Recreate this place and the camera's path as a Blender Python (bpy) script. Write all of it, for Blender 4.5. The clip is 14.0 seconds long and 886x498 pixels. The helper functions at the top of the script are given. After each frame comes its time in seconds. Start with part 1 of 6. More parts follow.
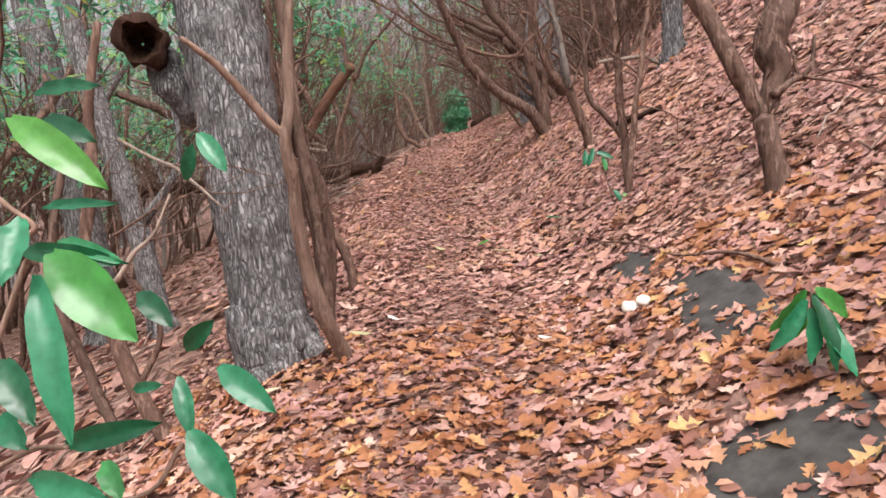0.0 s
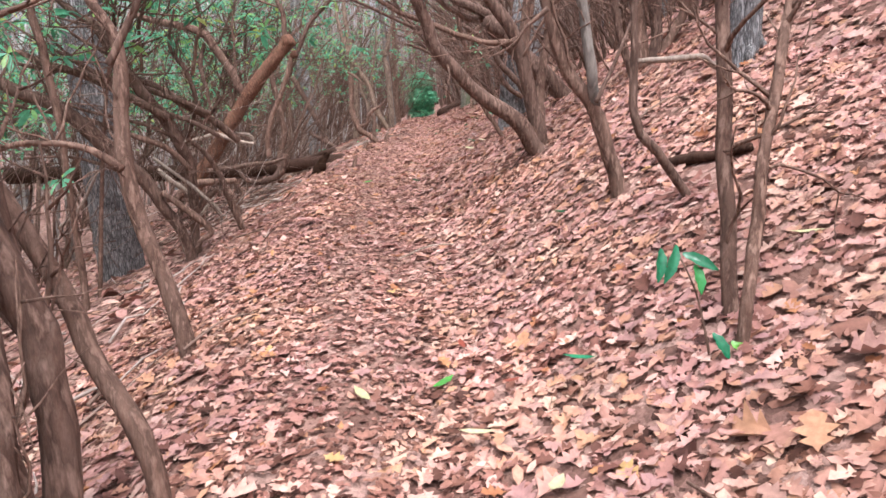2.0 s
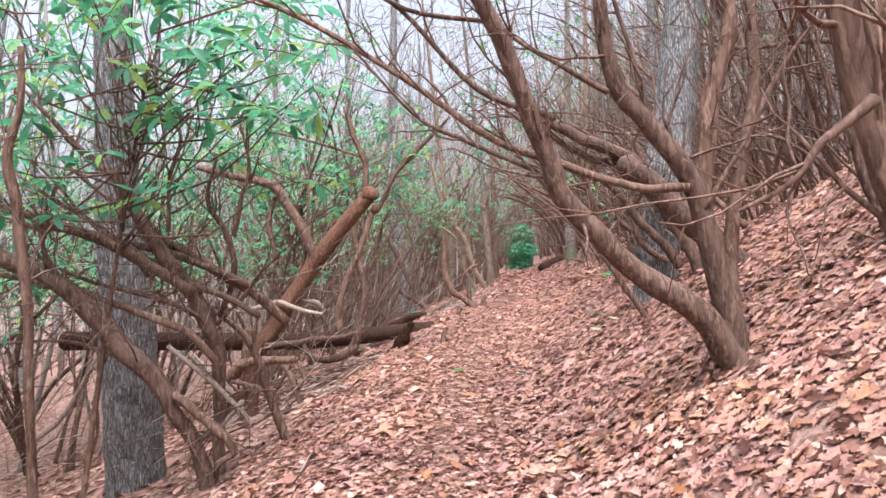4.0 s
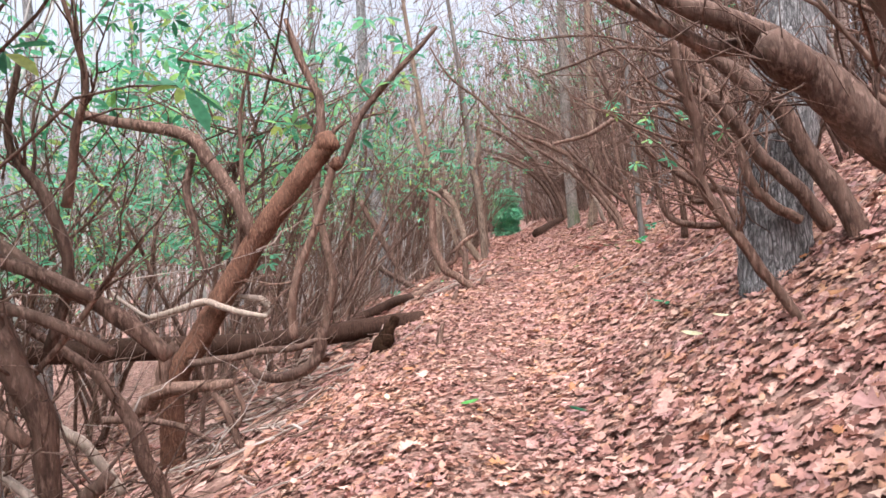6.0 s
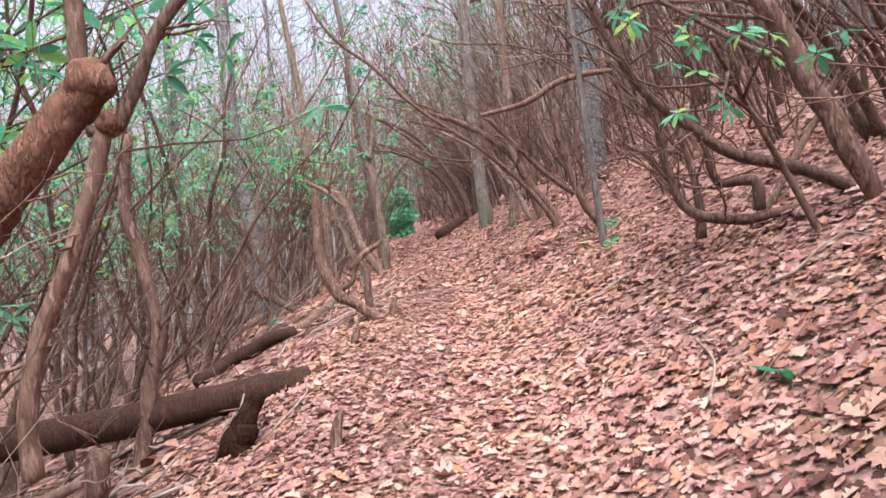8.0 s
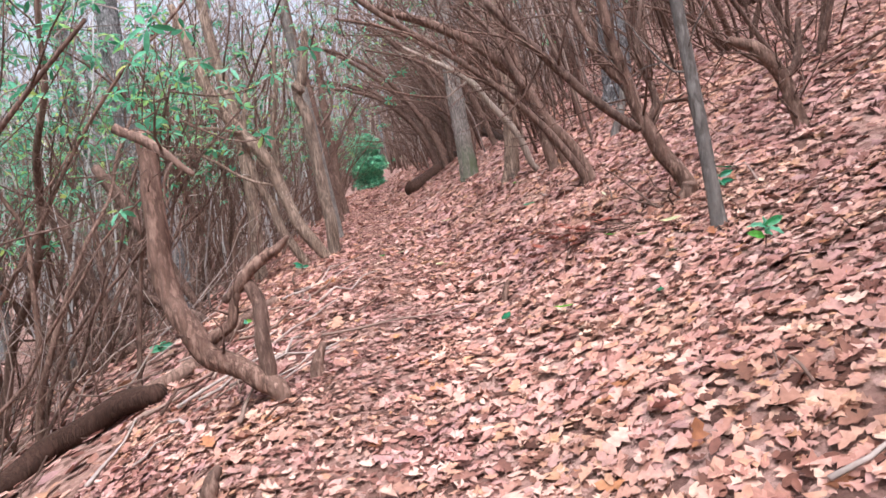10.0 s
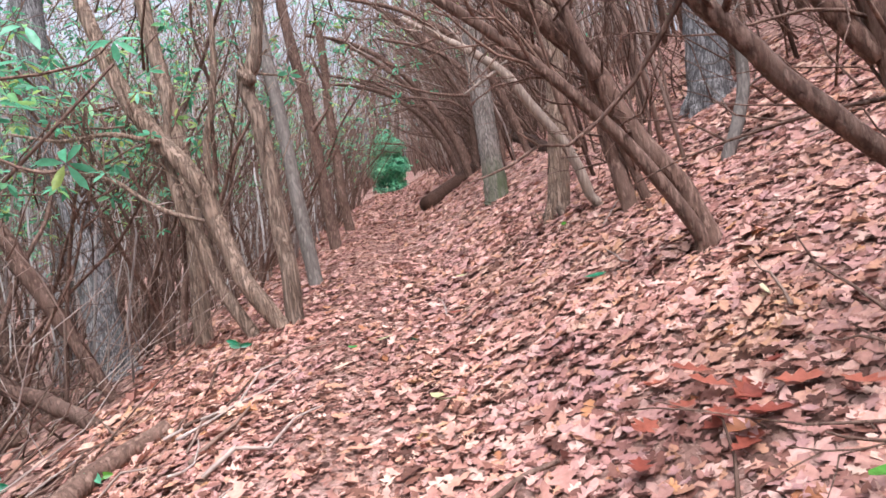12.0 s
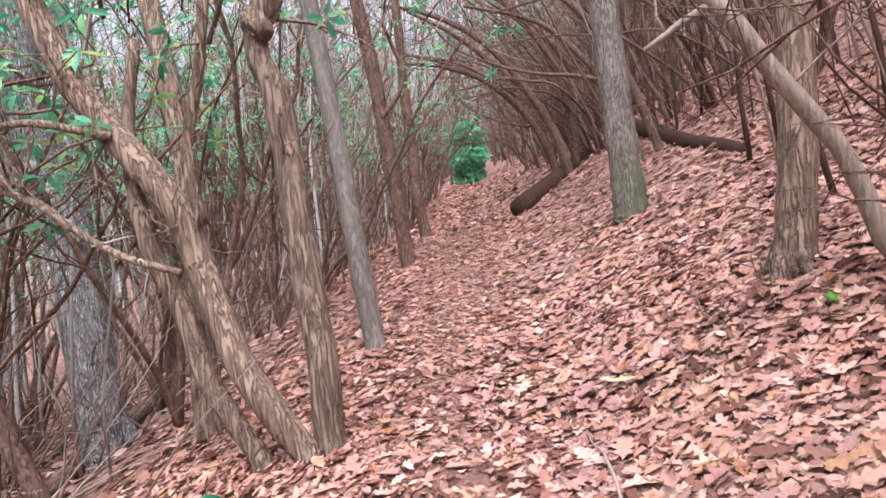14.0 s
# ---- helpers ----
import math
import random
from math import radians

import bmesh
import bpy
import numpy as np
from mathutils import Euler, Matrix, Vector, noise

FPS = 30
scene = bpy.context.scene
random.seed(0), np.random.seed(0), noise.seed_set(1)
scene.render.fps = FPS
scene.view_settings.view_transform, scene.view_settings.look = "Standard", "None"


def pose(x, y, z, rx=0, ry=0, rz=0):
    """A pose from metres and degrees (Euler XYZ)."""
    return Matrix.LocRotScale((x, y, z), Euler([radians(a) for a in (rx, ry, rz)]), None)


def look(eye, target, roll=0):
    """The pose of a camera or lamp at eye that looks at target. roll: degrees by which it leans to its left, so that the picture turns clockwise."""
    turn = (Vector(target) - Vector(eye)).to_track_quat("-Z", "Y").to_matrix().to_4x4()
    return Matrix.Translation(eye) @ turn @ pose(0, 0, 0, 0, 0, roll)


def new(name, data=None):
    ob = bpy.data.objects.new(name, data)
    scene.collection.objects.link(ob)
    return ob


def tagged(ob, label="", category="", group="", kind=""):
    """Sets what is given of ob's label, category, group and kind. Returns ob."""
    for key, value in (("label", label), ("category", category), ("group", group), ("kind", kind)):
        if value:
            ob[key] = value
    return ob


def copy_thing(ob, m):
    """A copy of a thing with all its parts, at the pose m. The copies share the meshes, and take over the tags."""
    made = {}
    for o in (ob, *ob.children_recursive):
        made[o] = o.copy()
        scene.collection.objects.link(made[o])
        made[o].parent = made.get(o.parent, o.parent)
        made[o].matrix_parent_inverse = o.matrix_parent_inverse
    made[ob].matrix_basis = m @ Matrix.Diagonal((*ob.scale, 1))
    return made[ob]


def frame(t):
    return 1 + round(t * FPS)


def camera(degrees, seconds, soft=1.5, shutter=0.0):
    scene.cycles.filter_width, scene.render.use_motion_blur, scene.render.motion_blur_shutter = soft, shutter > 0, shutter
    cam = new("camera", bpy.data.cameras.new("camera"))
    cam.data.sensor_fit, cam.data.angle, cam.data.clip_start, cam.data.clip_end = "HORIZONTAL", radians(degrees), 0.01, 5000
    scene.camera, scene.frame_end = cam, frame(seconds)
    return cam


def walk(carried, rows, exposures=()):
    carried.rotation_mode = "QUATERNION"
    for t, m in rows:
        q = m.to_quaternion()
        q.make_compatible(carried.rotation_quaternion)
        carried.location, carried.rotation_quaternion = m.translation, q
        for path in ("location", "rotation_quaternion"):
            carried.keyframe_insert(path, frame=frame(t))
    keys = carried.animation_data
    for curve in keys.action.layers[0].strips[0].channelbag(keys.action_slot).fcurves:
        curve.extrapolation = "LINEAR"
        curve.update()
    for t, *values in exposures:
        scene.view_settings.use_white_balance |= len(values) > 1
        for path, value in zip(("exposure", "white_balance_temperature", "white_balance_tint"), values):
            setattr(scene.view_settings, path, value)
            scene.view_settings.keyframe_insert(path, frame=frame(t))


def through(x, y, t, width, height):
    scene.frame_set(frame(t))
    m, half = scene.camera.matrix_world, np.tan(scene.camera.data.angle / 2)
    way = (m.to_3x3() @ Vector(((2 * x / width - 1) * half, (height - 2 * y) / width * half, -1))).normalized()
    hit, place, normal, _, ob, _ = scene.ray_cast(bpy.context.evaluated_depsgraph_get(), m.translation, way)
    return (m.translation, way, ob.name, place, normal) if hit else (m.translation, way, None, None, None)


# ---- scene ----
cam = camera(68.2, 14.0, soft=1.6)
PATH = [
    (0.0, (0.166, 0.374, 1.565), (0.179, 2.845, 1.188), -5.2),
    (0.5, (0.264, 1.004, 1.627), (0.184, 3.474, 1.246), -3.1),
    (1.0, (0.315, 1.633, 1.756), (0.302, 4.109, 1.406), -6.2),
    (1.5, (0.400, 2.334, 1.791), (0.389, 4.800, 1.384), -2.5),
    (2.0, (0.369, 3.013, 1.910), (0.531, 5.465, 1.458), -1.5),
    (2.5, (0.424, 3.653, 2.021), (0.444, 6.147, 1.871), -1.3),
    (3.0, (0.444, 4.268, 2.081), (0.527, 6.765, 2.138), -1.2),
    (3.5, (0.456, 4.942, 2.115), (0.398, 7.428, 2.380), -1.3),
    (3.7, (0.423, 5.126, 2.151), (0.231, 7.614, 2.320), -0.7),
    (5.8, (0.043, 7.851, 2.239), (0.011, 10.351, 2.258), -5.5),
    (6.0, (0.033, 8.094, 2.294), (-0.090, 10.590, 2.289), -3.6),
    (6.5, (-0.007, 8.834, 2.316), (0.101, 11.327, 2.181), -4.6),
    (7.0, (-0.016, 9.607, 2.351), (0.147, 12.098, 2.185), -5.9),
    (7.5, (-0.111, 10.361, 2.413), (0.147, 12.848, 2.386), -6.6),
    (8.0, (-0.107, 11.115, 2.442), (0.182, 13.598, 2.406), -6.1),
    (8.2, (-0.100, 11.406, 2.447), (0.203, 13.887, 2.400), -2.7),
    (10.3, (0.625, 15.406, 2.788), (0.988, 17.861, 2.479), -9.2),
    (10.5, (0.756, 15.736, 2.846), (1.147, 18.182, 2.510), -8.9),
    (11.0, (0.823, 16.329, 2.894), (1.281, 18.765, 2.575), -9.5),
    (11.5, (0.934, 16.910, 2.939), (1.305, 19.346, 2.519), -10.4),
    (12.0, (1.044, 17.719, 3.018), (1.301, 20.194, 2.774), -7.5),
    (12.5, (1.026, 18.389, 3.099), (1.221, 20.870, 2.865), -4.5),
    (13.0, (1.027, 19.084, 3.182), (1.073, 21.570, 2.921), -4.9),
    (13.5, (1.021, 19.746, 3.242), (1.155, 22.225, 2.942), -6.2),
    (14.0, (0.996, 20.372, 3.277), (0.966, 22.860, 3.022), -6.8),
]
walk(cam, [(t, look(eye, target, roll)) for t, eye, target, roll in PATH],
     exposures=[(0.0, 0.58, 6400, 13), (1.2, 0.84, 5950, 13), (2.0, 1.02, 5950, 13), (3.5, 1.25, 5900, 11), (6.5, 1.24, 6000, 13), (10.5, 1.15, 5800, 14), (14.0, 1.27, 5850, 15)])

# ---------------------------------------------------------------- light: bright overcast sky
world = bpy.data.worlds.new("sky")
scene.world = world
world.use_nodes = True
wn = world.node_tree
sky = wn.nodes.new("ShaderNodeTexSky")
sky.sky_type = "NISHITA"
sky.sun_disc = False
sky.sun_elevation = radians(67)
sky.sun_rotation = radians(173)
sky.dust_density = 10.0
sky.air_density = 1.0
sky.ozone_density = 0.4
cloud = wn.nodes.new("ShaderNodeHueSaturation")
cloud.inputs["Saturation"].default_value = 0.3
cloud.inputs["Value"].default_value = 1.3
wn.links.new(sky.outputs[0], cloud.inputs["Color"])
wn.links.new(cloud.outputs[0], wn.nodes["Background"].inputs[0])
wn.nodes["Background"].inputs[1].default_value = 0.15
sun_data = bpy.data.lights.new("sun", "SUN")
sun_data.energy, sun_data.angle, sun_data.color = 0.4, radians(50), (1.0, 0.97, 0.93)
sun = new("sun", sun_data)
sun.matrix_world = look((2.8, -18.2, 55.2), (0, 5, 0))

# ---------------------------------------------------------------- materials


class Mat:
    """A node material under construction."""

    def __init__(self, name):
        self.m = bpy.data.materials.new(name)
        self.m.use_nodes = True
        self.n, self.l = self.m.node_tree.nodes, self.m.node_tree.links
        self.b = self.n["Principled BSDF"]

    def add(self, kind, **kw):
        q = self.n.new("ShaderNode" + kind)
        for k, v in kw.items():
            q.inputs[k.replace("_", " ")].default_value = v
        return q

    def link(self, a, b):
        self.l.new(a, b)

    def ramp(self, fac, *stops):
        q = self.n.new("ShaderNodeValToRGB")
        e = q.color_ramp.elements
        while len(e) < len(stops):
            e.new(0.5)
        for el, (pos, col) in zip(e, stops):
            el.position, el.color = pos, (*col, 1)
        self.link(fac, q.inputs[0])
        return q.outputs[0]

    def coords(self, sx, sy, sz):
        tc = self.add("TexCoord")
        mp = self.add("Mapping")
        mp.inputs["Scale"].default_value = (sx, sy, sz)
        self.link(tc.outputs["Object"], mp.inputs[0])
        return mp.outputs[0]

    def noise(self, vec, scale, detail=5.0, rough=0.6):
        q = self.add("TexNoise", Scale=scale, Detail=detail, Roughness=rough)
        self.link(vec, q.inputs["Vector"])
        return q.outputs["Fac"]

    def mix(self, fac, a, b, mode="MIX"):
        q = self.n.new("ShaderNodeMix")
        q.data_type, q.blend_type = "RGBA", mode
        for s, v in ((0, fac), (6, a), (7, b)):
            if isinstance(v, (int, float)):
                q.inputs[s].default_value = v
            elif isinstance(v, tuple):
                q.inputs[s].default_value = (*v, 1)
            else:
                self.link(v, q.inputs[s])
        return q.outputs[2]

    def bump(self, h, strength, dist):
        q = self.add("Bump", Strength=strength, Distance=dist)
        self.link(h, q.inputs["Height"])
        self.link(q.outputs[0], self.b.inputs["Normal"])

    def done(self, color, rough=0.85, spec=0.2):
        self.link(color, self.b.inputs["Base Color"])
        self.b.inputs["Roughness"].default_value = rough
        self.b.inputs["Specular IOR Level"].default_value = spec
        return self.m


def bark(name, dark, mid, light, grain, stretch, bump, moss=None, dist=0.02, cracks=0.6, plates=0.0):
    """Bark with long cracks along the trunk, blotches and lichen."""
    k = Mat(name)
    v = k.coords(1, 1, stretch)
    fine = k.noise(v, grain * 1.6, 8, 0.7)
    broad = k.noise(k.coords(1, 1, 0.6), 3.5, 4, 0.6)
    lines = k.noise(v, grain * 0.8, 3, 0.55)
    crack = k.ramp(lines, (0.4, (1, 1, 1)), (0.475, (0.25, 0.25, 0.25)), (0.5, (0, 0, 0)), (0.525, (0.25, 0.25, 0.25)), (0.6, (1, 1, 1)))
    if plates:
        wobble = k.add("TexNoise", Scale=16.0, Detail=5.0)
        k.link(k.coords(1, 1, 0.5), wobble.inputs["Vector"])
        bent = k.mix(0.05, k.coords(1, 1, 0.1), wobble.outputs["Color"])
        cells = k.add("TexVoronoi", Scale=plates)
        cells.feature = "DISTANCE_TO_EDGE"
        k.link(bent, cells.inputs["Vector"])
        rift = k.ramp(cells.outputs["Distance"], (0.0, (0.05, 0.05, 0.05)), (0.08, (0.35, 0.35, 0.35)), (0.22, (1, 1, 1)))
        rift = k.mix(k.ramp(k.noise(v, grain * 0.5, 3), (0.45, (0, 0, 0)), (0.68, (0.7, 0.7, 0.7))), rift, (1.0, 1.0, 1.0))
        crack = k.mix(0.7, rift, k.mix(1.0, rift, crack, "MULTIPLY"))
    col = k.ramp(fine, (0.28, dark), (0.48, mid), (0.7, light))
    col = k.mix(k.ramp(broad, (0.35, (0, 0, 0)), (0.7, (0.5, 0.5, 0.5))), col, light)
    col = k.mix(cracks, col, k.mix(1.0, col, crack, "MULTIPLY"))
    info = k.add("ObjectInfo")
    tint = k.ramp(info.outputs["Random"], (0.0, (0.78, 0.76, 0.74)), (1.0, (1.12, 1.06, 1.0)))
    col = k.mix(1.0, col, tint, "MULTIPLY")
    if moss:
        tc = k.add("TexCoord")
        sep = k.add("SeparateXYZ")
        k.link(tc.outputs["Object"], sep.inputs[0])
        low = k.ramp(sep.outputs["Z"], (0.25, (1, 1, 1)), (0.75, (0, 0, 0)))
        patch = k.mix(1.0, low, k.ramp(k.noise(v, 9, 4), (0.3, (0, 0, 0)), (0.6, (1, 1, 1))), "MULTIPLY")
        col = k.mix(patch, col, moss)
    h = k.mix(0.6, fine, crack)
    k.bump(h, bump, dist)
    return k.done(col, 0.9, 0.15)


GRAYBARK = bark("gray_bark", (0.19, 0.185, 0.183), (0.34, 0.335, 0.342), (0.48, 0.482, 0.5), 44, 0.2, 1.0, cracks=0.85, plates=44.0)
RHODO = bark("rhododendron_bark", (0.022, 0.0125, 0.0095), (0.108, 0.062, 0.047), (0.285, 0.195, 0.158), 26, 0.25, 0.6, dist=0.01, cracks=0.35)
SHAGBARK = bark("shaggy_bark", (0.085, 0.056, 0.042), (0.26, 0.182, 0.137), (0.4, 0.31, 0.25), 40, 0.1, 1.0, cracks=0.5)
MOSSBARK = bark("mossy_bark", (0.08, 0.066, 0.058), (0.22, 0.19, 0.17), (0.33, 0.3, 0.28), 44, 0.16, 0.8, moss=(0.1, 0.115, 0.065))
VINE = bark("vine_bark", (0.1, 0.058, 0.042), (0.23, 0.15, 0.115), (0.36, 0.265, 0.215), 30, 0.2, 0.5, dist=0.008, cracks=0.3)
DEADWOOD = bark("pale_dead_wood", (0.13, 0.098, 0.078), (0.28, 0.218, 0.18), (0.43, 0.365, 0.315), 34, 0.15, 0.4, dist=0.006, cracks=0.3)
SMOOTHBARK = bark("smooth_gray_bark", (0.06, 0.05, 0.044), (0.155, 0.136, 0.123), (0.25, 0.23, 0.215), 24, 0.25, 0.5, dist=0.008, cracks=0.3)
SNAGBARK = bark("reddish_snag_bark", (0.035, 0.016, 0.011), (0.12, 0.058, 0.039), (0.24, 0.135, 0.095), 40, 0.3, 0.8, dist=0.012, cracks=0.35)
LOGBARK = bark("dark_log_bark", (0.016, 0.008, 0.005), (0.045, 0.023, 0.016), (0.085, 0.048, 0.035), 30, 0.12, 0.5, cracks=0.3)


def leafy(name, stops, through, gloss, rough=0.5, island=True, patches=False):
    """Thin leaf that lets some light through; each leaf takes its own colour."""
    k = Mat(name)
    if island:
        g = k.add("NewGeometry")
        fac = g.outputs["Random Per Island"]
    else:
        g = k.add("ObjectInfo")
        fac = g.outputs["Random"]
    col = k.ramp(fac, *stops)
    v = k.coords(1, 1, 1)
    mottled = k.ramp(k.noise(v, 38, 4), (0.3, (0.72, 0.7, 0.68)), (0.7, (1.1, 1.08, 1.05)))
    col = k.mix(1.0, col, mottled, "MULTIPLY")
    if patches:
        spread = k.ramp(k.noise(v, 0.9, 3), (0.3, (0.76, 0.74, 0.76)), (0.5, (1, 1, 1)), (0.72, (1.14, 1.12, 1.02)))
        col = k.mix(1.0, col, spread, "MULTIPLY")
        hue = k.ramp(k.noise(v, 2.3, 2), (0.42, (1.05, 0.98, 1.02)), (0.66, (1.03, 1.02, 0.94)))
        col = k.mix(1.0, col, hue, "MULTIPLY")
    m = k.done(col, rough, gloss)
    t = k.add("BsdfTranslucent")
    k.link(col, t.inputs["Color"])
    mix = k.add("MixShader")
    mix.inputs[0].default_value = through
    k.link(k.b.outputs[0], mix.inputs[1])
    k.link(t.outputs[0], mix.inputs[2])
    k.link(mix.outputs[0], k.n["Material Output"].inputs["Surface"])
    return m


LITTER = leafy("dry_oak_leaves", (
    (0.0, (0.06, 0.026, 0.019)), (0.12, (0.18, 0.084, 0.062)), (0.25, (0.3, 0.157, 0.124)), (0.4, (0.4, 0.224, 0.186)), (0.5, (0.34, 0.207, 0.189)),
    (0.6, (0.45, 0.264, 0.224)), (0.7, (0.42, 0.236, 0.148)), (0.8, (0.48, 0.290, 0.244)), (0.92, (0.52, 0.337, 0.282)), (1.0, (0.58, 0.418, 0.344))), 0.12, 0.2, 0.65, patches=True)
CRUMBS = leafy("trodden_leaf_crumbs", (
    (0.0, (0.06, 0.026, 0.02)), (0.4, (0.2, 0.098, 0.076)), (0.8, (0.32, 0.175, 0.142)), (1.0, (0.42, 0.27, 0.22))), 0.08, 0.15, 0.75, patches=True)
AMBERLEAF = leafy("amber_oak_leaves", (
    (0.0, (0.24, 0.09, 0.042)), (0.5, (0.38, 0.165, 0.08)), (0.92, (0.46, 0.23, 0.11)), (1.0, (0.55, 0.37, 0.16))), 0.2, 0.25, 0.55)
GREENLEAF = leafy("rhododendron_leaves", (
    (0.0, (0.03, 0.13, 0.06)), (0.35, (0.1, 0.36, 0.2)), (0.7, (0.17, 0.52, 0.32)), (0.86, (0.26, 0.52, 0.17)),
    (1.0, (0.4, 0.46, 0.12))), 0.55, 0.5, 0.35)
FRESHLEAF = leafy("broad_green_leaves", (
    (0.0, (0.012, 0.09, 0.035)), (0.35, (0.025, 0.19, 0.09)), (0.7, (0.045, 0.28, 0.14)), (0.88, (0.06, 0.3, 0.07)), (1.0, (0.13, 0.36, 0.04))), 0.35, 0.55, 0.25, island=False)
EVERGREEN = leafy("far_evergreen_leaves", ((0.0, (0.1, 0.36, 0.22)), (0.6, (0.18, 0.54, 0.33)), (1.0, (0.27, 0.62, 0.36))), 0.45, 0.4, 0.4)
REDLEAF = leafy("russet_leaves", ((0.0, (0.2, 0.045, 0.03)), (1.0, (0.36, 0.11, 0.07))), 0.15, 0.3, island=False)
PALELEAF = leafy("pale_yellow_green_leaves", ((0.0, (0.42, 0.42, 0.22)), (1.0, (0.66, 0.62, 0.45))), 0.2, 0.3, island=False)
WHITELEAF = leafy("bleached_leaves", ((0.0, (0.6, 0.6, 0.58)), (1.0, (0.78, 0.78, 0.76))), 0.15, 0.3, island=False)

k = Mat("forest_soil")
gv = k.coords(1, 1, 1)
chips = k.add("TexVoronoi", Scale=16.0)
warp = k.add("TexNoise", Scale=9.0, Detail=3.0)
k.link(gv, warp.inputs["Vector"])
k.link(k.mix(0.12, gv, warp.outputs["Color"]), chips.inputs["Vector"])
sep = k.add("SeparateColor")
k.link(chips.outputs["Color"], sep.inputs[0])
col = k.ramp(sep.outputs[0], (0.0, (0.07, 0.035, 0.027)), (0.3, (0.19, 0.104, 0.083)), (0.6, (0.31, 0.183, 0.15)), (1.0, (0.45, 0.292, 0.245)))
col = k.mix(1.0, col, k.ramp(k.noise(gv, 24, 8, 0.75), (0.3, (0.5, 0.48, 0.46)), (0.65, (1.1, 1.1, 1.1))), "MULTIPLY")
col = k.mix(k.ramp(k.noise(gv, 1.1, 3), (0.4, (0, 0, 0)), (0.65, (0.4, 0.4, 0.4))), col, (0.26, 0.15, 0.115))
k.bump(k.mix(0.5, k.noise(gv, 30, 6, 0.7), chips.outputs["Distance"]), 0.9, 0.05)
SOIL = k.done(col, 0.95, 0.1)

k = Mat("wet_black_mud")
mv = k.coords(1, 1, 1)
MUD_COL = k.ramp(k.noise(mv, 14, 6), (0.3, (0.022, 0.02, 0.018)), (0.7, (0.07, 0.064, 0.058)))
k.bump(k.noise(mv, 40, 5), 0.4, 0.01)
MUD = k.done(MUD_COL, 0.6, 0.3)

k = Mat("pale_fungus")
FUNGUS = k.done(k.ramp(k.noise(k.coords(1, 1, 1), 30, 4), (0.3, (0.55, 0.52, 0.42)), (0.7, (0.8, 0.78, 0.7))), 0.7, 0.3)

k = Mat("hollow_wood")
HOLLOW = k.done(k.ramp(k.noise(k.coords(1, 1, 1), 40, 5), (0.3, (0.006, 0.004, 0.003)), (0.7, (0.05, 0.025, 0.015))), 0.95, 0.05)

k = Mat("hazy_woods")
isl = k.add("NewGeometry")
hcol = k.ramp(isl.outputs["Random Per Island"], (0.0, (0.07, 0.042, 0.033)), (0.35, (0.19, 0.125, 0.1)), (0.7, (0.3, 0.222, 0.19)), (1.0, (0.42, 0.36, 0.33)))
hcol = k.mix(1.0, hcol, k.ramp(k.noise(k.coords(1, 1, 0.3), 6, 5), (0.3, (0.65, 0.63, 0.6)), (0.7, (1.15, 1.13, 1.1))), "MULTIPLY")
HAZE = k.done(hcol, 1.0, 0.05)

# lighter copy of the woods colours: distance haze put into the base colour
k = Mat("pale_gray_trunks")
isl = k.add("NewGeometry")
hcol = k.ramp(isl.outputs["Random Per Island"], (0.0, (0.2, 0.15, 0.13)), (0.4, (0.38, 0.34, 0.32)), (1.0, (0.55, 0.54, 0.52)))
hcol = k.mix(1.0, hcol, k.ramp(k.noise(k.coords(1, 1, 0.3), 6, 5), (0.3, (0.7, 0.69, 0.67)), (0.7, (1.1, 1.1, 1.1))), "MULTIPLY")
HAZEPALED = k.done(hcol, 1.0, 0.05)

# ---------------------------------------------------------------- terrain


def ip(y, *kv):
    return float(np.interp(y, kv[0::2], kv[1::2]))


def trail_x(y):
    return ip(y, 0, 0.15, 5, 0.35, 10, 0.2, 14, 0.15, 17, 0.4, 20, 0.85, 24, 1.05, 28, 1.2, 33, 1.4, 45, 2.0, 67, 2.9)


def trail_z(y):
    return ip(y, -12, 0.0, 0, 0.36, 3, 0.52, 5, 0.62, 8.5, 0.88, 10.5, 0.97, 14, 1.15, 17, 1.5, 20, 1.78, 22, 1.88,
              24, 2.02, 28, 2.14, 33, 2.2, 45, 2.45, 67, 3.05, 120, 4.5)


def height(x, y):
    """The trail on its bench, a leafy bank to its right, a slope falling away to its left."""
    d = x - trail_x(y)
    z = trail_z(y)
    a = ip(y, 0, 0.5, 5, 0.6, 7, 0.67, 9, 0.76, 12.6, 0.64, 14.5, 0.5, 16.3, 0.44, 18.5, 0.35, 20, 0.38, 22, 0.43, 25, 0.44, 30, 0.5)
    if d > 0.2:
        e = d - 0.55
        z += a * (0.5 * (e + (e * e + 0.06) ** 0.5)) if d < 9 else a * 8.45 + 0.2 * (min(d, 60) - 9)
    if d < -0.4:
        e = -d - 0.8
        s = 0.5 * (e + (e * e + 0.08) ** 0.5)
        z -= 0.36 * s if s < 7 else 0.36 * 7 + 0.12 * (min(s, 60) - 7)
    return z


def rugged(x, y):
    return height(x, y) + 0.035 * noise.noise((x * 1.7, y * 1.7, 0)) + 0.018 * noise.noise((x * 5, y * 5, 3))


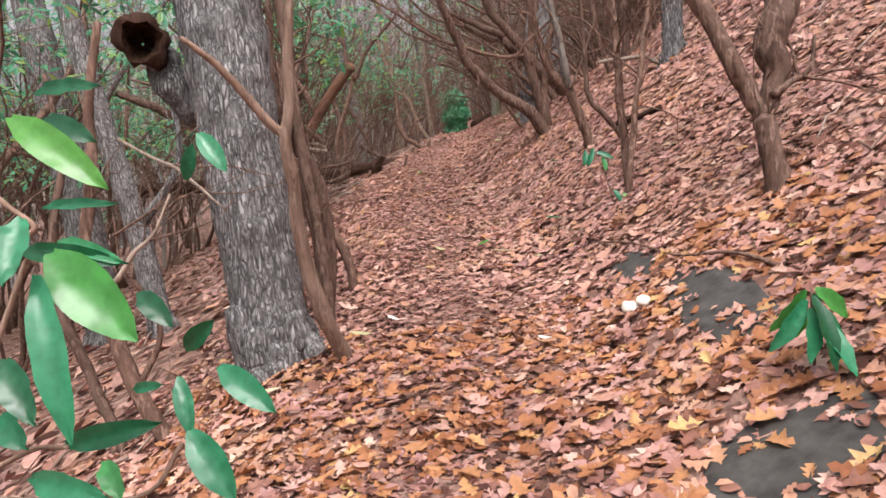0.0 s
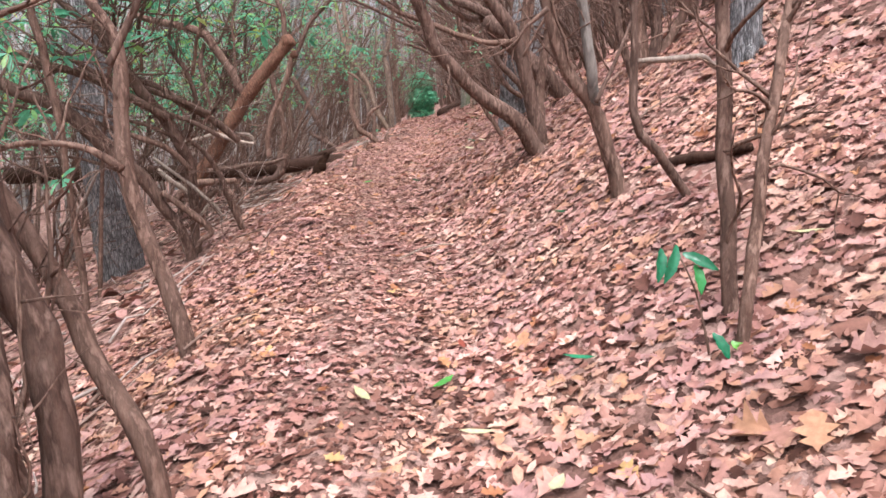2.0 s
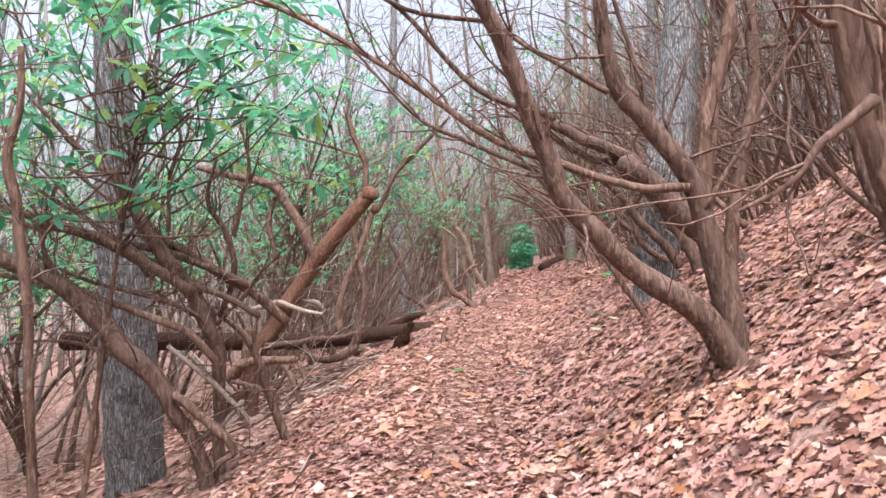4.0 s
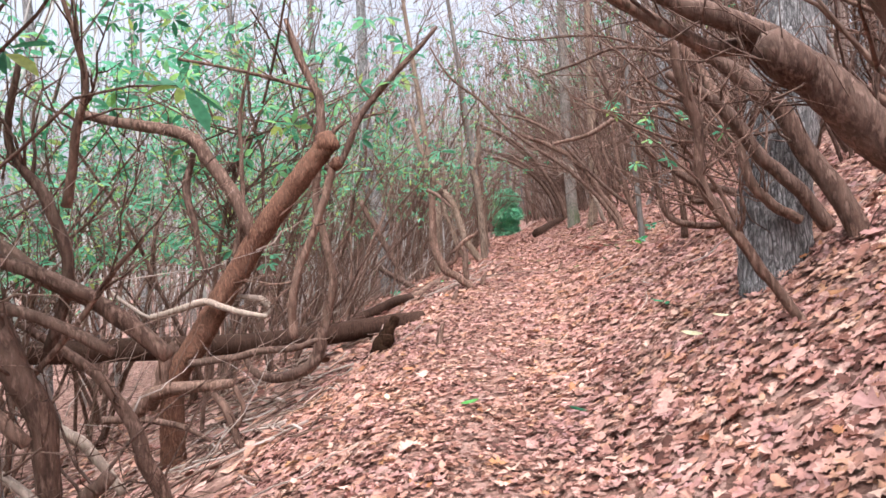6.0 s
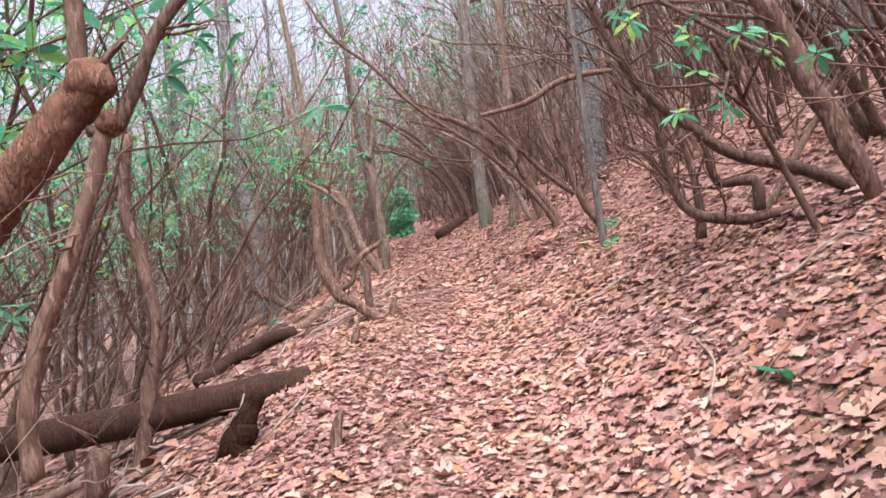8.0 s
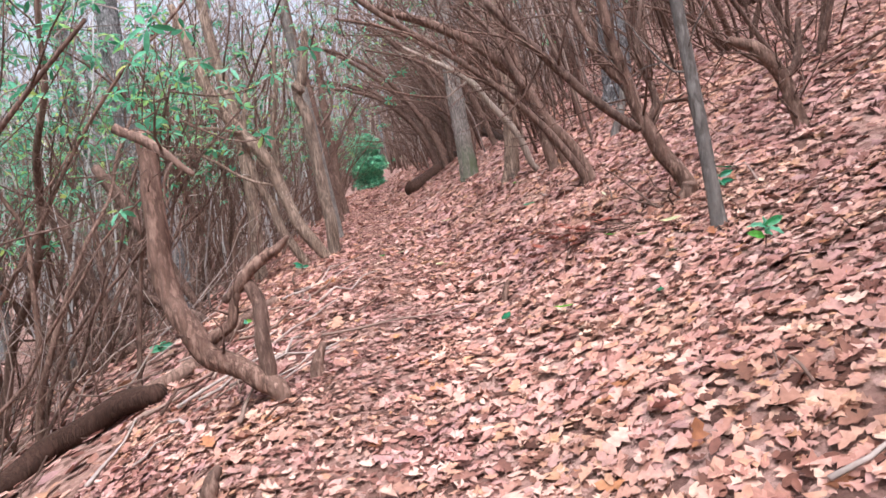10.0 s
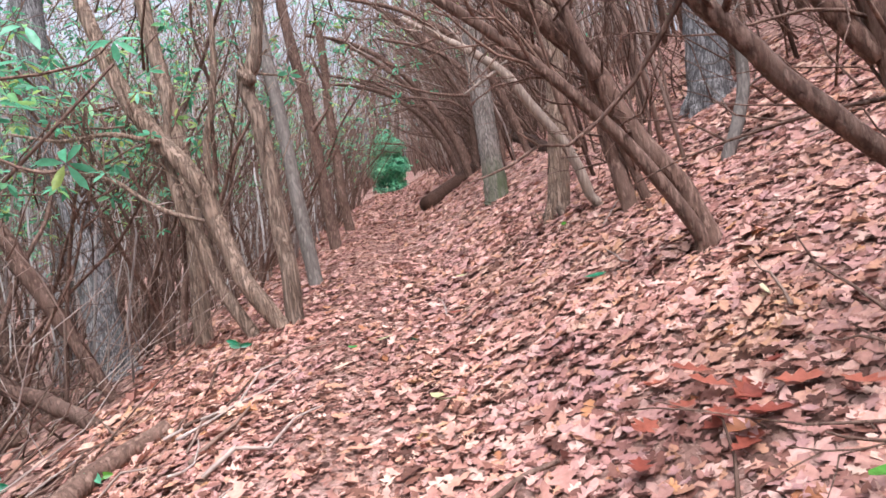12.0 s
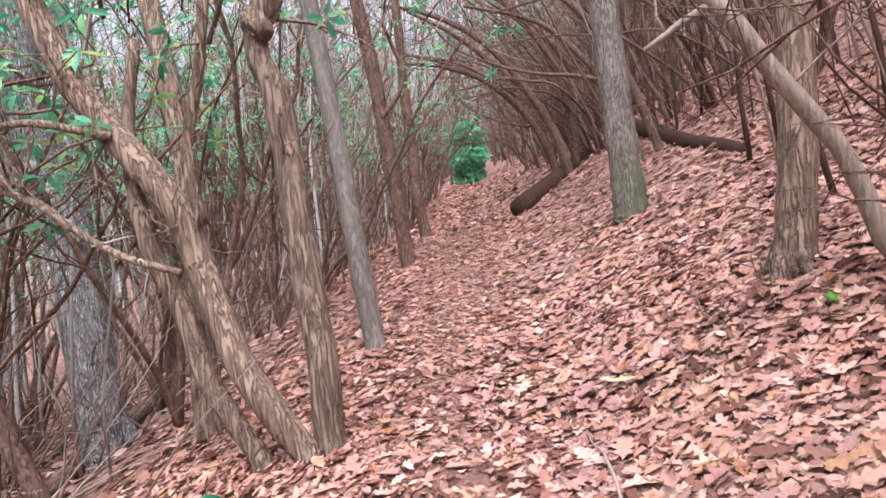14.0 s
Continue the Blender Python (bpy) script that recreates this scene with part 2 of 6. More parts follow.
def make_ground():
    xs = np.concatenate([np.linspace(-320, -60, 6), np.linspace(-50, -12, 14), np.linspace(-11, -4, 22), np.linspace(-3.7, 5.5, 78),
                         np.linspace(6, 14, 22), np.linspace(16, 60, 14), np.linspace(80, 320, 6)])
    ys = np.concatenate([np.linspace(-300, -20, 8), np.linspace(-14, -2, 12), np.linspace(-1.5, 32, 260), np.linspace(33, 60, 50),
                         np.linspace(63, 120, 14), np.linspace(150, 500, 6)])
    nx = len(xs)
    verts = [(x, y, rugged(x, y)) for y in ys for x in xs]
    faces = [(j * nx + i, j * nx + i + 1, (j + 1) * nx + i + 1, (j + 1) * nx + i) for j in range(len(ys) - 1) for i in range(nx - 1)]
    me = bpy.data.meshes.new("ground")
    me.from_pydata(verts, [], faces)
    me.materials.append(SOIL)
    me.shade_smooth()
    return tagged(new("ground", me), "brown forest soil rising to a bank beside the trail", "ground", kind="structure")


make_ground()

# ---------------------------------------------------------------- builders
rng = np.random.default_rng(7)


def mesh_object(name, verts, faces, material, parent=None, label="", smooth=True):
    me = bpy.data.meshes.new(name)
    me.from_pydata([tuple(v) for v in verts], [], faces)
    me.materials.append(material)
    if smooth:
        me.shade_smooth()
    ob = new(name, me)
    if parent:
        ob.parent = parent
    if label:
        tagged(ob, label)
    return ob


def thing(name, label, category, x, y, group="", z=None):
    """An Empty on the ground that carries the parts of one thing."""
    ob = new(name)
    ob.empty_display_size = 0.2
    ob.location = (x, y, height(x, y) if z is None else z)
    return tagged(ob, label, category, group)


def smooth_line(pts, per=5):
    """Points and radii along a smooth curve through the control points."""
    p = np.array(pts, float)
    if len(p) < 2:
        return p
    e = np.vstack([2 * p[0] - p[1], p, 2 * p[-1] - p[-2]])
    out = []
    for i in range(1, len(e) - 2):
        a, b, c, d = e[i - 1], e[i], e[i + 1], e[i + 2]
        for s in np.arange(per) / per:
            out.append(0.5 * (2 * b + (c - a) * s + (2 * a - 5 * b + 4 * c - d) * s * s + (3 * b - a - 3 * c + d) * s ** 3))
    out.append(p[-1])
    return np.array(out)


def tube(line, ring=8, ridge=0.0, knobs=0.1, seed=0):
    """A knobbly tapering tube along a line of (x, y, z, radius), closed at both ends."""
    c, r = line[:, :3], np.maximum(line[:, 3], 0.0015)
    n = len(c)
    t = np.gradient(c, axis=0)
    t /= np.linalg.norm(t, axis=1)[:, None] + 1e-9
    u = np.cross(t[0], (0.31, 0.9, 0.2))
    u /= np.linalg.norm(u)
    verts = []
    ang = np.arange(ring) * 2 * np.pi / ring
    for i in range(n):
        u = u - t[i] * (u @ t[i])
        u /= np.linalg.norm(u)
        w = np.cross(t[i], u)
        for a in ang:
            ca, sa = math.cos(a), math.sin(a)
            g = 1.0
            if knobs:
                g += knobs * noise.noise((ca * 1.1 + seed, sa * 1.1, i * 0.45))
            if ridge:
                g += ridge * noise.noise((ca * 5 + seed, sa * 5, i * 0.55)) + ridge * 0.5 * noise.noise((ca * 11, sa * 11 + seed, i * 1.1))
            verts.append(c[i] + r[i] * g * (ca * u + sa * w))
    faces = [(i * ring + j, i * ring + (j + 1) % ring, (i + 1) * ring + (j + 1) % ring, (i + 1) * ring + j) for i in range(n - 1) for j in range(ring)]
    verts.append(c[-1] + t[-1] * r[-1] * 0.5)
    verts.append(c[0] - t[0] * r[0] * 0.3)
    m = n * ring
    faces += [((n - 1) * ring + j, (n - 1) * ring + (j + 1) % ring, m) for j in range(ring)]
    faces += [((j + 1) % ring, j, m + 1) for j in range(ring)]
    return verts, faces


LINES = {}


def limb(t, name, material, *pts, ring=0, ridge=0.0, label=""):
    """One stem, trunk or branch of a plant, through points (x, y, z, radius) in the world."""
    base = np.array(t.location)
    p = np.array(pts, float)
    p[:, 3] *= 0.88 if material is RHODO else 1.0
    gap = p[0][2] - height(p[0][0], p[0][1])
    if name in ("stem", "trunk") and gap > 0.03 and p[0][2] <= p[1][2]:
        foot = p[0] + (p[0] - p[1]) * min(0.3, 0.5 * gap / max(0.05, p[1][2] - p[0][2]))
        foot[2], foot[3] = height(foot[0], foot[1]) - 0.08, p[0][3] * 1.1
        p = np.vstack([foot, p])
    elif name in ("stem", "trunk"):
        foot = p[0].copy()
        foot[2] -= 0.12
        foot[3] *= 1.25
        p = np.vstack([foot, p])
    if name == "trunk" and material in (GRAYBARK, MOSSBARK, SHAGBARK, SMOOTHBARK):
        up = p[-1] - p[-2]
        up[:3] /= np.linalg.norm(up[:3])
        p = np.vstack([p] + [np.array((*(p[-1][:3] + up[:3] * h), p[-1][3] * f)) for h, f in ((1.5, 0.9), (4.0, 0.65), (7.0, 0.3))])
    seed = float(abs(p[0][0]) * 3.1 + abs(p[-1][1]) * 1.7)
    per = 10 if ridge > 0.04 else 6
    line = smooth_line(p, per)
    if not ridge:
        for i in range(len(line)):
            for a in range(3):
                line[i, a] += 0.45 * line[i, 3] * noise.noise((i * 0.23 + a * 9.1, seed, a))
    ring = ring or (12 if p[:, 3].max() > 0.05 else 8 if p[:, 3].max() > 0.015 else 6)
    v, f = tube(line, ring, ridge, 0.16 if not ridge else 0.08, seed)
    LINES.setdefault(t.name, []).append(line)
    return mesh_object(name, [q - base for q in v], f, material, t, label)


def roots(t, material, x, y, r, count, turn):
    """Buttress roots that run out from a trunk's foot into the leaves."""
    for i in range(count):
        a = turn + i * 2 * math.pi / count + 0.3 * math.sin(5 * i + turn)
        pts = []
        for f, up, w in ((0.6, 1.3, 0.28), (0.85, 0.55, 0.32), (1.15, 0.05, 0.28), (1.6, -0.45, 0.18)):
            px, py = x + r * f * math.cos(a), y + r * f * math.sin(a)
            pts.append((px, py, height(px, py) + r * up, r * w))
        limb(t, "root", material, *pts)


def twig_lines(lines, count, length, r, low=0.35):
    """Small crooked side branches springing from the given lines, each with its own forks."""
    out = []
    weights = np.array([len(q) for q in lines], float)
    weights /= weights.sum()
    for _ in range(count):
        q = lines[r.choice(len(lines), p=weights)]
        i = int(r.uniform(low, 0.97) * (len(q) - 2))
        o = q[i]
        t = q[i + 1, :3] - q[i, :3]
        t /= np.linalg.norm(t) + 1e-9
        side = r.normal(size=3)
        d = t * 0.8 + side * 0.55 + np.array((0, 0, 0.25))
        d /= np.linalg.norm(d)
        rad = min(o[3] * 0.55, r.uniform(0.005, 0.013))
        n = 6
        step = length * r.uniform(0.4, 1.3) / n
        p = [(*o[:3], rad)]
        pos = o[:3].copy()
        forks = []
        for j in range(n):
            d = d + r.normal(size=3) * 0.22 + np.array((0, 0, 0.05))
            d /= np.linalg.norm(d)
            pos = pos + d * step
            p.append((*pos, rad * (1 - 0.75 * (j + 1) / n)))
            if j in (1, 3, 4) and r.random() < 0.7:
                forks.append((pos.copy(), d + r.normal(size=3) * 0.7, rad * 0.5))
        out.append(np.array(p))
        for pos, d, rad in forks:
            d /= np.linalg.norm(d)
            p = [(*pos, rad)]
            for j in range(3):
                d = d + r.normal(size=3) * 0.25
                d /= np.linalg.norm(d)
                pos = pos + d * step * 0.8
                p.append((*pos, rad * (1 - 0.25 * (j + 1))))
            out.append(np.array(p))
    return out


def joined(lines, ring=5):
    verts, faces = [], []
    for s, q in enumerate(lines):
        v, f = tube(q, ring, 0, 0, s)
        o = len(verts)
        verts += v
        faces += [tuple(a + o for a in g) for g in f]
    return verts, faces


def twigs(t, material, count, length, seed, low=0.35):
    base = np.array(t.location)
    lines = twig_lines(LINES[t.name], count, length, np.random.default_rng(seed), low)
    v, f = joined(lines, 4)
    LINES[t.name + " twigs"] = lines
    return tagged(mesh_object("twig_spray", [q - base for q in v], f, material, t), "thin bare twigs", kind="stuff")


# leaf blanks: outline points (along, across), then faces
LONG_LEAF = np.array([(0, 0), (0.3, 0.13), (0.3, -0.13), (0.68, 0.15), (0.68, -0.15), (1, 0), (0.3, 0), (0.68, 0)], float)
LONG_FACES = [(0, 6, 1), (0, 2, 6), (1, 6, 7, 3), (6, 2, 4, 7), (3, 7, 5), (7, 4, 5)]
OAK_LEAF = np.array([(0, 0), (0.16, 0.05), (0.3, 0.22), (0.4, 0.1), (0.58, 0.3), (0.68, 0.12), (0.84, 0.18), (1, 0),
                     (0.84, -0.18), (0.68, -0.12), (0.58, -0.3), (0.4, -0.1), (0.3, -0.22), (0.16, -0.05), (0.4, 0), (0.68, 0)], float)
OAK_FACES = [(0, 14, 3, 1), (1, 3, 2), (14, 15, 5, 3), (3, 5, 4), (15, 7, 6, 5), (0, 13, 11, 14), (13, 12, 11), (14, 11, 9, 15), (11, 10, 9), (15, 9, 8, 7)]


def leaf_mesh(blank, faces, pos, along, up, size, curl, fold, name, material, parent=None, label=""):
    """Many leaves in one mesh: arrays of place, direction, face normal, length, curl and fold."""
    n, k = len(pos), len(blank)
    along = along / np.linalg.norm(along, axis=1)[:, None]
    side = np.cross(up, along)
    side /= np.linalg.norm(side, axis=1)[:, None] + 1e-9
    nrm = np.cross(along, side)
    a = blank[:, 0][None, :, None]
    b = blank[:, 1][None, :, None]
    lift = curl[:, None, None] * (a - 0.45) ** 2 + fold[:, None, None] * np.abs(b)
    v = pos[:, None, :] + size[:, None, None] * (a * along[:, None, :] + b * side[:, None, :] + lift * nrm[:, None, :])
    v = v.reshape(-1, 3)
    loops = np.concatenate([np.array(f) for f in faces])
    sizes = np.array([len(f) for f in faces])
    off = (np.arange(n) * k)[:, None]
    li = (loops[None, :] + off).ravel()
    tot = np.tile(sizes, n)
    start = np.concatenate([[0], np.cumsum(tot)[:-1]])
    me = bpy.data.meshes.new(name)
    me.vertices.add(len(v))
    me.vertices.foreach_set("co", v.ravel())
    me.loops.add(len(li))
    me.loops.foreach_set("vertex_index", li.astype(np.int32))
    me.polygons.add(len(tot))
    me.polygons.foreach_set("loop_start", start.astype(np.int32))
    me.update(calc_edges=True)
    me.validate()
    me.materials.append(material)
    ob = new(name, me)
    if parent:
        ob.parent = parent
    if label:
        tagged(ob, label)
    return ob


def whorls(centers, r, size=(0.09, 0.14), per=7, droop=0.35):
    """Leaves in loose whorls round each centre."""
    pos, along, up, sz = [], [], [], []
    for c in centers:
        ax = np.array((0, 0, 1.0)) + r.normal(size=3) * 0.45
        ax /= np.linalg.norm(ax)
        e1 = np.cross(ax, r.normal(size=3))
        e1 /= np.linalg.norm(e1)
        e2 = np.cross(ax, e1)
        m = r.integers(per - 2, per + 2)
        for j in range(m):
            a = 2 * math.pi * j / m + r.uniform(-0.3, 0.3)
            d = math.cos(a) * e1 + math.sin(a) * e2 + ax * r.uniform(-droop - 0.4, 0.45 - droop)
            pos.append(c + d * 0.01)
            along.append(d)
            up.append(ax + r.normal(size=3) * 0.25)
            sz.append(r.uniform(*size))
    n = len(pos)
    return np.array(pos), np.array(along), np.array(up), np.array(sz), r.uniform(-0.5, 0.1, n), r.uniform(0.1, 0.5, n)


def foliage(t, centers, seed, size=(0.09, 0.14), per=7, material=None, name="foliage", local=False):
    r = np.random.default_rng(seed)
    base = np.zeros(3) if local else np.array(t.location)
    args = whorls(np.array(centers) - base, r, size, per)
    return tagged(leaf_mesh(LONG_LEAF, LONG_FACES, *args, name, material or GREENLEAF, t), "glossy green leathery leaves", kind="stuff")


# ---------------------------------------------------------------- trees and shrubs that stand beside the trail

t = thing("oak_tree", "large gray oak with deeply furrowed bark and a vine", "tree", -0.78, 3.89)
limb(t, "trunk", GRAYBARK, (-0.78, 3.89, 0.44, 0.219), (-0.81, 3.94, 0.69, 0.2), (-0.85, 4.05, 1.18, 0.208), (-0.9, 4.15, 1.72, 0.223), (-0.94, 4.25, 2.18, 0.238), (-0.98, 4.36, 2.73, 0.247), (-1.04, 4.51, 3.51, 0.236), (-1.06, 4.74, 4.66, 0.212), ring=40, ridge=0.1)
roots(t, GRAYBARK, -0.78, 3.89, 0.219, 5, 0.6)
limb(t, "vine", VINE, (-0.35, 3.72, 0.42, 0.04), (-0.43, 3.50, 0.83, 0.04), (-0.47, 3.45, 1.09, 0.036), (-0.48, 3.40, 1.40, 0.031), (-0.47, 3.36, 1.67, 0.028), (-0.44, 3.38, 1.88, 0.025), (-0.42, 3.42, 2.16, 0.022), (-0.37, 3.46, 2.53, 0.021), (-0.31, 3.50, 3.08, 0.016))
limb(t, "vine_branch", VINE, (-0.47, 3.36, 1.67, 0.022), (-0.54, 3.33, 1.76, 0.022), (-0.62, 3.28, 1.89, 0.019), (-0.69, 3.22, 1.99, 0.016), (-0.80, 3.15, 2.10, 0.011))
limb(t, "root", GRAYBARK, (-0.92, 3.8, 0.31, 0.052), (-0.93, 3.83, 0.51, 0.078), (-0.95, 3.88, 0.82, 0.078))
limb(t, "broken_limb", GRAYBARK, (-1.18, 4.34, 1.9, 0.1), (-1.28, 4.31, 2.05, 0.105), (-1.33, 4.33, 2.17, 0.1), (-1.37, 4.34, 2.25, 0.085))

t = thing("rhododendron", "two brown bare rhododendron stems behind the oak", "shrub", -0.55, 4.35)
limb(t, "stem", RHODO, (-0.55, 4.35, 0.51, 0.036), (-0.56, 4.43, 0.83, 0.04), (-0.61, 4.54, 1.25, 0.04), (-0.66, 4.65, 1.71, 0.041), (-0.7, 4.77, 2.18, 0.047), (-0.72, 4.85, 2.5, 0.041), (-0.83, 5.09, 3.5, 0.033))
limb(t, "stem", RHODO, (-0.67, 4.81, 0.51, 0.04), (-0.68, 4.92, 0.93, 0.041), (-0.73, 4.99, 1.22, 0.041), (-0.82, 5.06, 1.52, 0.037), (-0.88, 5.14, 1.88, 0.033), (-0.91, 5.26, 2.36, 0.03), (-0.91, 5.35, 2.73, 0.025))
twigs(t, RHODO, 30, 0.5, 11)

t = thing("forked_tree", "small forked brown tree on the leafy bank", "tree", 1.98, 3.8)
limb(t, "trunk", RHODO, (1.98, 3.8, 1.21, 0.077), (1.95, 3.83, 1.42, 0.066), (1.93, 3.85, 1.57, 0.066), ring=16, ridge=0.05)
limb(t, "limb", RHODO, (1.95, 3.91, 1.57, 0.045), (1.9, 3.94, 1.71, 0.055), (1.82, 3.99, 1.9, 0.055), (1.7, 4.07, 2.21, 0.052), (1.59, 4.16, 2.56, 0.047), (1.46, 4.32, 3.22, 0.035))
limb(t, "limb", RHODO, (1.98, 3.96, 1.59, 0.037), (2.07, 4.01, 1.78, 0.077), (2.1, 4.07, 2.02, 0.099), (2.19, 4.15, 2.33, 0.1), (2.36, 4.35, 3.16, 0.089), (2.57, 4.59, 4.16, 0.065))
limb(t, "twig", RHODO, (2.01, 3.92, 1.69, 0.027), (2.12, 3.93, 1.75, 0.021), (2.23, 3.94, 1.82, 0.015), (2.27, 3.97, 1.99, 0.009))
twigs(t, RHODO, 12, 0.5, 12)

t = thing("slender_tree", "slender gray tree with a bare side branch", "tree", -2.75, 6.96)
limb(t, "trunk", GRAYBARK, (-2.75, 6.96, -0.05, 0.135), (-2.85, 7.07, 0.62, 0.119), (-2.97, 7.17, 1.32, 0.119), (-3.17, 7.29, 2.13, 0.113), (-3.37, 7.43, 3.1, 0.108), (-3.65, 7.65, 4.56, 0.092), ring=14, ridge=0.04)
roots(t, GRAYBARK, -2.75, 6.96, 0.135, 4, 5.0)
limb(t, "branch", GRAYBARK, (-2.3, 5.91, 1.17, 0.043), (-1.94, 6.01, 1.75, 0.026), (-2.06, 6.16, 2.74, 0.022), (-1.74, 6.26, 3.28, 0.013))
twigs(t, GRAYBARK, 12, 0.6, 13)

t = thing("gray_tree", "dull gray tree trunk on the lower slope", "tree", -3.98, 8.2)
limb(t, "trunk", GRAYBARK, (-3.98, 8.2, -0.06, 0.227), (-4.17, 8.42, 1.42, 0.214), (-4.44, 8.68, 3.16, 0.194), (-4.71, 8.93, 4.85, 0.162), ring=16, ridge=0.05)
roots(t, GRAYBARK, -3.98, 8.2, 0.227, 5, 2.3)
limb(t, "branch", GRAYBARK, (-4.22, 8.45, 1.62, 0.065), (-3.73, 8.6, 2.49, 0.045), (-3.31, 8.71, 3.1, 0.032))
twigs(t, GRAYBARK, 10, 0.6, 14)

t = thing("rhododendron", "many-stemmed bare rhododendron arching over the trail", "shrub", 1.79, 9.41)
limb(t, "stem", RHODO, (1.79, 9.41, 1.59, 0.104), (1.56, 9.34, 1.92, 0.09), (1.15, 9.25, 2.24, 0.074), (0.8, 9.17, 2.58, 0.07), (0.65, 9.09, 2.9, 0.062), (0.48, 8.98, 3.32, 0.057), (0.31, 8.89, 3.68, 0.053), (0.07, 8.79, 4.08, 0.049), (-0.15, 8.69, 4.47, 0.038))
limb(t, "stem", RHODO, (1.78, 9.49, 1.76, 0.088), (1.67, 9.43, 2.25, 0.077), (1.53, 9.38, 2.72, 0.069), (1.29, 9.34, 3.07, 0.065), (1.09, 9.3, 3.32, 0.058), (1, 9.25, 3.84, 0.046), (0.98, 9.19, 4.37, 0.038), (0.86, 9.12, 5.03, 0.027))
limb(t, "stem", RHODO, (1.74, 9.47, 1.87, 0.077), (1.64, 9.48, 2.49, 0.066), (1.66, 9.49, 3.01, 0.067), (1.72, 9.49, 3.37, 0.06), (1.82, 9.49, 3.74, 0.056), (1.69, 9.49, 4.12, 0.053), (1.48, 9.49, 4.39, 0.041), (1.3, 9.48, 4.91, 0.029))
limb(t, "stem", RHODO, (1.81, 9.54, 1.79, 0.07), (1.81, 9.61, 2.34, 0.056), (1.91, 9.68, 2.83, 0.045), (2.07, 9.75, 3.39, 0.042), (2.09, 9.82, 4.08, 0.035), (2.27, 9.92, 5.05, 0.023))
limb(t, "branch", RHODO, (1.5, 9.33, 2.69, 0.034), (1.18, 9.32, 2.7, 0.027), (0.8, 9.29, 2.83, 0.027), (0.37, 9.24, 2.99, 0.023), (-0.14, 9.15, 3.35, 0.019), (-0.74, 9.06, 3.71, 0.017), (-1.28, 9, 3.96, 0.013), (-1.74, 8.93, 4.22, 0.007))
limb(t, "branch", RHODO, (0.73, 9.27, 3.11, 0.023), (0.28, 9.24, 3.3, 0.019), (-0.16, 9.18, 3.77, 0.015), (-0.54, 9.14, 4.04, 0.011), (-0.68, 9.11, 4.27, 0.008))
limb(t, "branch", RHODO, (1.04, 9.26, 3.25, 0.021), (0.74, 9.23, 3.43, 0.017), (0.44, 9.21, 3.64, 0.015), (0.07, 9.16, 4.03, 0.011), (-0.15, 9.13, 4.26, 0.008))
limb(t, "branch", RHODO, (0.61, 9.2, 2.79, 0.017), (0.2, 9.17, 2.98, 0.015), (-0.09, 9.15, 3.14, 0.011), (-0.45, 9.09, 3.55, 0.007))
limb(t, "branch", RHODO, (1.34, 9.49, 3.02, 0.02), (1.25, 9.53, 3.52, 0.016), (1.12, 9.58, 4.18, 0.015), (1.27, 9.63, 4.82, 0.009))
limb(t, "branch", RHODO, (1.59, 9.35, 2.56, 0.019), (1.83, 9.31, 2.97, 0.015), (2.07, 9.27, 3.42, 0.013), (2.46, 9.22, 3.9, 0.008))
limb(t, "branch", RHODO, (0.37, 9.2, 3.68, 0.017), (-0.12, 9.16, 3.76, 0.015), (-0.52, 9.09, 3.96, 0.011), (-0.98, 9.11, 3.85, 0.008), (-1.65, 9.15, 3.69, 0.008))
twigs(t, RHODO, 170, 0.7, 121)

t = thing("rhododendron", "forked pale brown rhododendron beside the trail", "shrub", 1.84, 7.25)
limb(t, "stem", RHODO, (1.84, 7.25, 1.45, 0.057), (1.75, 7.25, 1.71, 0.055), (1.64, 7.24, 2.03, 0.052), (1.46, 7.24, 2.26, 0.047), (1.36, 7.24, 2.58, 0.044), (1.3, 7.23, 2.89, 0.044), (1.32, 7.22, 3.28, 0.042), (1.37, 7.21, 3.8, 0.034))
limb(t, "limb", SMOOTHBARK, (1.64, 7.24, 2.03, 0.036), (1.6, 7.15, 2.23, 0.033), (1.56, 7.18, 2.54, 0.033), (1.51, 7.2, 2.83, 0.031), (1.46, 7.22, 3.12, 0.029), (1.46, 7.25, 3.56, 0.024))
limb(t, "branch", RHODO, (1.32, 7.13, 2.61, 0.02), (1.19, 7.14, 2.51, 0.013), (1.11, 7.14, 2.41, 0.009), (0.98, 7.15, 2.34, 0.006))
limb(t, "branch", RHODO, (1.29, 7.12, 2.99, 0.018), (1.18, 7.12, 3.09, 0.015), (1.05, 7.12, 3.24, 0.01))
limb(t, "branch", RHODO, (1.62, 7.13, 2.05, 0.018), (1.73, 7.18, 2.23, 0.013), (1.84, 7.23, 2.46, 0.012), (1.97, 7.31, 2.77, 0.008))
twigs(t, RHODO, 40, 0.7, 22)

t = thing("sapling", "pair of thin straight brown saplings on the bank", "tree", 1.67, 5.45)
limb(t, "stem", RHODO, (1.67, 5.45, 1.14, 0.038), (1.68, 5.52, 1.5, 0.036), (1.68, 5.6, 1.94, 0.034), (1.69, 5.68, 2.39, 0.032), (1.67, 5.79, 2.95, 0.025))
limb(t, "stem", RHODO, (1.63, 5.26, 1.29, 0.027), (1.69, 5.33, 1.53, 0.027), (1.75, 5.41, 1.83, 0.025), (1.84, 5.49, 2.15, 0.024), (1.93, 5.58, 2.49, 0.02), (2.01, 5.69, 2.91, 0.015))
twigs(t, RHODO, 14, 0.5, 23)

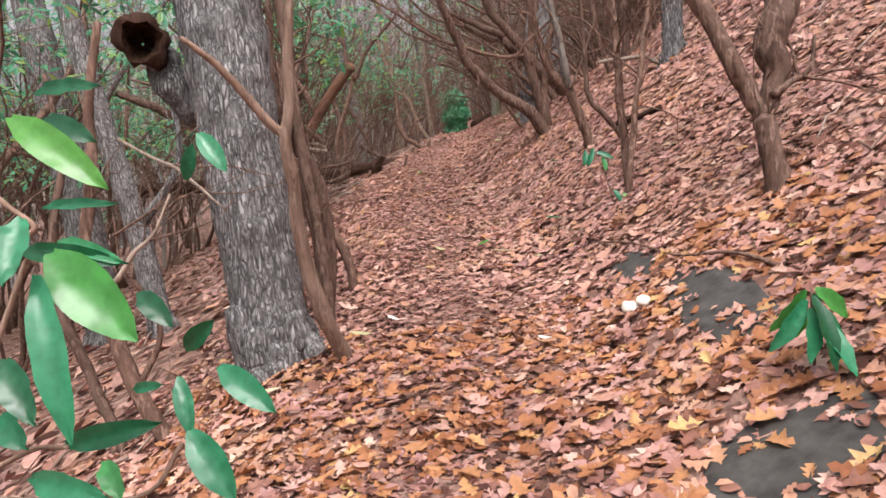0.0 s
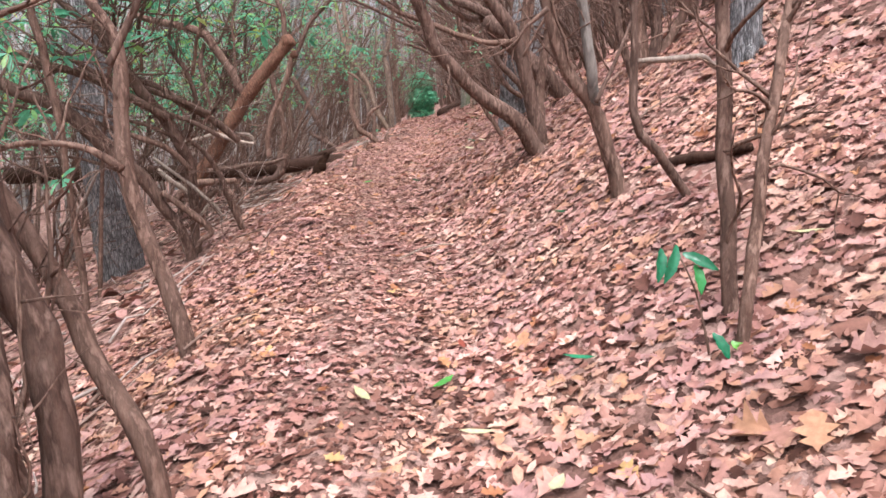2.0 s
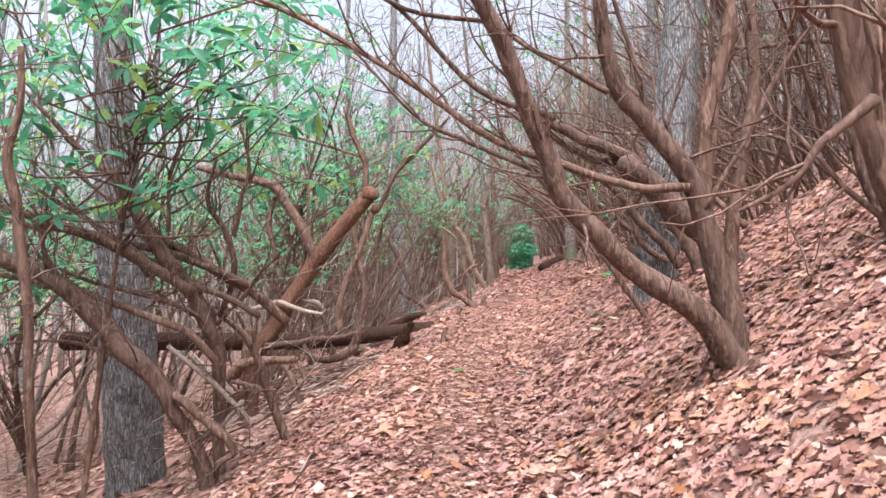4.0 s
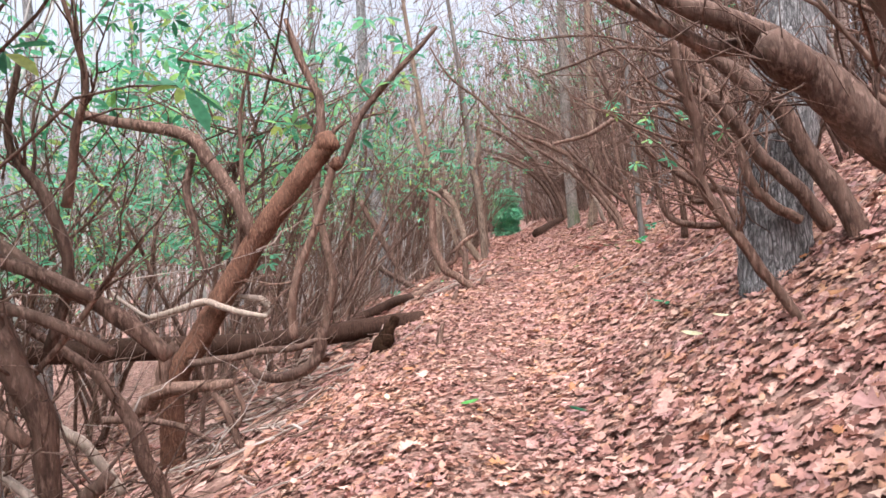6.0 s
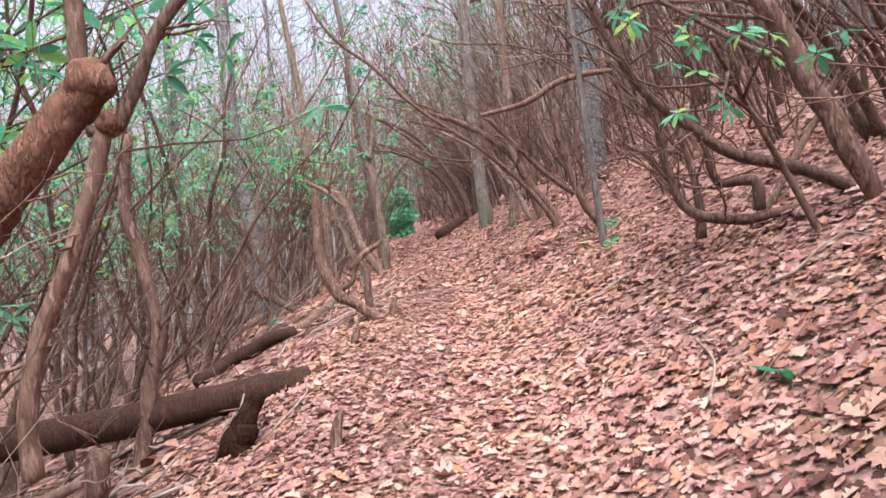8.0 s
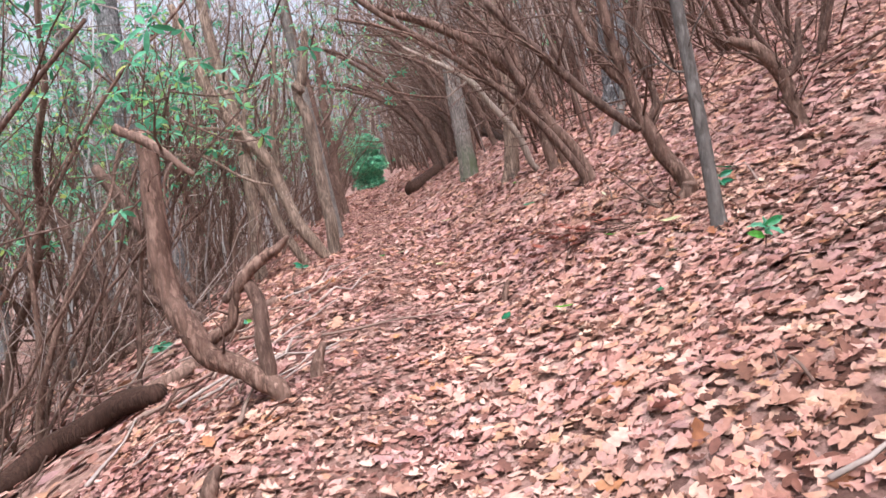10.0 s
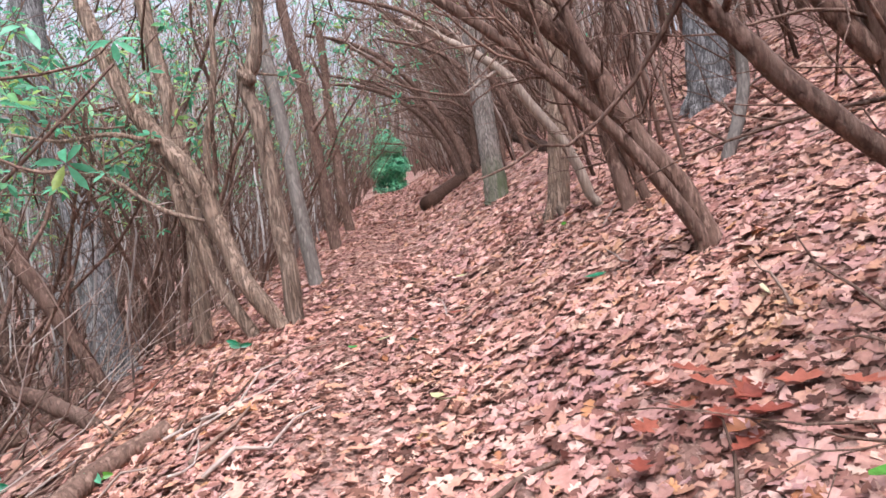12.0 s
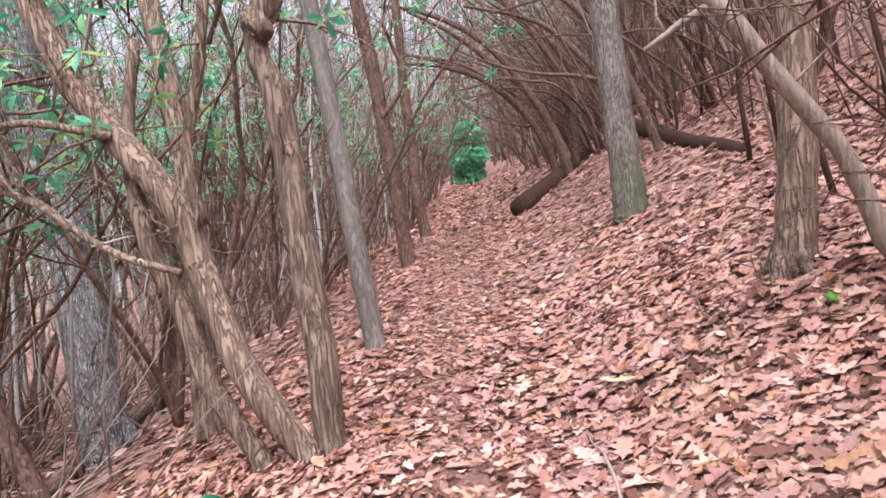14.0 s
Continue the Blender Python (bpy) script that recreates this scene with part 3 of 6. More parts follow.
t = thing("dead_sapling", "thin dead sapling leaning on the bank", "dead sapling", 2.01, 6.56)
limb(t, "stem", RHODO, (2.00, 6.56, 1.47, 0.030), (1.83, 6.56, 1.71, 0.030), (1.70, 6.56, 1.87, 0.028), (1.66, 6.57, 2.03, 0.026), (1.66, 6.58, 2.33, 0.022), (1.66, 6.6, 2.64, 0.016), (1.65, 6.62, 2.88, 0.010))

t = thing("rhododendron", "thick crooked bare stems beside the trail edge", "shrub", -0.63, 4.69)
limb(t, "stem", RHODO, (-0.63, 4.69, 0.51, 0.06), (-0.57, 4.73, 1, 0.056), (-0.6, 4.75, 1.35, 0.057), (-0.68, 4.76, 1.63, 0.055), (-0.8, 4.78, 1.89, 0.05), (-0.89, 4.79, 2.05, 0.045), (-1.05, 4.8, 2.28, 0.035))
limb(t, "stem", RHODO, (-0.86, 5.03, 0.36, 0.088), (-1, 5.11, 0.84, 0.088), (-1.09, 5.18, 1.24, 0.07), (-1.15, 5.22, 1.54, 0.063), (-1.25, 5.3, 1.99, 0.05), (-1.37, 5.4, 2.61, 0.038))
limb(t, "stem", RHODO, (-0.53, 5.17, 0.87, 0.041), (-0.68, 5.21, 1.16, 0.041), (-0.79, 5.26, 1.41, 0.038), (-0.96, 5.31, 1.72, 0.036), (-1.13, 5.34, 1.93, 0.028), (-1.32, 5.37, 2.09, 0.018))
limb(t, "twig", RHODO, (-0.98, 5.12, 0.9, 0.018), (-0.87, 5.16, 1.14, 0.018), (-0.89, 5.2, 1.4, 0.015), (-1.05, 5.21, 1.46, 0.013), (-1.11, 5.24, 1.66, 0.009))
twigs(t, RHODO, 24, 0.5, 24)

t = thing("rhododendron", "slender forked brown stem at the trail edge", "shrub", -0.94, 6.92)
limb(t, "stem", RHODO, (-0.94, 6.92, 0.59, 0.061), (-1.06, 7, 1.05, 0.057), (-1.23, 7.09, 1.58, 0.057), (-1.28, 7.17, 2.06, 0.053), (-1.28, 7.23, 2.47, 0.041), (-1.48, 7.29, 2.82, 0.033), (-1.63, 7.36, 3.25, 0.025))
limb(t, "branch", RHODO, (-0.99, 6.37, 1.75, 0.028), (-1.16, 6.39, 1.86, 0.021), (-1.47, 6.4, 1.89, 0.017), (-1.78, 6.38, 1.78, 0.014))
limb(t, "branch", RHODO, (-1.03, 6.46, 2.26, 0.024), (-0.89, 6.54, 2.57, 0.019), (-0.78, 6.63, 2.92, 0.012))
twigs(t, RHODO, 30, 0.6, 25)

t = thing("broken_rhododendron", "leaning broken brown trunk with a knobbed top", "shrub", -3.06, 14.51)
limb(t, "trunk", SNAGBARK, (-3.06, 14.51, 1.07, 0.111), (-2.81, 14.52, 1.49, 0.121), (-2.48, 14.54, 1.99, 0.116), (-2.17, 14.55, 2.45, 0.111), (-1.85, 14.56, 2.86, 0.111), (-1.53, 14.56, 3.23, 0.106), (-1.37, 14.57, 3.41, 0.102), ring=20, ridge=0.16)
SNAG = t
limb(t, "limb", RHODO, (-2.15, 14.55, 2.45, 0.063), (-2.33, 14.53, 2.9, 0.082), (-2.51, 14.53, 3.2, 0.081), (-2.71, 14.52, 3.5, 0.076), (-3.02, 14.53, 3.67, 0.071), (-3.34, 14.54, 3.73, 0.066), (-3.89, 14.55, 3.87, 0.052))
limb(t, "limb", RHODO, (-2.77, 14.63, 3.42, 0.034), (-2.87, 14.61, 3.04, 0.048), (-2.78, 14.59, 2.7, 0.039), (-2.75, 14.57, 2.45, 0.029), (-2.68, 14.56, 2.2, 0.024))
limb(t, "limb", RHODO, (-1.42, 14.57, 3.41, 0.053), (-1.42, 14.59, 3.75, 0.053), (-1.49, 14.6, 4, 0.048), (-1.61, 14.62, 4.3, 0.044), (-1.74, 14.65, 4.7, 0.029))
limb(t, "limb", RHODO, (-1.41, 14.55, 3.17, 0.034), (-1.26, 14.55, 3.18, 0.039), (-1.09, 14.56, 3.53, 0.039), (-0.9, 14.57, 3.81, 0.036), (-0.48, 14.57, 4.21, 0.031), (-0.21, 14.57, 4.48, 0.019))
limb(t, "twig", RHODO, (-1.34, 14.57, 3.48, 0.029), (-1.18, 14.57, 3.63, 0.017))
limb(t, "branch", RHODO, (-1.34, 14.55, 3.16, 0.048), (-1.44, 14.54, 2.83, 0.048), (-1.59, 14.52, 2.46, 0.048), (-1.74, 14.51, 2.13, 0.048), (-1.81, 14.5, 1.8, 0.053), (-1.81, 14.48, 1.5, 0.053))
limb(t, "branch", RHODO, (-2.42, 14.65, 2.33, 0.039), (-2.31, 14.67, 2.76, 0.032), (-2.3, 14.71, 3.4, 0.025), (-2.3, 14.73, 3.8, 0.02), (-2.15, 14.75, 4.38, 0.015))
limb(t, "branch", RHODO, (-1.42, 14.6, 3.94, 0.019), (-1.8, 14.62, 4.07, 0.022), (-2.41, 14.66, 4.27, 0.019), (-2.88, 14.68, 4.4, 0.019))
twigs(t, RHODO, 60, 0.8, 27)

t = thing("rhododendron", "crooked thin brown stem rising behind the log", "shrub", -2.14, 16.88)
limb(t, "stem", RHODO, (-2.14, 16.88, 0.9, 0.081), (-2.03, 16.91, 1.51, 0.075), (-1.93, 16.94, 2.06, 0.068), (-2.02, 16.98, 2.57, 0.062), (-2.12, 17.03, 3.14, 0.062), (-2.03, 17.06, 3.63, 0.05))
twigs(t, RHODO, 20, 0.6, 28)

t = thing("branch_heap", "heap of crooked dead branches under the log", "branches", -3.32, 14.11)
limb(t, "limb", RHODO, (-3.32, 14.11, 0.84, 0.09), (-3.12, 14.11, 1.05, 0.081), (-2.89, 14.11, 1.12, 0.076), (-2.58, 14.09, 1.14, 0.063), (-2.3, 14.08, 1.16, 0.049))
limb(t, "limb", RHODO, (-3.59, 14.12, 0.86, 0.045), (-3.14, 14.1, 0.85, 0.036), (-2.79, 14.08, 0.77, 0.031), (-2.53, 14.06, 0.64, 0.022))
limb(t, "limb", RHODO, (-3.14, 14.44, 1.53, 0.062), (-3.11, 14.43, 1.29, 0.076), (-3.15, 14.42, 1.11, 0.076), (-3.26, 14.41, 0.88, 0.057))
limb(t, "limb", RHODO, (-2.85, 14.42, 1.32, 0.047), (-2.46, 14.4, 1.34, 0.043), (-2.12, 14.39, 1.4, 0.043), (-1.74, 14.37, 1.42, 0.038), (-1.55, 14.37, 1.48, 0.028))
limb(t, "limb", RHODO, (-3.13, 14.64, 1.49, 0.054), (-3.05, 14.62, 1.29, 0.059), (-2.97, 14.61, 1.04, 0.049))
limb(t, "limb", RHODO, (-1.57, 14.67, 1.55, 0.065), (-1.62, 14.66, 1.3, 0.075), (-1.78, 14.66, 1.14, 0.07), (-2.11, 14.67, 1.07, 0.055), (-2.31, 14.68, 1.16, 0.04), (-2.39, 14.7, 1.32, 0.03))
limb(t, "limb", RHODO, (-2.49, 14.09, 1.07, 0.04), (-2.37, 14.07, 0.9, 0.045), (-2.3, 14.06, 0.67, 0.04), (-2.24, 14.05, 0.55, 0.027))
limb(t, "limb", RHODO, (-2.28, 14.08, 1.12, 0.027), (-2.21, 14.07, 0.93, 0.027), (-2.27, 14.06, 0.75, 0.022))
limb(t, "dead_limb", DEADWOOD, (-3.18, 14.36, 1.79, 0.033), (-2.84, 14.34, 1.86, 0.033), (-2.61, 14.34, 1.91, 0.037), (-2.33, 14.32, 1.81, 0.033), (-2.01, 14.3, 1.74, 0.023))
limb(t, "dead_limb", DEADWOOD, (-2.38, 14.63, 1.93, 0.025), (-2.16, 14.62, 1.89, 0.034), (-2.07, 14.61, 1.78, 0.03), (-2.17, 14.61, 1.69, 0.02))
limb(t, "dead_limb", DEADWOOD, (-2.85, 12.12, 1.47, 0.033), (-2.62, 12.12, 1.26, 0.037), (-2.45, 12.13, 1.09, 0.033), (-2.29, 12.13, 0.87, 0.03))
limb(t, "dead_limb", DEADWOOD, (-3.64, 14.49, 2.05, 0.024), (-3.24, 14.46, 1.78, 0.019), (-2.95, 14.45, 1.8, 0.014))
twigs(t, RHODO, 24, 0.4, 29)

t = thing("rhododendron", "gray-brown limbs crossing in front of a tree", "shrub", 1.91, 11.76)
limb(t, "limb", RHODO, (1.91, 11.76, 1.59, 0.034), (1.7, 11.79, 1.92, 0.034), (1.56, 11.8, 2.14, 0.034), (1.42, 11.82, 2.37, 0.034), (1.32, 11.84, 2.58, 0.032), (1.32, 11.86, 2.9, 0.034), (1.27, 11.87, 3.11, 0.037), (1.22, 11.89, 3.38, 0.032))
limb(t, "limb", RHODO, (2.27, 12.34, 2.27, 0.053), (2.09, 12.34, 2.53, 0.052), (1.88, 12.34, 2.73, 0.049), (1.7, 12.33, 3.01, 0.049), (1.54, 12.33, 3.16, 0.039), (1.32, 12.33, 3.31, 0.03))
limb(t, "limb", RHODO, (2.2, 12.55, 2.33, 0.036), (2.08, 12.56, 2.4, 0.039), (1.92, 12.57, 2.56, 0.039), (1.86, 12.59, 2.8, 0.033), (1.87, 12.6, 3.06, 0.023))
twigs(t, RHODO, 40, 0.7, 31)

t = thing("rhododendron", "heavy orange-brown rhododendron limb leaning over the bank", "shrub", 2.71, 11.49)
limb(t, "stem", RHODO, (2.71, 11.49, 2.07, 0.112), (2.45, 11.48, 2.36, 0.129), (2.12, 11.47, 2.67, 0.134), (1.8, 11.47, 2.99, 0.126), (1.56, 11.46, 3.23, 0.106))
limb(t, "limb", RHODO, (1.71, 11.57, 3.2, 0.07), (1.56, 11.56, 3.31, 0.067), (1.28, 11.56, 3.43, 0.064), (0.98, 11.55, 3.59, 0.054), (0.61, 11.55, 3.78, 0.042))
limb(t, "limb", RHODO, (1.65, 11.66, 3.3, 0.066), (1.39, 11.66, 3.26, 0.049), (1.15, 11.66, 3.38, 0.043), (0.87, 11.68, 3.58, 0.033), (0.62, 11.69, 3.74, 0.023))
limb(t, "limb", RHODO, (2.67, 12.29, 1.71, 0.076), (2.52, 12.36, 2.11, 0.077), (2.34, 12.45, 2.57, 0.079), (2.13, 12.52, 3, 0.072), (1.9, 12.57, 3.28, 0.065), (1.61, 12.61, 3.56, 0.049), (1.28, 12.65, 3.82, 0.037))
limb(t, "limb", RHODO, (2.85, 12.08, 2.65, 0.044), (2.59, 12.08, 2.9, 0.036), (2.31, 12.07, 3.11, 0.033))
twigs(t, RHODO, 70, 0.9, 32)

t = thing("rhododendron", "low snaking rhododendron limbs over the leafy bank", "shrub", 3.73, 15.3)
limb(t, "limb", RHODO, (3.73, 15.3, 2.3, 0.052), (3.51, 15.33, 2.41, 0.054), (3.02, 15.39, 2.65, 0.052), (2.52, 15.45, 2.83, 0.048), (2.16, 15.49, 3.11, 0.044), (1.91, 15.53, 3.38, 0.04), (1.68, 15.56, 3.84, 0.034), (1.59, 15.57, 4.17, 0.028))
limb(t, "limb", RHODO, (3.67, 15.61, 2.48, 0.036), (3.07, 15.68, 2.39, 0.04), (2.64, 15.73, 2.36, 0.047), (2.31, 15.77, 2.47, 0.04), (2.18, 15.79, 2.79, 0.036), (2.14, 15.8, 3.17, 0.032), (2.01, 15.82, 3.57, 0.025))
limb(t, "limb", RHODO, (2.84, 15.71, 2.42, 0.055), (2.82, 15.71, 2.63, 0.047), (2.58, 15.74, 2.64, 0.036), (2.5, 15.75, 2.79, 0.03), (2.5, 15.75, 3.01, 0.021))
limb(t, "stem", RHODO, (3.25, 14.95, 2.22, 0.062), (3.05, 15.03, 2.76, 0.081), (2.9, 15.1, 3.16, 0.078), (2.78, 15.15, 3.52, 0.077), (2.61, 15.21, 3.89, 0.064), (2.38, 15.28, 4.31, 0.049))
limb(t, "limb", RHODO, (3.03, 15.98, 2.37, 0.045), (3.35, 16.03, 2.75, 0.034), (3.6, 16.06, 3.06, 0.032), (3.94, 16.12, 3.51, 0.023))
limb(t, "limb", RHODO, (2.53, 16.04, 2.24, 0.054), (2.54, 16.04, 2.6, 0.038), (2.47, 16.06, 2.97, 0.031), (2.35, 16.08, 3.48, 0.022))
twigs(t, RHODO, 90, 0.8, 33)

t = thing("rhododendron", "thin bare stems leaning across the trail", "shrub", 2.88, 21.29)
limb(t, "stem", RHODO, (2.88, 21.29, 2.58, 0.05), (2.51, 21.34, 3.15, 0.045), (1.94, 21.42, 3.75, 0.036), (0.95, 21.54, 4.56, 0.036), (0.31, 21.63, 5.29, 0.032), (-0.27, 21.7, 5.81, 0.027), (-0.65, 21.76, 6.48, 0.023))
limb(t, "stem", RHODO, (3.26, 22.71, 2.58, 0.051), (2.92, 22.76, 3.65, 0.036), (2.61, 22.81, 4.62, 0.031), (2.31, 22.86, 5.68, 0.026))
twigs(t, RHODO, 90, 0.9, 34)

t = thing("dead_branch", "dead broken branch caught in the stems", "branch", 1.44, 19.01)
limb(t, "limb", RHODO, (1.44, 19.01, 3.9, 0.031), (2.01, 18.95, 4, 0.041), (2.48, 18.89, 4.23, 0.045), (3.07, 18.83, 4.28, 0.035))

t = thing("young_tree", "slim smooth gray young tree on the bank", "tree", 2.67, 18.56)
limb(t, "trunk", SMOOTHBARK, (2.67, 18.56, 2.2, 0.05), (2.67, 18.6, 2.5, 0.043), (2.67, 18.65, 2.86, 0.042), (2.67, 18.7, 3.19, 0.04), (2.66, 18.74, 3.52, 0.039), (2.67, 18.84, 4.23, 0.035), ring=14, ridge=0.02)
twigs(t, SMOOTHBARK, 8, 0.5, 35)

t = thing("rhododendron", "thick leaning brown rhododendron with forked limbs", "shrub", 2.98, 19.4)
limb(t, "stem", RHODO, (2.98, 19.4, 2.37, 0.073), (2.82, 19.47, 2.7, 0.069), (2.73, 19.52, 2.92, 0.059), (2.67, 19.56, 3.19, 0.052), (2.62, 19.61, 3.47, 0.05), (2.59, 19.65, 3.72, 0.045), (2.56, 19.74, 4.35, 0.035))
limb(t, "limb", RHODO, (2.69, 19.52, 2.86, 0.041), (2.4, 19.57, 3.12, 0.038), (2.16, 19.62, 3.39, 0.037), (1.9, 19.67, 3.71, 0.037), (1.71, 19.71, 3.96, 0.03))
limb(t, "limb", RHODO, (2.75, 19.51, 2.88, 0.035), (2.86, 19.53, 3.04, 0.035), (2.83, 19.58, 3.24, 0.028), (2.81, 19.64, 3.49, 0.025), (2.93, 19.71, 3.84, 0.018))
limb(t, "limb", RHODO, (2.88, 19.61, 3.03, 0.021), (3.04, 19.59, 3.04, 0.018), (3.2, 19.56, 3.03, 0.014))
limb(t, "root", RHODO, (2.94, 19.31, 2.42, 0.067), (2.88, 19.31, 2.32, 0.051), (2.77, 19.32, 2.24, 0.034), (2.64, 19.33, 2.19, 0.02))
limb(t, "limb", RHODO, (2.64, 19.58, 3.23, 0.045), (2.53, 19.63, 3.39, 0.038), (2.42, 19.72, 3.69, 0.031), (2.38, 19.8, 3.99, 0.025))
twigs(t, RHODO, 70, 0.8, 36)

t = thing("rhododendron", "leaning brown rhododendron trunks bent over the trail", "shrub", 2.98, 21.31)
limb(t, "stem", RHODO, (2.98, 21.31, 2.49, 0.073), (2.84, 21.35, 2.84, 0.075), (2.61, 21.39, 3.17, 0.072), (2.37, 21.45, 3.66, 0.069), (2.02, 21.51, 4.02, 0.064), (1.57, 21.59, 4.29, 0.051), (1.08, 21.68, 4.53, 0.037))
limb(t, "stem", RHODO, (3.11, 22.75, 2.57, 0.082), (3.06, 22.81, 2.95, 0.078), (2.99, 22.9, 3.53, 0.075), (2.86, 23, 4.12, 0.063), (2.76, 23.11, 4.77, 0.053))
limb(t, "limb", RHODO, (2.39, 21.29, 3.49, 0.039), (2.2, 21.39, 4.05, 0.034), (1.92, 21.48, 4.39, 0.024))
limb(t, "limb", RHODO, (2.64, 22.47, 3.17, 0.029), (2.56, 22.51, 3.5, 0.038), (2.48, 22.54, 3.83, 0.035), (2.33, 22.57, 4.01, 0.029), (2.17, 22.59, 4.2, 0.021))
twigs(t, RHODO, 70, 0.9, 37)

t = thing("bare_branch", "long pale dead branch arched over the trail", "branch", 3.14, 23.41)
limb(t, "stem", DEADWOOD, (3.14, 23.41, 2.59, 0.03), (3.02, 23.43, 2.77, 0.046), (2.89, 23.47, 3.16, 0.046), (2.62, 23.52, 3.58, 0.046), (2.35, 23.57, 3.98, 0.042), (2.06, 23.6, 4.19, 0.034), (1.84, 23.61, 4.33, 0.027), (1.56, 23.64, 4.51, 0.019))
limb(t, "twig", DEADWOOD, (2.39, 23.57, 4, 0.015), (2.55, 23.57, 4.08, 0.017), (2.73, 23.58, 4.19, 0.015))
limb(t, "twig", DEADWOOD, (2.37, 23.57, 3.97, 0.019), (2.18, 23.56, 3.87, 0.017), (2.02, 23.55, 3.78, 0.011))
twigs(t, DEADWOOD, 12, 0.5, 38)

t = thing("rhododendron", "crooked brown stem rising from the bank", "shrub", 4.08, 19.23)
limb(t, "stem", RHODO, (4.08, 19.23, 2.42, 0.062), (3.89, 19.27, 2.43, 0.062), (3.85, 19.32, 2.79, 0.059), (3.8, 19.37, 3.08, 0.059), (3.64, 19.43, 3.33, 0.055), (3.46, 19.47, 3.41, 0.035))
limb(t, "limb", RHODO, (3.81, 19.36, 3.04, 0.035), (3.93, 19.37, 3.23, 0.031), (4, 19.4, 3.5, 0.024))
twigs(t, RHODO, 20, 0.6, 39)

t = thing("rhododendron", "thick crooked elbow of bare limbs by the trail", "shrub", -0.07, 18.61)
limb(t, "stem", RHODO, (-0.07, 18.61, 1.58, 0.062), (-0.12, 18.63, 1.71, 0.074), (-0.34, 18.69, 1.84, 0.076), (-0.5, 18.73, 1.96, 0.079), (-0.58, 18.76, 2.13, 0.076), (-0.63, 18.81, 2.38, 0.076), (-0.63, 18.86, 2.78, 0.069), (-0.64, 18.92, 3.23, 0.057))
limb(t, "limb", RHODO, (-0.15, 18.64, 1.71, 0.054), (-0.13, 18.67, 1.98, 0.054), (-0.13, 18.7, 2.18, 0.049), (-0.2, 18.73, 2.29, 0.042), (-0.33, 18.73, 2.21, 0.025))
limb(t, "limb", RHODO, (-0.27, 18.73, 2.25, 0.037), (-0.13, 18.72, 2.37, 0.042), (0.01, 18.71, 2.46, 0.032), (0.09, 18.71, 2.52, 0.015))
limb(t, "limb", RHODO, (-0.49, 18.73, 1.99, 0.049), (-0.33, 18.71, 2.06, 0.037), (-0.27, 18.72, 2.2, 0.03), (-0.23, 18.73, 2.29, 0.02))
limb(t, "branch", RHODO, (-0.68, 18.56, 3.24, 0.032), (-0.52, 18.52, 3.13, 0.032), (-0.4, 18.49, 3.02, 0.027), (-0.31, 18.47, 2.93, 0.017))
twigs(t, RHODO, 16, 0.4, 40)

t = thing("pole_heap", "fallen bark-covered poles lying among the leaves", "log", -0.42, 21.97)
limb(t, "log", RHODO, (-0.42, 21.97, 1.72, 0.063), (-0.81, 21.53, 1.59, 0.082), (-1.02, 20.64, 1.48, 0.073), (-1.46, 20.5, 1.32, 0.078), (-1.92, 20.47, 1.17, 0.085))
limb(t, "log", RHODO, (-2.82, 30, 1.07, 0.094), (-2.77, 24.92, 1.03, 0.083), (-4.51, 26.16, 0.44, 0.101))

t = thing("mossy_tree", "gray tree with a mossy green foot", "tree", 2.95, 27.35)
limb(t, "trunk", MOSSBARK, (2.95, 27.35, 2.78, 0.186), (2.94, 27.4, 3.25, 0.165), (2.93, 27.47, 3.89, 0.158), (2.92, 27.55, 4.61, 0.151), (2.93, 27.62, 5.32, 0.151), (2.98, 27.77, 6.75, 0.143), ring=24, ridge=0.05)

t = thing("shaggy_tree", "shaggy brown-gray tree with peeling bark", "tree", 2.84, 23.93)
limb(t, "trunk", SHAGBARK, (2.84, 23.93, 2.5, 0.123), (2.9, 23.96, 2.86, 0.106), (2.96, 24.01, 3.32, 0.102), (3.01, 24.07, 3.87, 0.098), (3.02, 24.12, 4.38, 0.098), (3.07, 24.25, 5.65, 0.085), ring=24, ridge=0.1)
roots(t, SHAGBARK, 2.84, 23.93, 0.123, 4, 1.9)
twigs(t, SHAGBARK, 10, 0.4, 41)

t = thing("young_tree", "slim gray-brown young tree at the trail edge", "tree", 0.31, 25.48)
limb(t, "trunk", SMOOTHBARK, (0.31, 25.48, 2.01, 0.089), (0.24, 25.58, 2.92, 0.084), (0.17, 25.69, 3.93, 0.078), (0.1, 25.78, 4.78, 0.075), (0.06, 25.84, 5.39, 0.073), (-0.07, 25.98, 6.74, 0.061), ring=14, ridge=0.03)
twigs(t, SMOOTHBARK, 8, 0.5, 42)

t = thing("young_tree", "dark slender tree at the trail edge", "tree", 0.33, 30.26)
limb(t, "trunk", RHODO, (0.33, 30.26, 2.08, 0.136), (0.22, 30.46, 3.94, 0.126), (0.13, 30.59, 5.11, 0.121), (-0.02, 30.72, 6.38, 0.116), (-0.14, 30.88, 7.84, 0.097), ring=14, ridge=0.03)
limb(t, "branch", RHODO, (0.24, 29.77, 4.26, 0.045), (0.6, 29.82, 4.77, 0.036), (0.4, 29.91, 5.6, 0.027))
twigs(t, RHODO, 20, 0.8, 43)

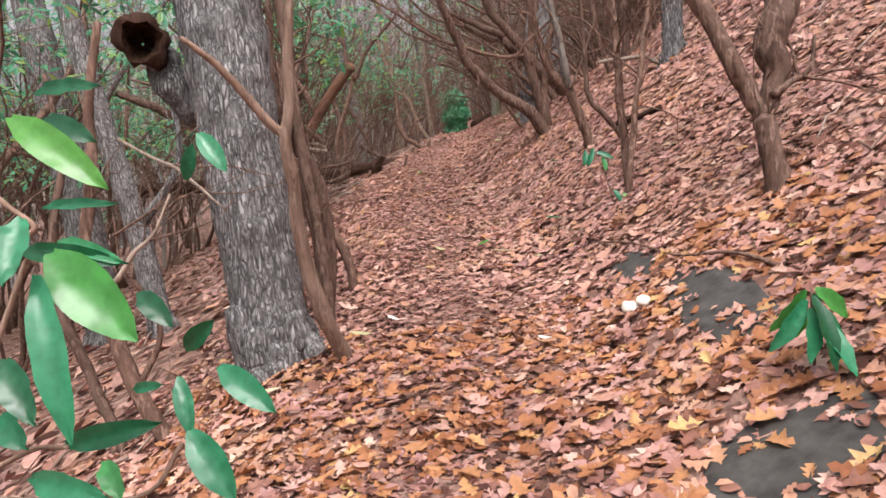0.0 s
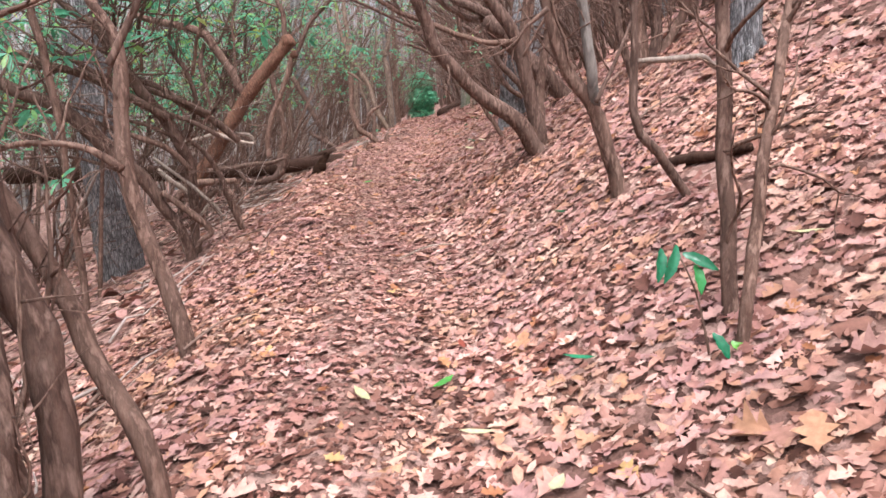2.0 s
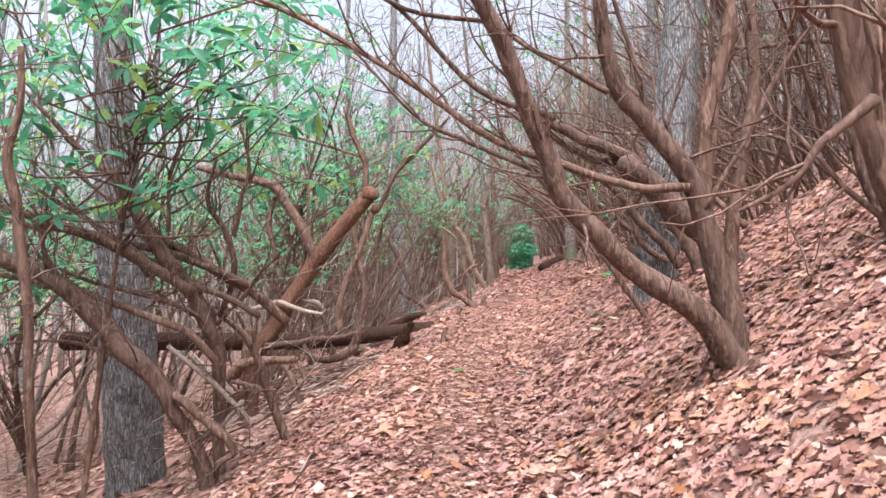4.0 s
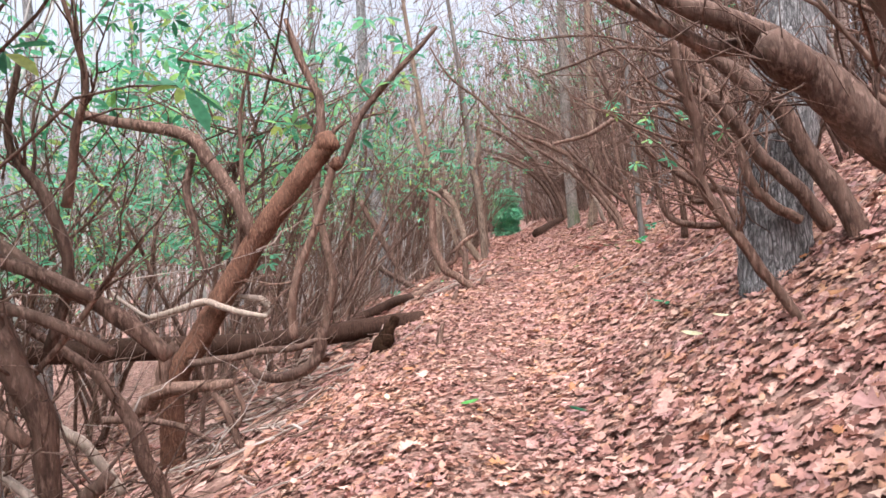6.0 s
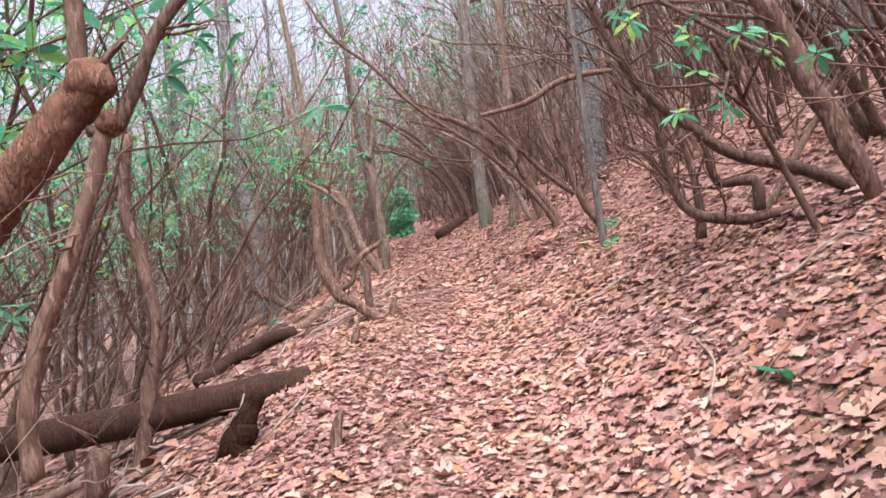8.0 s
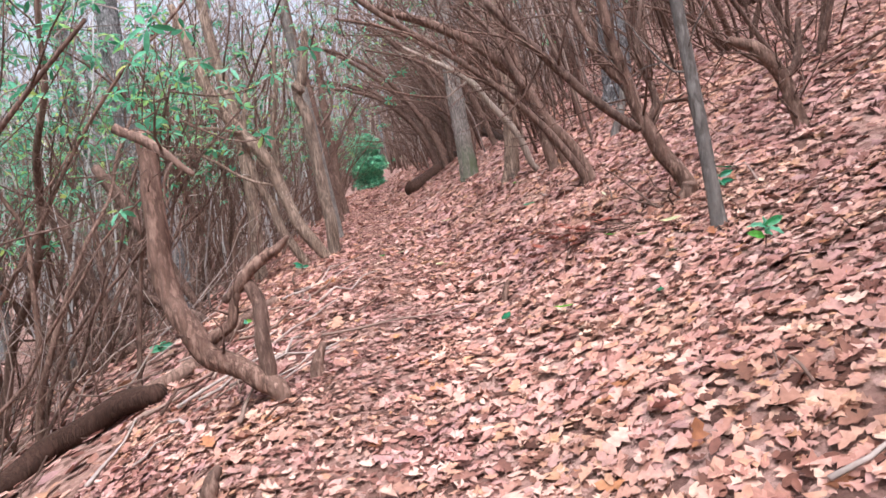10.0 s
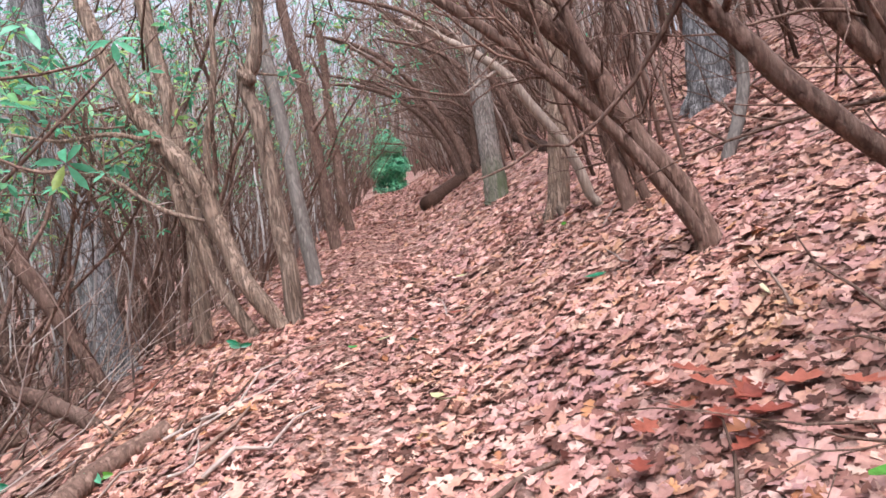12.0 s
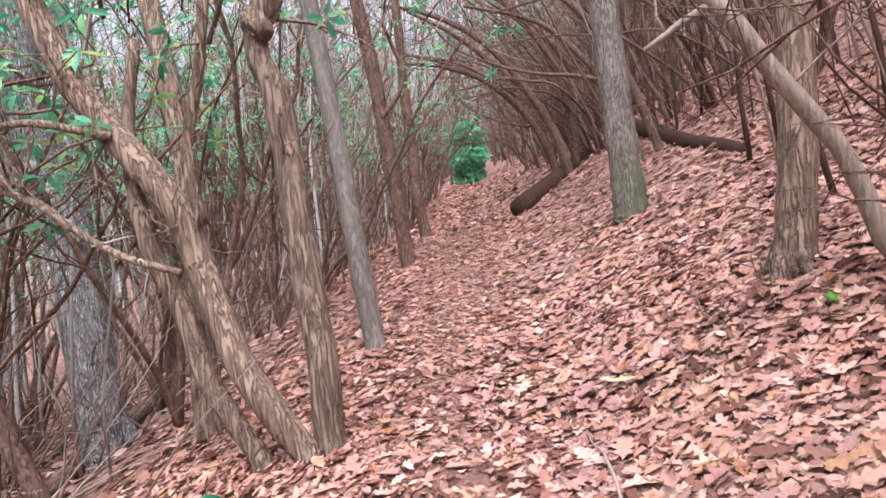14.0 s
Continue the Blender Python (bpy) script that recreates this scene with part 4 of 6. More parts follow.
t = thing("rhododendron", "tall yellow-brown rhododendron stems with a burl", "shrub", 0.25, 23.73)
BURLED = t
limb(t, "stem", SHAGBARK, (0.25, 23.73, 1.95, 0.086), (0.25, 23.79, 2.52, 0.082), (0.21, 23.85, 3.14, 0.082), (0.17, 23.92, 3.75, 0.078), (0.1, 23.96, 4.12, 0.061), (0.17, 23.98, 4.32, 0.074), (0.25, 24, 4.56, 0.057), (0.31, 24.04, 4.96, 0.045))
limb(t, "stem", SHAGBARK, (0.15, 23.69, 1.92, 0.077), (-0.11, 23.74, 2.31, 0.081), (-0.27, 23.79, 2.77, 0.081), (-0.43, 23.85, 3.27, 0.081), (-0.79, 23.92, 3.87, 0.077), (-1, 23.96, 4.25, 0.073), (-1.14, 24.01, 4.71, 0.065), (-1.34, 24.1, 5.5, 0.049))
limb(t, "stem", SHAGBARK, (-0.17, 23.8, 1.93, 0.058), (-0.38, 23.85, 2.32, 0.062), (-0.47, 23.89, 2.7, 0.062), (-0.65, 23.94, 3.13, 0.054), (-0.68, 24, 3.71, 0.041), (-0.59, 24.05, 4.24, 0.029))
limb(t, "branch", SHAGBARK, (-0.3, 23.84, 3.2, 0.037), (-0.33, 23.88, 3.59, 0.032), (-0.19, 23.93, 4.14, 0.03), (-0.14, 23.98, 4.58, 0.028), (-0.12, 24.03, 5.07, 0.02))
limb(t, "branch", SHAGBARK, (-0.4, 23.71, 2.97, 0.02), (-0.78, 23.74, 3.14, 0.02), (-1.15, 23.78, 3.43, 0.02), (-1.54, 23.8, 3.55, 0.018), (-1.93, 23.81, 3.62, 0.016))
limb(t, "branch", SHAGBARK, (-0.69, 23.8, 3.71, 0.024), (-1.12, 23.82, 3.83, 0.02), (-1.52, 23.82, 3.82, 0.016), (-1.91, 23.84, 3.92, 0.012))
twigs(t, SHAGBARK, 60, 0.8, 44)

t = thing("gray_tree", "stout gray tree below the trail edge", "tree", -2.44, 26.34)
limb(t, "trunk", GRAYBARK, (-2.44, 26.34, 1.09, 0.229), (-2.51, 26.43, 1.97, 0.21), (-2.62, 26.58, 3.31, 0.204), (-2.85, 26.68, 4.29, 0.197), (-2.9, 26.82, 5.56, 0.185), (-2.89, 27.02, 7.47, 0.159), ring=24, ridge=0.06)
roots(t, GRAYBARK, -2.44, 26.34, 0.229, 5, 1.0)
limb(t, "branch", GRAYBARK, (-2.42, 26.38, 3.11, 0.062), (-2.68, 26.45, 3.7, 0.05), (-3.04, 26.48, 3.91, 0.037), (-3.54, 26.56, 4.64, 0.025))
twigs(t, GRAYBARK, 20, 0.9, 45)

t = thing("rhododendron", "low leaning brown stems at the slope edge", "shrub", -1.69, 24.36)
limb(t, "stem", RHODO, (-1.69, 24.36, 1.32, 0.061), (-2.07, 24.45, 2.13, 0.084), (-2.3, 24.51, 2.61, 0.093), (-2.5, 24.55, 3, 0.093), (-2.82, 24.62, 3.61, 0.084))
limb(t, "stem", RHODO, (-1.45, 23.36, 1.37, 0.076), (-1.75, 23.39, 1.6, 0.084), (-1.97, 23.41, 1.74, 0.084), (-2.26, 23.44, 1.91, 0.076))
limb(t, "stem", RHODO, (-3.53, 26.81, 0.7, 0.102), (-3.85, 26.89, 1.37, 0.156), (-4.18, 26.99, 2.25, 0.149), (-4.5, 27.1, 3.26, 0.115))
twigs(t, RHODO, 24, 0.6, 46)

t = thing("young_tree", "thin distant tree beside the trail", "tree", 0.48, 34.01)
limb(t, "trunk", RHODO, (0.48, 34.01, 2.13, 0.142), (0.45, 34.15, 3.51, 0.129), (0.42, 34.36, 5.45, 0.116), (0.46, 34.56, 7.37, 0.103))
twigs(t, RHODO, 14, 0.8, 47)

t = thing("hill_tree", "dark broad tree trunk up the bank", "tree", 4.97, 24.77)
limb(t, "trunk", GRAYBARK, (4.97, 24.77, 3.37, 0.234), (5.02, 24.83, 3.93, 0.227), (5.06, 24.91, 4.67, 0.222), (5.12, 25.04, 5.89, 0.197), ring=24, ridge=0.07)
roots(t, GRAYBARK, 4.97, 24.77, 0.234, 5, 4.9)

t = thing("young_tree", "slender brown-gray tree among thicket stems", "tree", -0.93, 25.07)
limb(t, "trunk", SHAGBARK, (-0.93, 25.07, 1.9, 0.1), (-0.89, 25.22, 2.99, 0.092), (-0.94, 25.37, 4.01, 0.085), (-1.08, 25.52, 4.97, 0.08), (-1.2, 25.69, 6.08, 0.07), ring=12, ridge=0.03)
twigs(t, SMOOTHBARK, 14, 0.7, 48)

t = thing("gray_tree", "gray tree with ridged bark on the bank", "tree", 2.11, 12.8)
limb(t, "trunk", GRAYBARK, (2.11, 12.8, 1.67, 0.239), (2.13, 12.82, 2.05, 0.232), (2.17, 12.85, 2.48, 0.239), (2.24, 12.87, 2.91, 0.247), (2.32, 12.89, 3.34, 0.247), (2.47, 12.95, 4.34, 0.218), ring=30, ridge=0.07)
limb(t, "root", GRAYBARK, (1.99, 12.95, 1.7, 0.045), (2.04, 12.96, 1.87, 0.06), (2.08, 12.97, 2.11, 0.054))

t = thing("gray_tree", "gray tree trunk standing on the bank", "tree", 2.96, 7.89)
limb(t, "trunk", GRAYBARK, (2.96, 7.89, 2.25, 0.12), (2.97, 7.88, 2.73, 0.112), (2.97, 7.87, 3.21, 0.112), (2.97, 7.86, 3.69, 0.109), (2.98, 7.83, 4.81, 0.096), ring=20, ridge=0.06)
roots(t, GRAYBARK, 2.96, 7.89, 0.12, 4, 2.8)

t = thing("rhododendron", "dark rhododendron stems arching low over the trail", "shrub", 4.22, 37.67)
limb(t, "stem", RHODO, (4.22, 37.67, 3.21, 0.133), (4.1, 37.76, 4.12, 0.119), (3.69, 37.85, 5.06, 0.104), (2.76, 37.94, 6.06, 0.089), (1.69, 38.03, 7.08, 0.074), (0.58, 38.09, 7.8, 0.052))
limb(t, "stem", RHODO, (4.73, 37.52, 3.44, 0.132), (4.86, 37.71, 5.19, 0.117), (4.14, 37.84, 6.6, 0.103), (3.22, 37.93, 7.59, 0.088), (2.13, 37.99, 8.31, 0.059))
limb(t, "stem", RHODO, (4.1, 38.33, 3.16, 0.108), (3.74, 38.6, 4.53, 0.093), (2.65, 38.84, 5.77, 0.078), (1.32, 38.98, 6.56, 0.063), (0.1, 39.05, 6.95, 0.039))
limb(t, "stem", RHODO, (4.51, 38.35, 3.35, 0.092), (3.91, 38.49, 4.81, 0.077), (3.06, 38.55, 5.52, 0.062), (2.06, 38.62, 6.26, 0.054), (1.03, 38.65, 6.69, 0.031))
twigs(t, RHODO, 60, 1.2, 71)

t = thing("rhododendron", "bare rhododendron stems making a tunnel over the trail", "shrub", 3.77, 34.55)
limb(t, "stem", RHODO, (3.77, 34.55, 3.02, 0.112), (3.44, 34.68, 4.17, 0.098), (2.84, 34.84, 5.34, 0.084), (1.95, 35.01, 6.39, 0.077), (0.88, 35.15, 7.03, 0.056), (0.06, 35.24, 7.24, 0.035))
limb(t, "stem", RHODO, (3.64, 35.13, 2.96, 0.102), (3.11, 35.3, 4.38, 0.087), (2.32, 35.45, 5.32, 0.073), (1.34, 35.58, 5.83, 0.058), (0.35, 35.68, 6.05, 0.036))
limb(t, "stem", RHODO, (4.06, 35.35, 3.15, 0.118), (4.04, 35.49, 4.62, 0.103), (3.58, 35.67, 6.13, 0.088), (2.66, 35.86, 7.38, 0.074), (1.7, 36.02, 8.2, 0.059))
limb(t, "stem", RHODO, (4.23, 29.96, 3.25, 0.081), (3.94, 30.18, 4.29, 0.082), (3.44, 30.43, 5.38, 0.072), (2.79, 30.61, 6.06, 0.062), (1.9, 30.78, 6.56, 0.047), (0.99, 30.91, 6.85, 0.031))
limb(t, "stem", RHODO, (4.2, 32.57, 3.22, 0.074), (4.22, 32.83, 4.59, 0.075), (3.47, 33.12, 5.79, 0.063), (2.76, 33.26, 6.24, 0.044), (1.78, 33.41, 6.57, 0.032))
twigs(t, RHODO, 70, 1.2, 72)

t = thing("sapling", "smooth gray crooked sapling on the bank", "tree", 3.8, 22.55)
limb(t, "stem", SMOOTHBARK, (3.8, 22.55, 2.77, 0.049), (3.9, 22.57, 3.06, 0.049), (4.02, 22.59, 3.35, 0.049), (4.06, 22.62, 3.69, 0.045), (3.96, 22.66, 4, 0.038), (3.94, 22.69, 4.38, 0.03))
twigs(t, SMOOTHBARK, 16, 0.5, 74)

t = thing("fallen_log", "dark rotten log lying along the bank", "log", 4.1, 27.01)
limb(t, "log", LOGBARK, (4.1, 27.01, 3.2, 0.085), (4.34, 29.09, 3.4, 0.119), (5.06, 33.51, 3.78, 0.179), (7.3, 46.31, 4.89, 0.287))

t = thing("rhododendron", "sprawling tangle of bare leaning rhododendron limbs", "shrub", -2.17, 11.03)
limb(t, "stem", RHODO, (-2.17, 11.03, 0.43, 0.082), (-2.21, 10.97, 0.74, 0.073), (-2.4, 10.9, 1.09, 0.076), (-2.57, 10.83, 1.41, 0.093), (-2.8, 10.77, 1.67, 0.105), (-3.07, 10.69, 1.99, 0.096), (-3.36, 10.63, 2.27, 0.087), (-3.74, 10.57, 2.46, 0.079), (-4.13, 10.51, 2.66, 0.07), (-4.6, 10.44, 2.91, 0.049))
limb(t, "branch", RHODO, (-2.36, 10.8, 1.27, 0.038), (-2.13, 10.83, 1.06, 0.046), (-1.93, 10.85, 0.89, 0.046), (-1.87, 10.87, 0.76, 0.038), (-2.02, 10.87, 0.66, 0.025))
limb(t, "stem", RHODO, (-2.16, 11.26, 0.69, 0.063), (-2.13, 11.21, 1.31, 0.067), (-2.18, 11.17, 1.72, 0.076), (-2.33, 11.13, 2.08, 0.085), (-2.52, 11.1, 2.35, 0.081), (-2.7, 11.07, 2.62, 0.067), (-2.85, 11.03, 2.89, 0.058), (-3, 11, 3.16, 0.054), (-3.24, 10.97, 3.34, 0.04), (-3.5, 10.94, 3.62, 0.027), (-3.77, 10.9, 3.93, 0.018))
limb(t, "limb", RHODO, (-2.28, 11.03, 2.12, 0.048), (-2.67, 10.97, 2.35, 0.057), (-3.02, 10.91, 2.57, 0.057), (-3.42, 10.86, 2.71, 0.048), (-3.68, 10.83, 2.82, 0.044), (-3.93, 10.8, 2.91, 0.031), (-4.3, 10.76, 3.03, 0.022))
limb(t, "limb", RHODO, (-1.87, 11.25, 2.16, 0.041), (-2.28, 11.21, 2.35, 0.041), (-2.64, 11.18, 2.49, 0.041), (-3.05, 11.15, 2.59, 0.041), (-3.45, 11.12, 2.69, 0.036), (-3.81, 11.1, 2.74, 0.027), (-4.13, 11.07, 2.84, 0.018))
limb(t, "limb", RHODO, (-1.57, 11.39, 1.83, 0.051), (-1.86, 11.35, 2.09, 0.051), (-2.18, 11.32, 2.28, 0.051), (-2.44, 11.29, 2.47, 0.06), (-2.69, 11.27, 2.59, 0.046), (-2.86, 11.24, 2.8, 0.033), (-3.27, 11.2, 3.06, 0.021), (-3.64, 11.15, 3.39, 0.014))
limb(t, "stem", RHODO, (-2.94, 9.9, 0.8, 0.039), (-2.93, 9.84, 1.51, 0.036), (-2.92, 9.79, 2.14, 0.039), (-2.95, 9.73, 2.75, 0.043), (-2.99, 9.7, 3.1, 0.039), (-2.89, 9.68, 3.45, 0.028), (-2.86, 9.64, 3.84, 0.025))
limb(t, "limb", RHODO, (-2.24, 11.05, 1.9, 0.026), (-2.55, 11.02, 2.04, 0.026), (-2.86, 11, 2.13, 0.022), (-3.21, 10.97, 2.23, 0.02), (-3.6, 10.94, 2.41, 0.016))
limb(t, "branch", RHODO, (-2.54, 11.07, 2.66, 0.022), (-2.51, 11.03, 3.11, 0.02), (-2.39, 11, 3.51, 0.018), (-2.56, 10.97, 3.82, 0.011))
limb(t, "branch", RHODO, (-2.07, 11.4, 2.63, 0.028), (-1.98, 11.37, 3, 0.024), (-1.9, 11.35, 3.29, 0.019), (-2, 11.3, 3.8, 0.012))
limb(t, "branch", RHODO, (-2.19, 11.36, 1.89, 0.033), (-2.04, 11.33, 2.3, 0.033), (-2.11, 11.29, 2.67, 0.033), (-2.26, 11.26, 2.95, 0.023), (-2.16, 11.23, 3.36, 0.016))
limb(t, "stem", RHODO, (-1.66, 11.7, 0.61, 0.048), (-1.77, 11.66, 0.94, 0.052), (-1.86, 11.63, 1.21, 0.052), (-1.93, 11.61, 1.45, 0.043), (-2.09, 11.58, 1.73, 0.034), (-2.46, 11.53, 2.02, 0.024))
limb(t, "limb", RHODO, (-1.89, 11.33, 1.25, 0.046), (-2.03, 11.33, 1.12, 0.046), (-2.17, 11.34, 0.89, 0.041))
limb(t, "limb", RHODO, (-2.08, 10.99, 1.52, 0.035), (-2.32, 10.93, 1.78, 0.039), (-2.62, 10.89, 1.91, 0.039), (-2.95, 10.85, 2.05, 0.034), (-3.28, 10.81, 2.16, 0.03), (-3.7, 10.77, 2.26, 0.026), (-4.2, 10.72, 2.37, 0.017))
limb(t, "limb", RHODO, (-1.75, 11.18, 1.89, 0.032), (-2.06, 11.14, 2.07, 0.032), (-2.42, 11.11, 2.21, 0.032), (-2.77, 11.08, 2.44, 0.029), (-3.16, 11.03, 2.72, 0.025), (-3.57, 10.99, 2.97, 0.02), (-3.92, 10.95, 3.22, 0.013))
limb(t, "branch", RHODO, (-2.73, 11.09, 2.26, 0.022), (-2.95, 11.06, 2.54, 0.02), (-3.21, 11.03, 2.72, 0.018), (-3.51, 10.98, 3.08, 0.016), (-3.86, 10.93, 3.45, 0.011))
limb(t, "branch", RHODO, (-2.24, 11.26, 1.76, 0.02), (-1.97, 11.25, 2.02, 0.018), (-1.78, 11.24, 2.25, 0.016), (-1.59, 11.24, 2.43, 0.011))
limb(t, "branch", RHODO, (-3.07, 10.92, 1.79, 0.022), (-3.32, 10.87, 2.14, 0.019), (-3.53, 10.83, 2.49, 0.018), (-3.61, 10.79, 2.93, 0.013))
limb(t, "branch", RHODO, (-2.92, 11.05, 1.52, 0.026), (-3.13, 11.03, 1.61, 0.022), (-3.48, 11.01, 1.7, 0.018), (-4.01, 10.98, 1.69, 0.016))
limb(t, "dead_limb", DEADWOOD, (-2.44, 10.86, 1.66, 0.019), (-2.08, 10.91, 1.35, 0.021), (-1.83, 10.94, 1.1, 0.021), (-1.75, 10.96, 0.97, 0.015))
limb(t, "dead_limb", DEADWOOD, (-1.81, 10.93, 1.18, 0.019), (-2, 10.94, 0.97, 0.017), (-2.14, 10.95, 0.85, 0.011))
limb(t, "dead_limb", DEADWOOD, (-3.02, 10.74, 1.55, 0.017), (-3.3, 10.77, 1.1, 0.021), (-3.56, 10.77, 0.89, 0.021))
twigs(t, RHODO, 170, 0.8, 26, 0.15)

t = thing("gray_tree", "straight pale gray tree trunk below the trail", "tree", -3.54, 12.4)
limb(t, "trunk", GRAYBARK, (-3.54, 12.4, -0.55, 0.34), (-3.56, 12.34, 0.24, 0.304), (-3.57, 12.25, 1.18, 0.287), (-3.59, 12.18, 1.98, 0.262), (-3.61, 12.09, 3.03, 0.228), (-3.61, 12.02, 3.82, 0.204), (-3.6, 11.95, 4.66, 0.185), (-3.61, 11.84, 5.92, 0.16), (-3.63, 11.7, 7.5, 0.121), ring=20, ridge=0.05)
limb(t, "branch", GRAYBARK, (-3.6, 12.09, 3.2, 0.06), (-3.3, 11.95, 3.65, 0.042), (-3.05, 11.8, 4.3, 0.03), (-2.95, 11.7, 5.1, 0.016))

t = thing("rhododendron", "clump of upright brown rhododendron stems up the bank", "shrub", 2.78, 9.42)
limb(t, "stem", RHODO, (2.78, 9.42, 2.20, 0.077), (2.77, 9.45, 2.66, 0.073), (2.70, 9.48, 3.12, 0.064), (2.68, 9.51, 3.59, 0.055), (2.80, 9.53, 3.93, 0.046), (2.81, 9.56, 4.51, 0.033))
limb(t, "stem", RHODO, (2.81, 9.42, 2.23, 0.068), (2.90, 9.39, 2.70, 0.063), (2.84, 9.36, 3.14, 0.058), (3.06, 9.33, 3.58, 0.049), (2.85, 9.30, 3.93, 0.040), (2.81, 9.27, 4.33, 0.027))
limb(t, "stem", RHODO, (2.74, 9.42, 2.23, 0.054), (2.59, 9.47, 2.67, 0.046), (2.51, 9.51, 3.09, 0.041), (2.49, 9.56, 3.61, 0.037), (2.45, 9.60, 4.10, 0.033))
limb(t, "stem", RHODO, (2.80, 9.42, 2.25, 0.054), (3.00, 9.39, 2.65, 0.054), (3.16, 9.37, 3.05, 0.045), (3.09, 9.34, 3.54, 0.036), (3.19, 9.32, 4.12, 0.031))
twigs(t, RHODO, 60, 0.7, 83)

t = thing("rhododendron", "dark gnarled rhododendron clump high on the bank", "shrub", 3.6, 9.97)
limb(t, "stem", RHODO, (3.61, 9.97, 2.67, 0.105), (3.68, 9.97, 3.11, 0.096), (3.74, 9.96, 3.62, 0.076), (3.68, 9.96, 4.17, 0.061), (3.65, 9.96, 4.68, 0.045))
limb(t, "stem", RHODO, (3.59, 9.97, 2.67, 0.080), (3.50, 9.98, 3.12, 0.070), (3.48, 9.98, 3.68, 0.061), (3.34, 9.99, 4.24, 0.046), (3.26, 10.00, 4.70, 0.030))
limb(t, "stem", RHODO, (3.67, 9.97, 2.68, 0.070), (3.85, 9.96, 3.06, 0.065), (3.97, 9.96, 3.56, 0.050), (3.94, 9.95, 4.17, 0.040))
twigs(t, RHODO, 50, 0.7, 84)

t = thing("dead_branch", "bent pale dead branch lying across the bank", "branch", 2.1, 7.75)
limb(t, "limb", DEADWOOD, (2.07, 7.70, 2.34, 0.018), (2.29, 7.75, 2.36, 0.023), (2.61, 7.85, 2.38, 0.025), (2.75, 7.90, 2.33, 0.024), (2.90, 7.95, 2.30, 0.023), (3.20, 8.05, 2.38, 0.020), (3.57, 8.20, 2.43, 0.014))
limb(t, "twig", DEADWOOD, (2.75, 7.90, 2.33, 0.014), (2.84, 7.90, 2.41, 0.013), (2.86, 7.88, 2.50, 0.008))

t = thing("broken_stub", "black rotten stub under the fallen log", "stump", -1.17, 15.83)
limb(t, "limb", HOLLOW, (-1.17, 15.83, 1.04, 0.106), (-1.14, 15.83, 1.13, 0.116), (-1.09, 15.83, 1.25, 0.102), (-1.03, 15.82, 1.38, 0.074), (-0.97, 15.82, 1.5, 0.055))

t = thing("fallen_log", "thin brown log lying behind the large log", "log", -2.42, 19.78)
limb(t, "log", LOGBARK, (-2.42, 19.78, 0.96, 0.086), (-2.16, 20.2, 1.08, 0.097), (-1.68, 20.28, 1.26, 0.099), (-1.18, 20.09, 1.42, 0.083))

t = thing("rhododendron", "dark crooked stems with pale dead twigs at the edge", "shrub", -1.28, 3.48)
limb(t, "stem", RHODO, (-1.28, 3.48, 0.27, 0.047), (-1.39, 3.51, 0.52, 0.048), (-1.48, 3.55, 0.76, 0.045), (-1.55, 3.58, 0.99, 0.039), (-1.58, 3.63, 1.29, 0.036), (-1.51, 3.68, 1.63, 0.031), (-1.51, 3.73, 1.92, 0.028), (-1.42, 3.79, 2.34, 0.022))
limb(t, "stem", RHODO, (-1.59, 3.66, 0.17, 0.034), (-1.7, 3.72, 0.42, 0.032), (-1.81, 3.79, 0.71, 0.033), (-1.93, 3.86, 1, 0.029), (-1.91, 3.95, 1.36, 0.026), (-1.85, 4.04, 1.72, 0.022), (-1.93, 4.15, 2.17, 0.016))
limb(t, "dead_limb", DEADWOOD, (-1.52, 3.38, 0.97, 0.014), (-1.37, 3.4, 1.08, 0.014), (-1.26, 3.42, 1.21, 0.012), (-1.16, 3.44, 1.3, 0.008), (-1.07, 3.47, 1.47, 0.005))
limb(t, "dead_limb", DEADWOOD, (-1.33, 3.6, 1.75, 0.009), (-1.18, 3.59, 1.65, 0.01), (-1.07, 3.59, 1.59, 0.011), (-0.95, 3.57, 1.47, 0.008), (-0.85, 3.56, 1.37, 0.005))
limb(t, "dead_limb", DEADWOOD, (-1.53, 3.37, 0.9, 0.009), (-1.42, 3.38, 0.95, 0.008), (-1.29, 3.39, 1, 0.006))
limb(t, "branch", RHODO, (-1.4, 3.53, 1.29, 0.008), (-1.27, 3.55, 1.36, 0.008), (-1.17, 3.56, 1.42, 0.006), (-1.13, 3.56, 1.45, 0.004))
limb(t, "branch", RHODO, (-1.39, 3.51, 0.52, 0.02), (-1.26, 3.56, 0.77, 0.016), (-1.31, 3.59, 0.98, 0.012), (-1.42, 3.61, 1.12, 0.009), (-1.43, 3.64, 1.38, 0.006))
twigs(t, RHODO, 26, 0.45, 81)


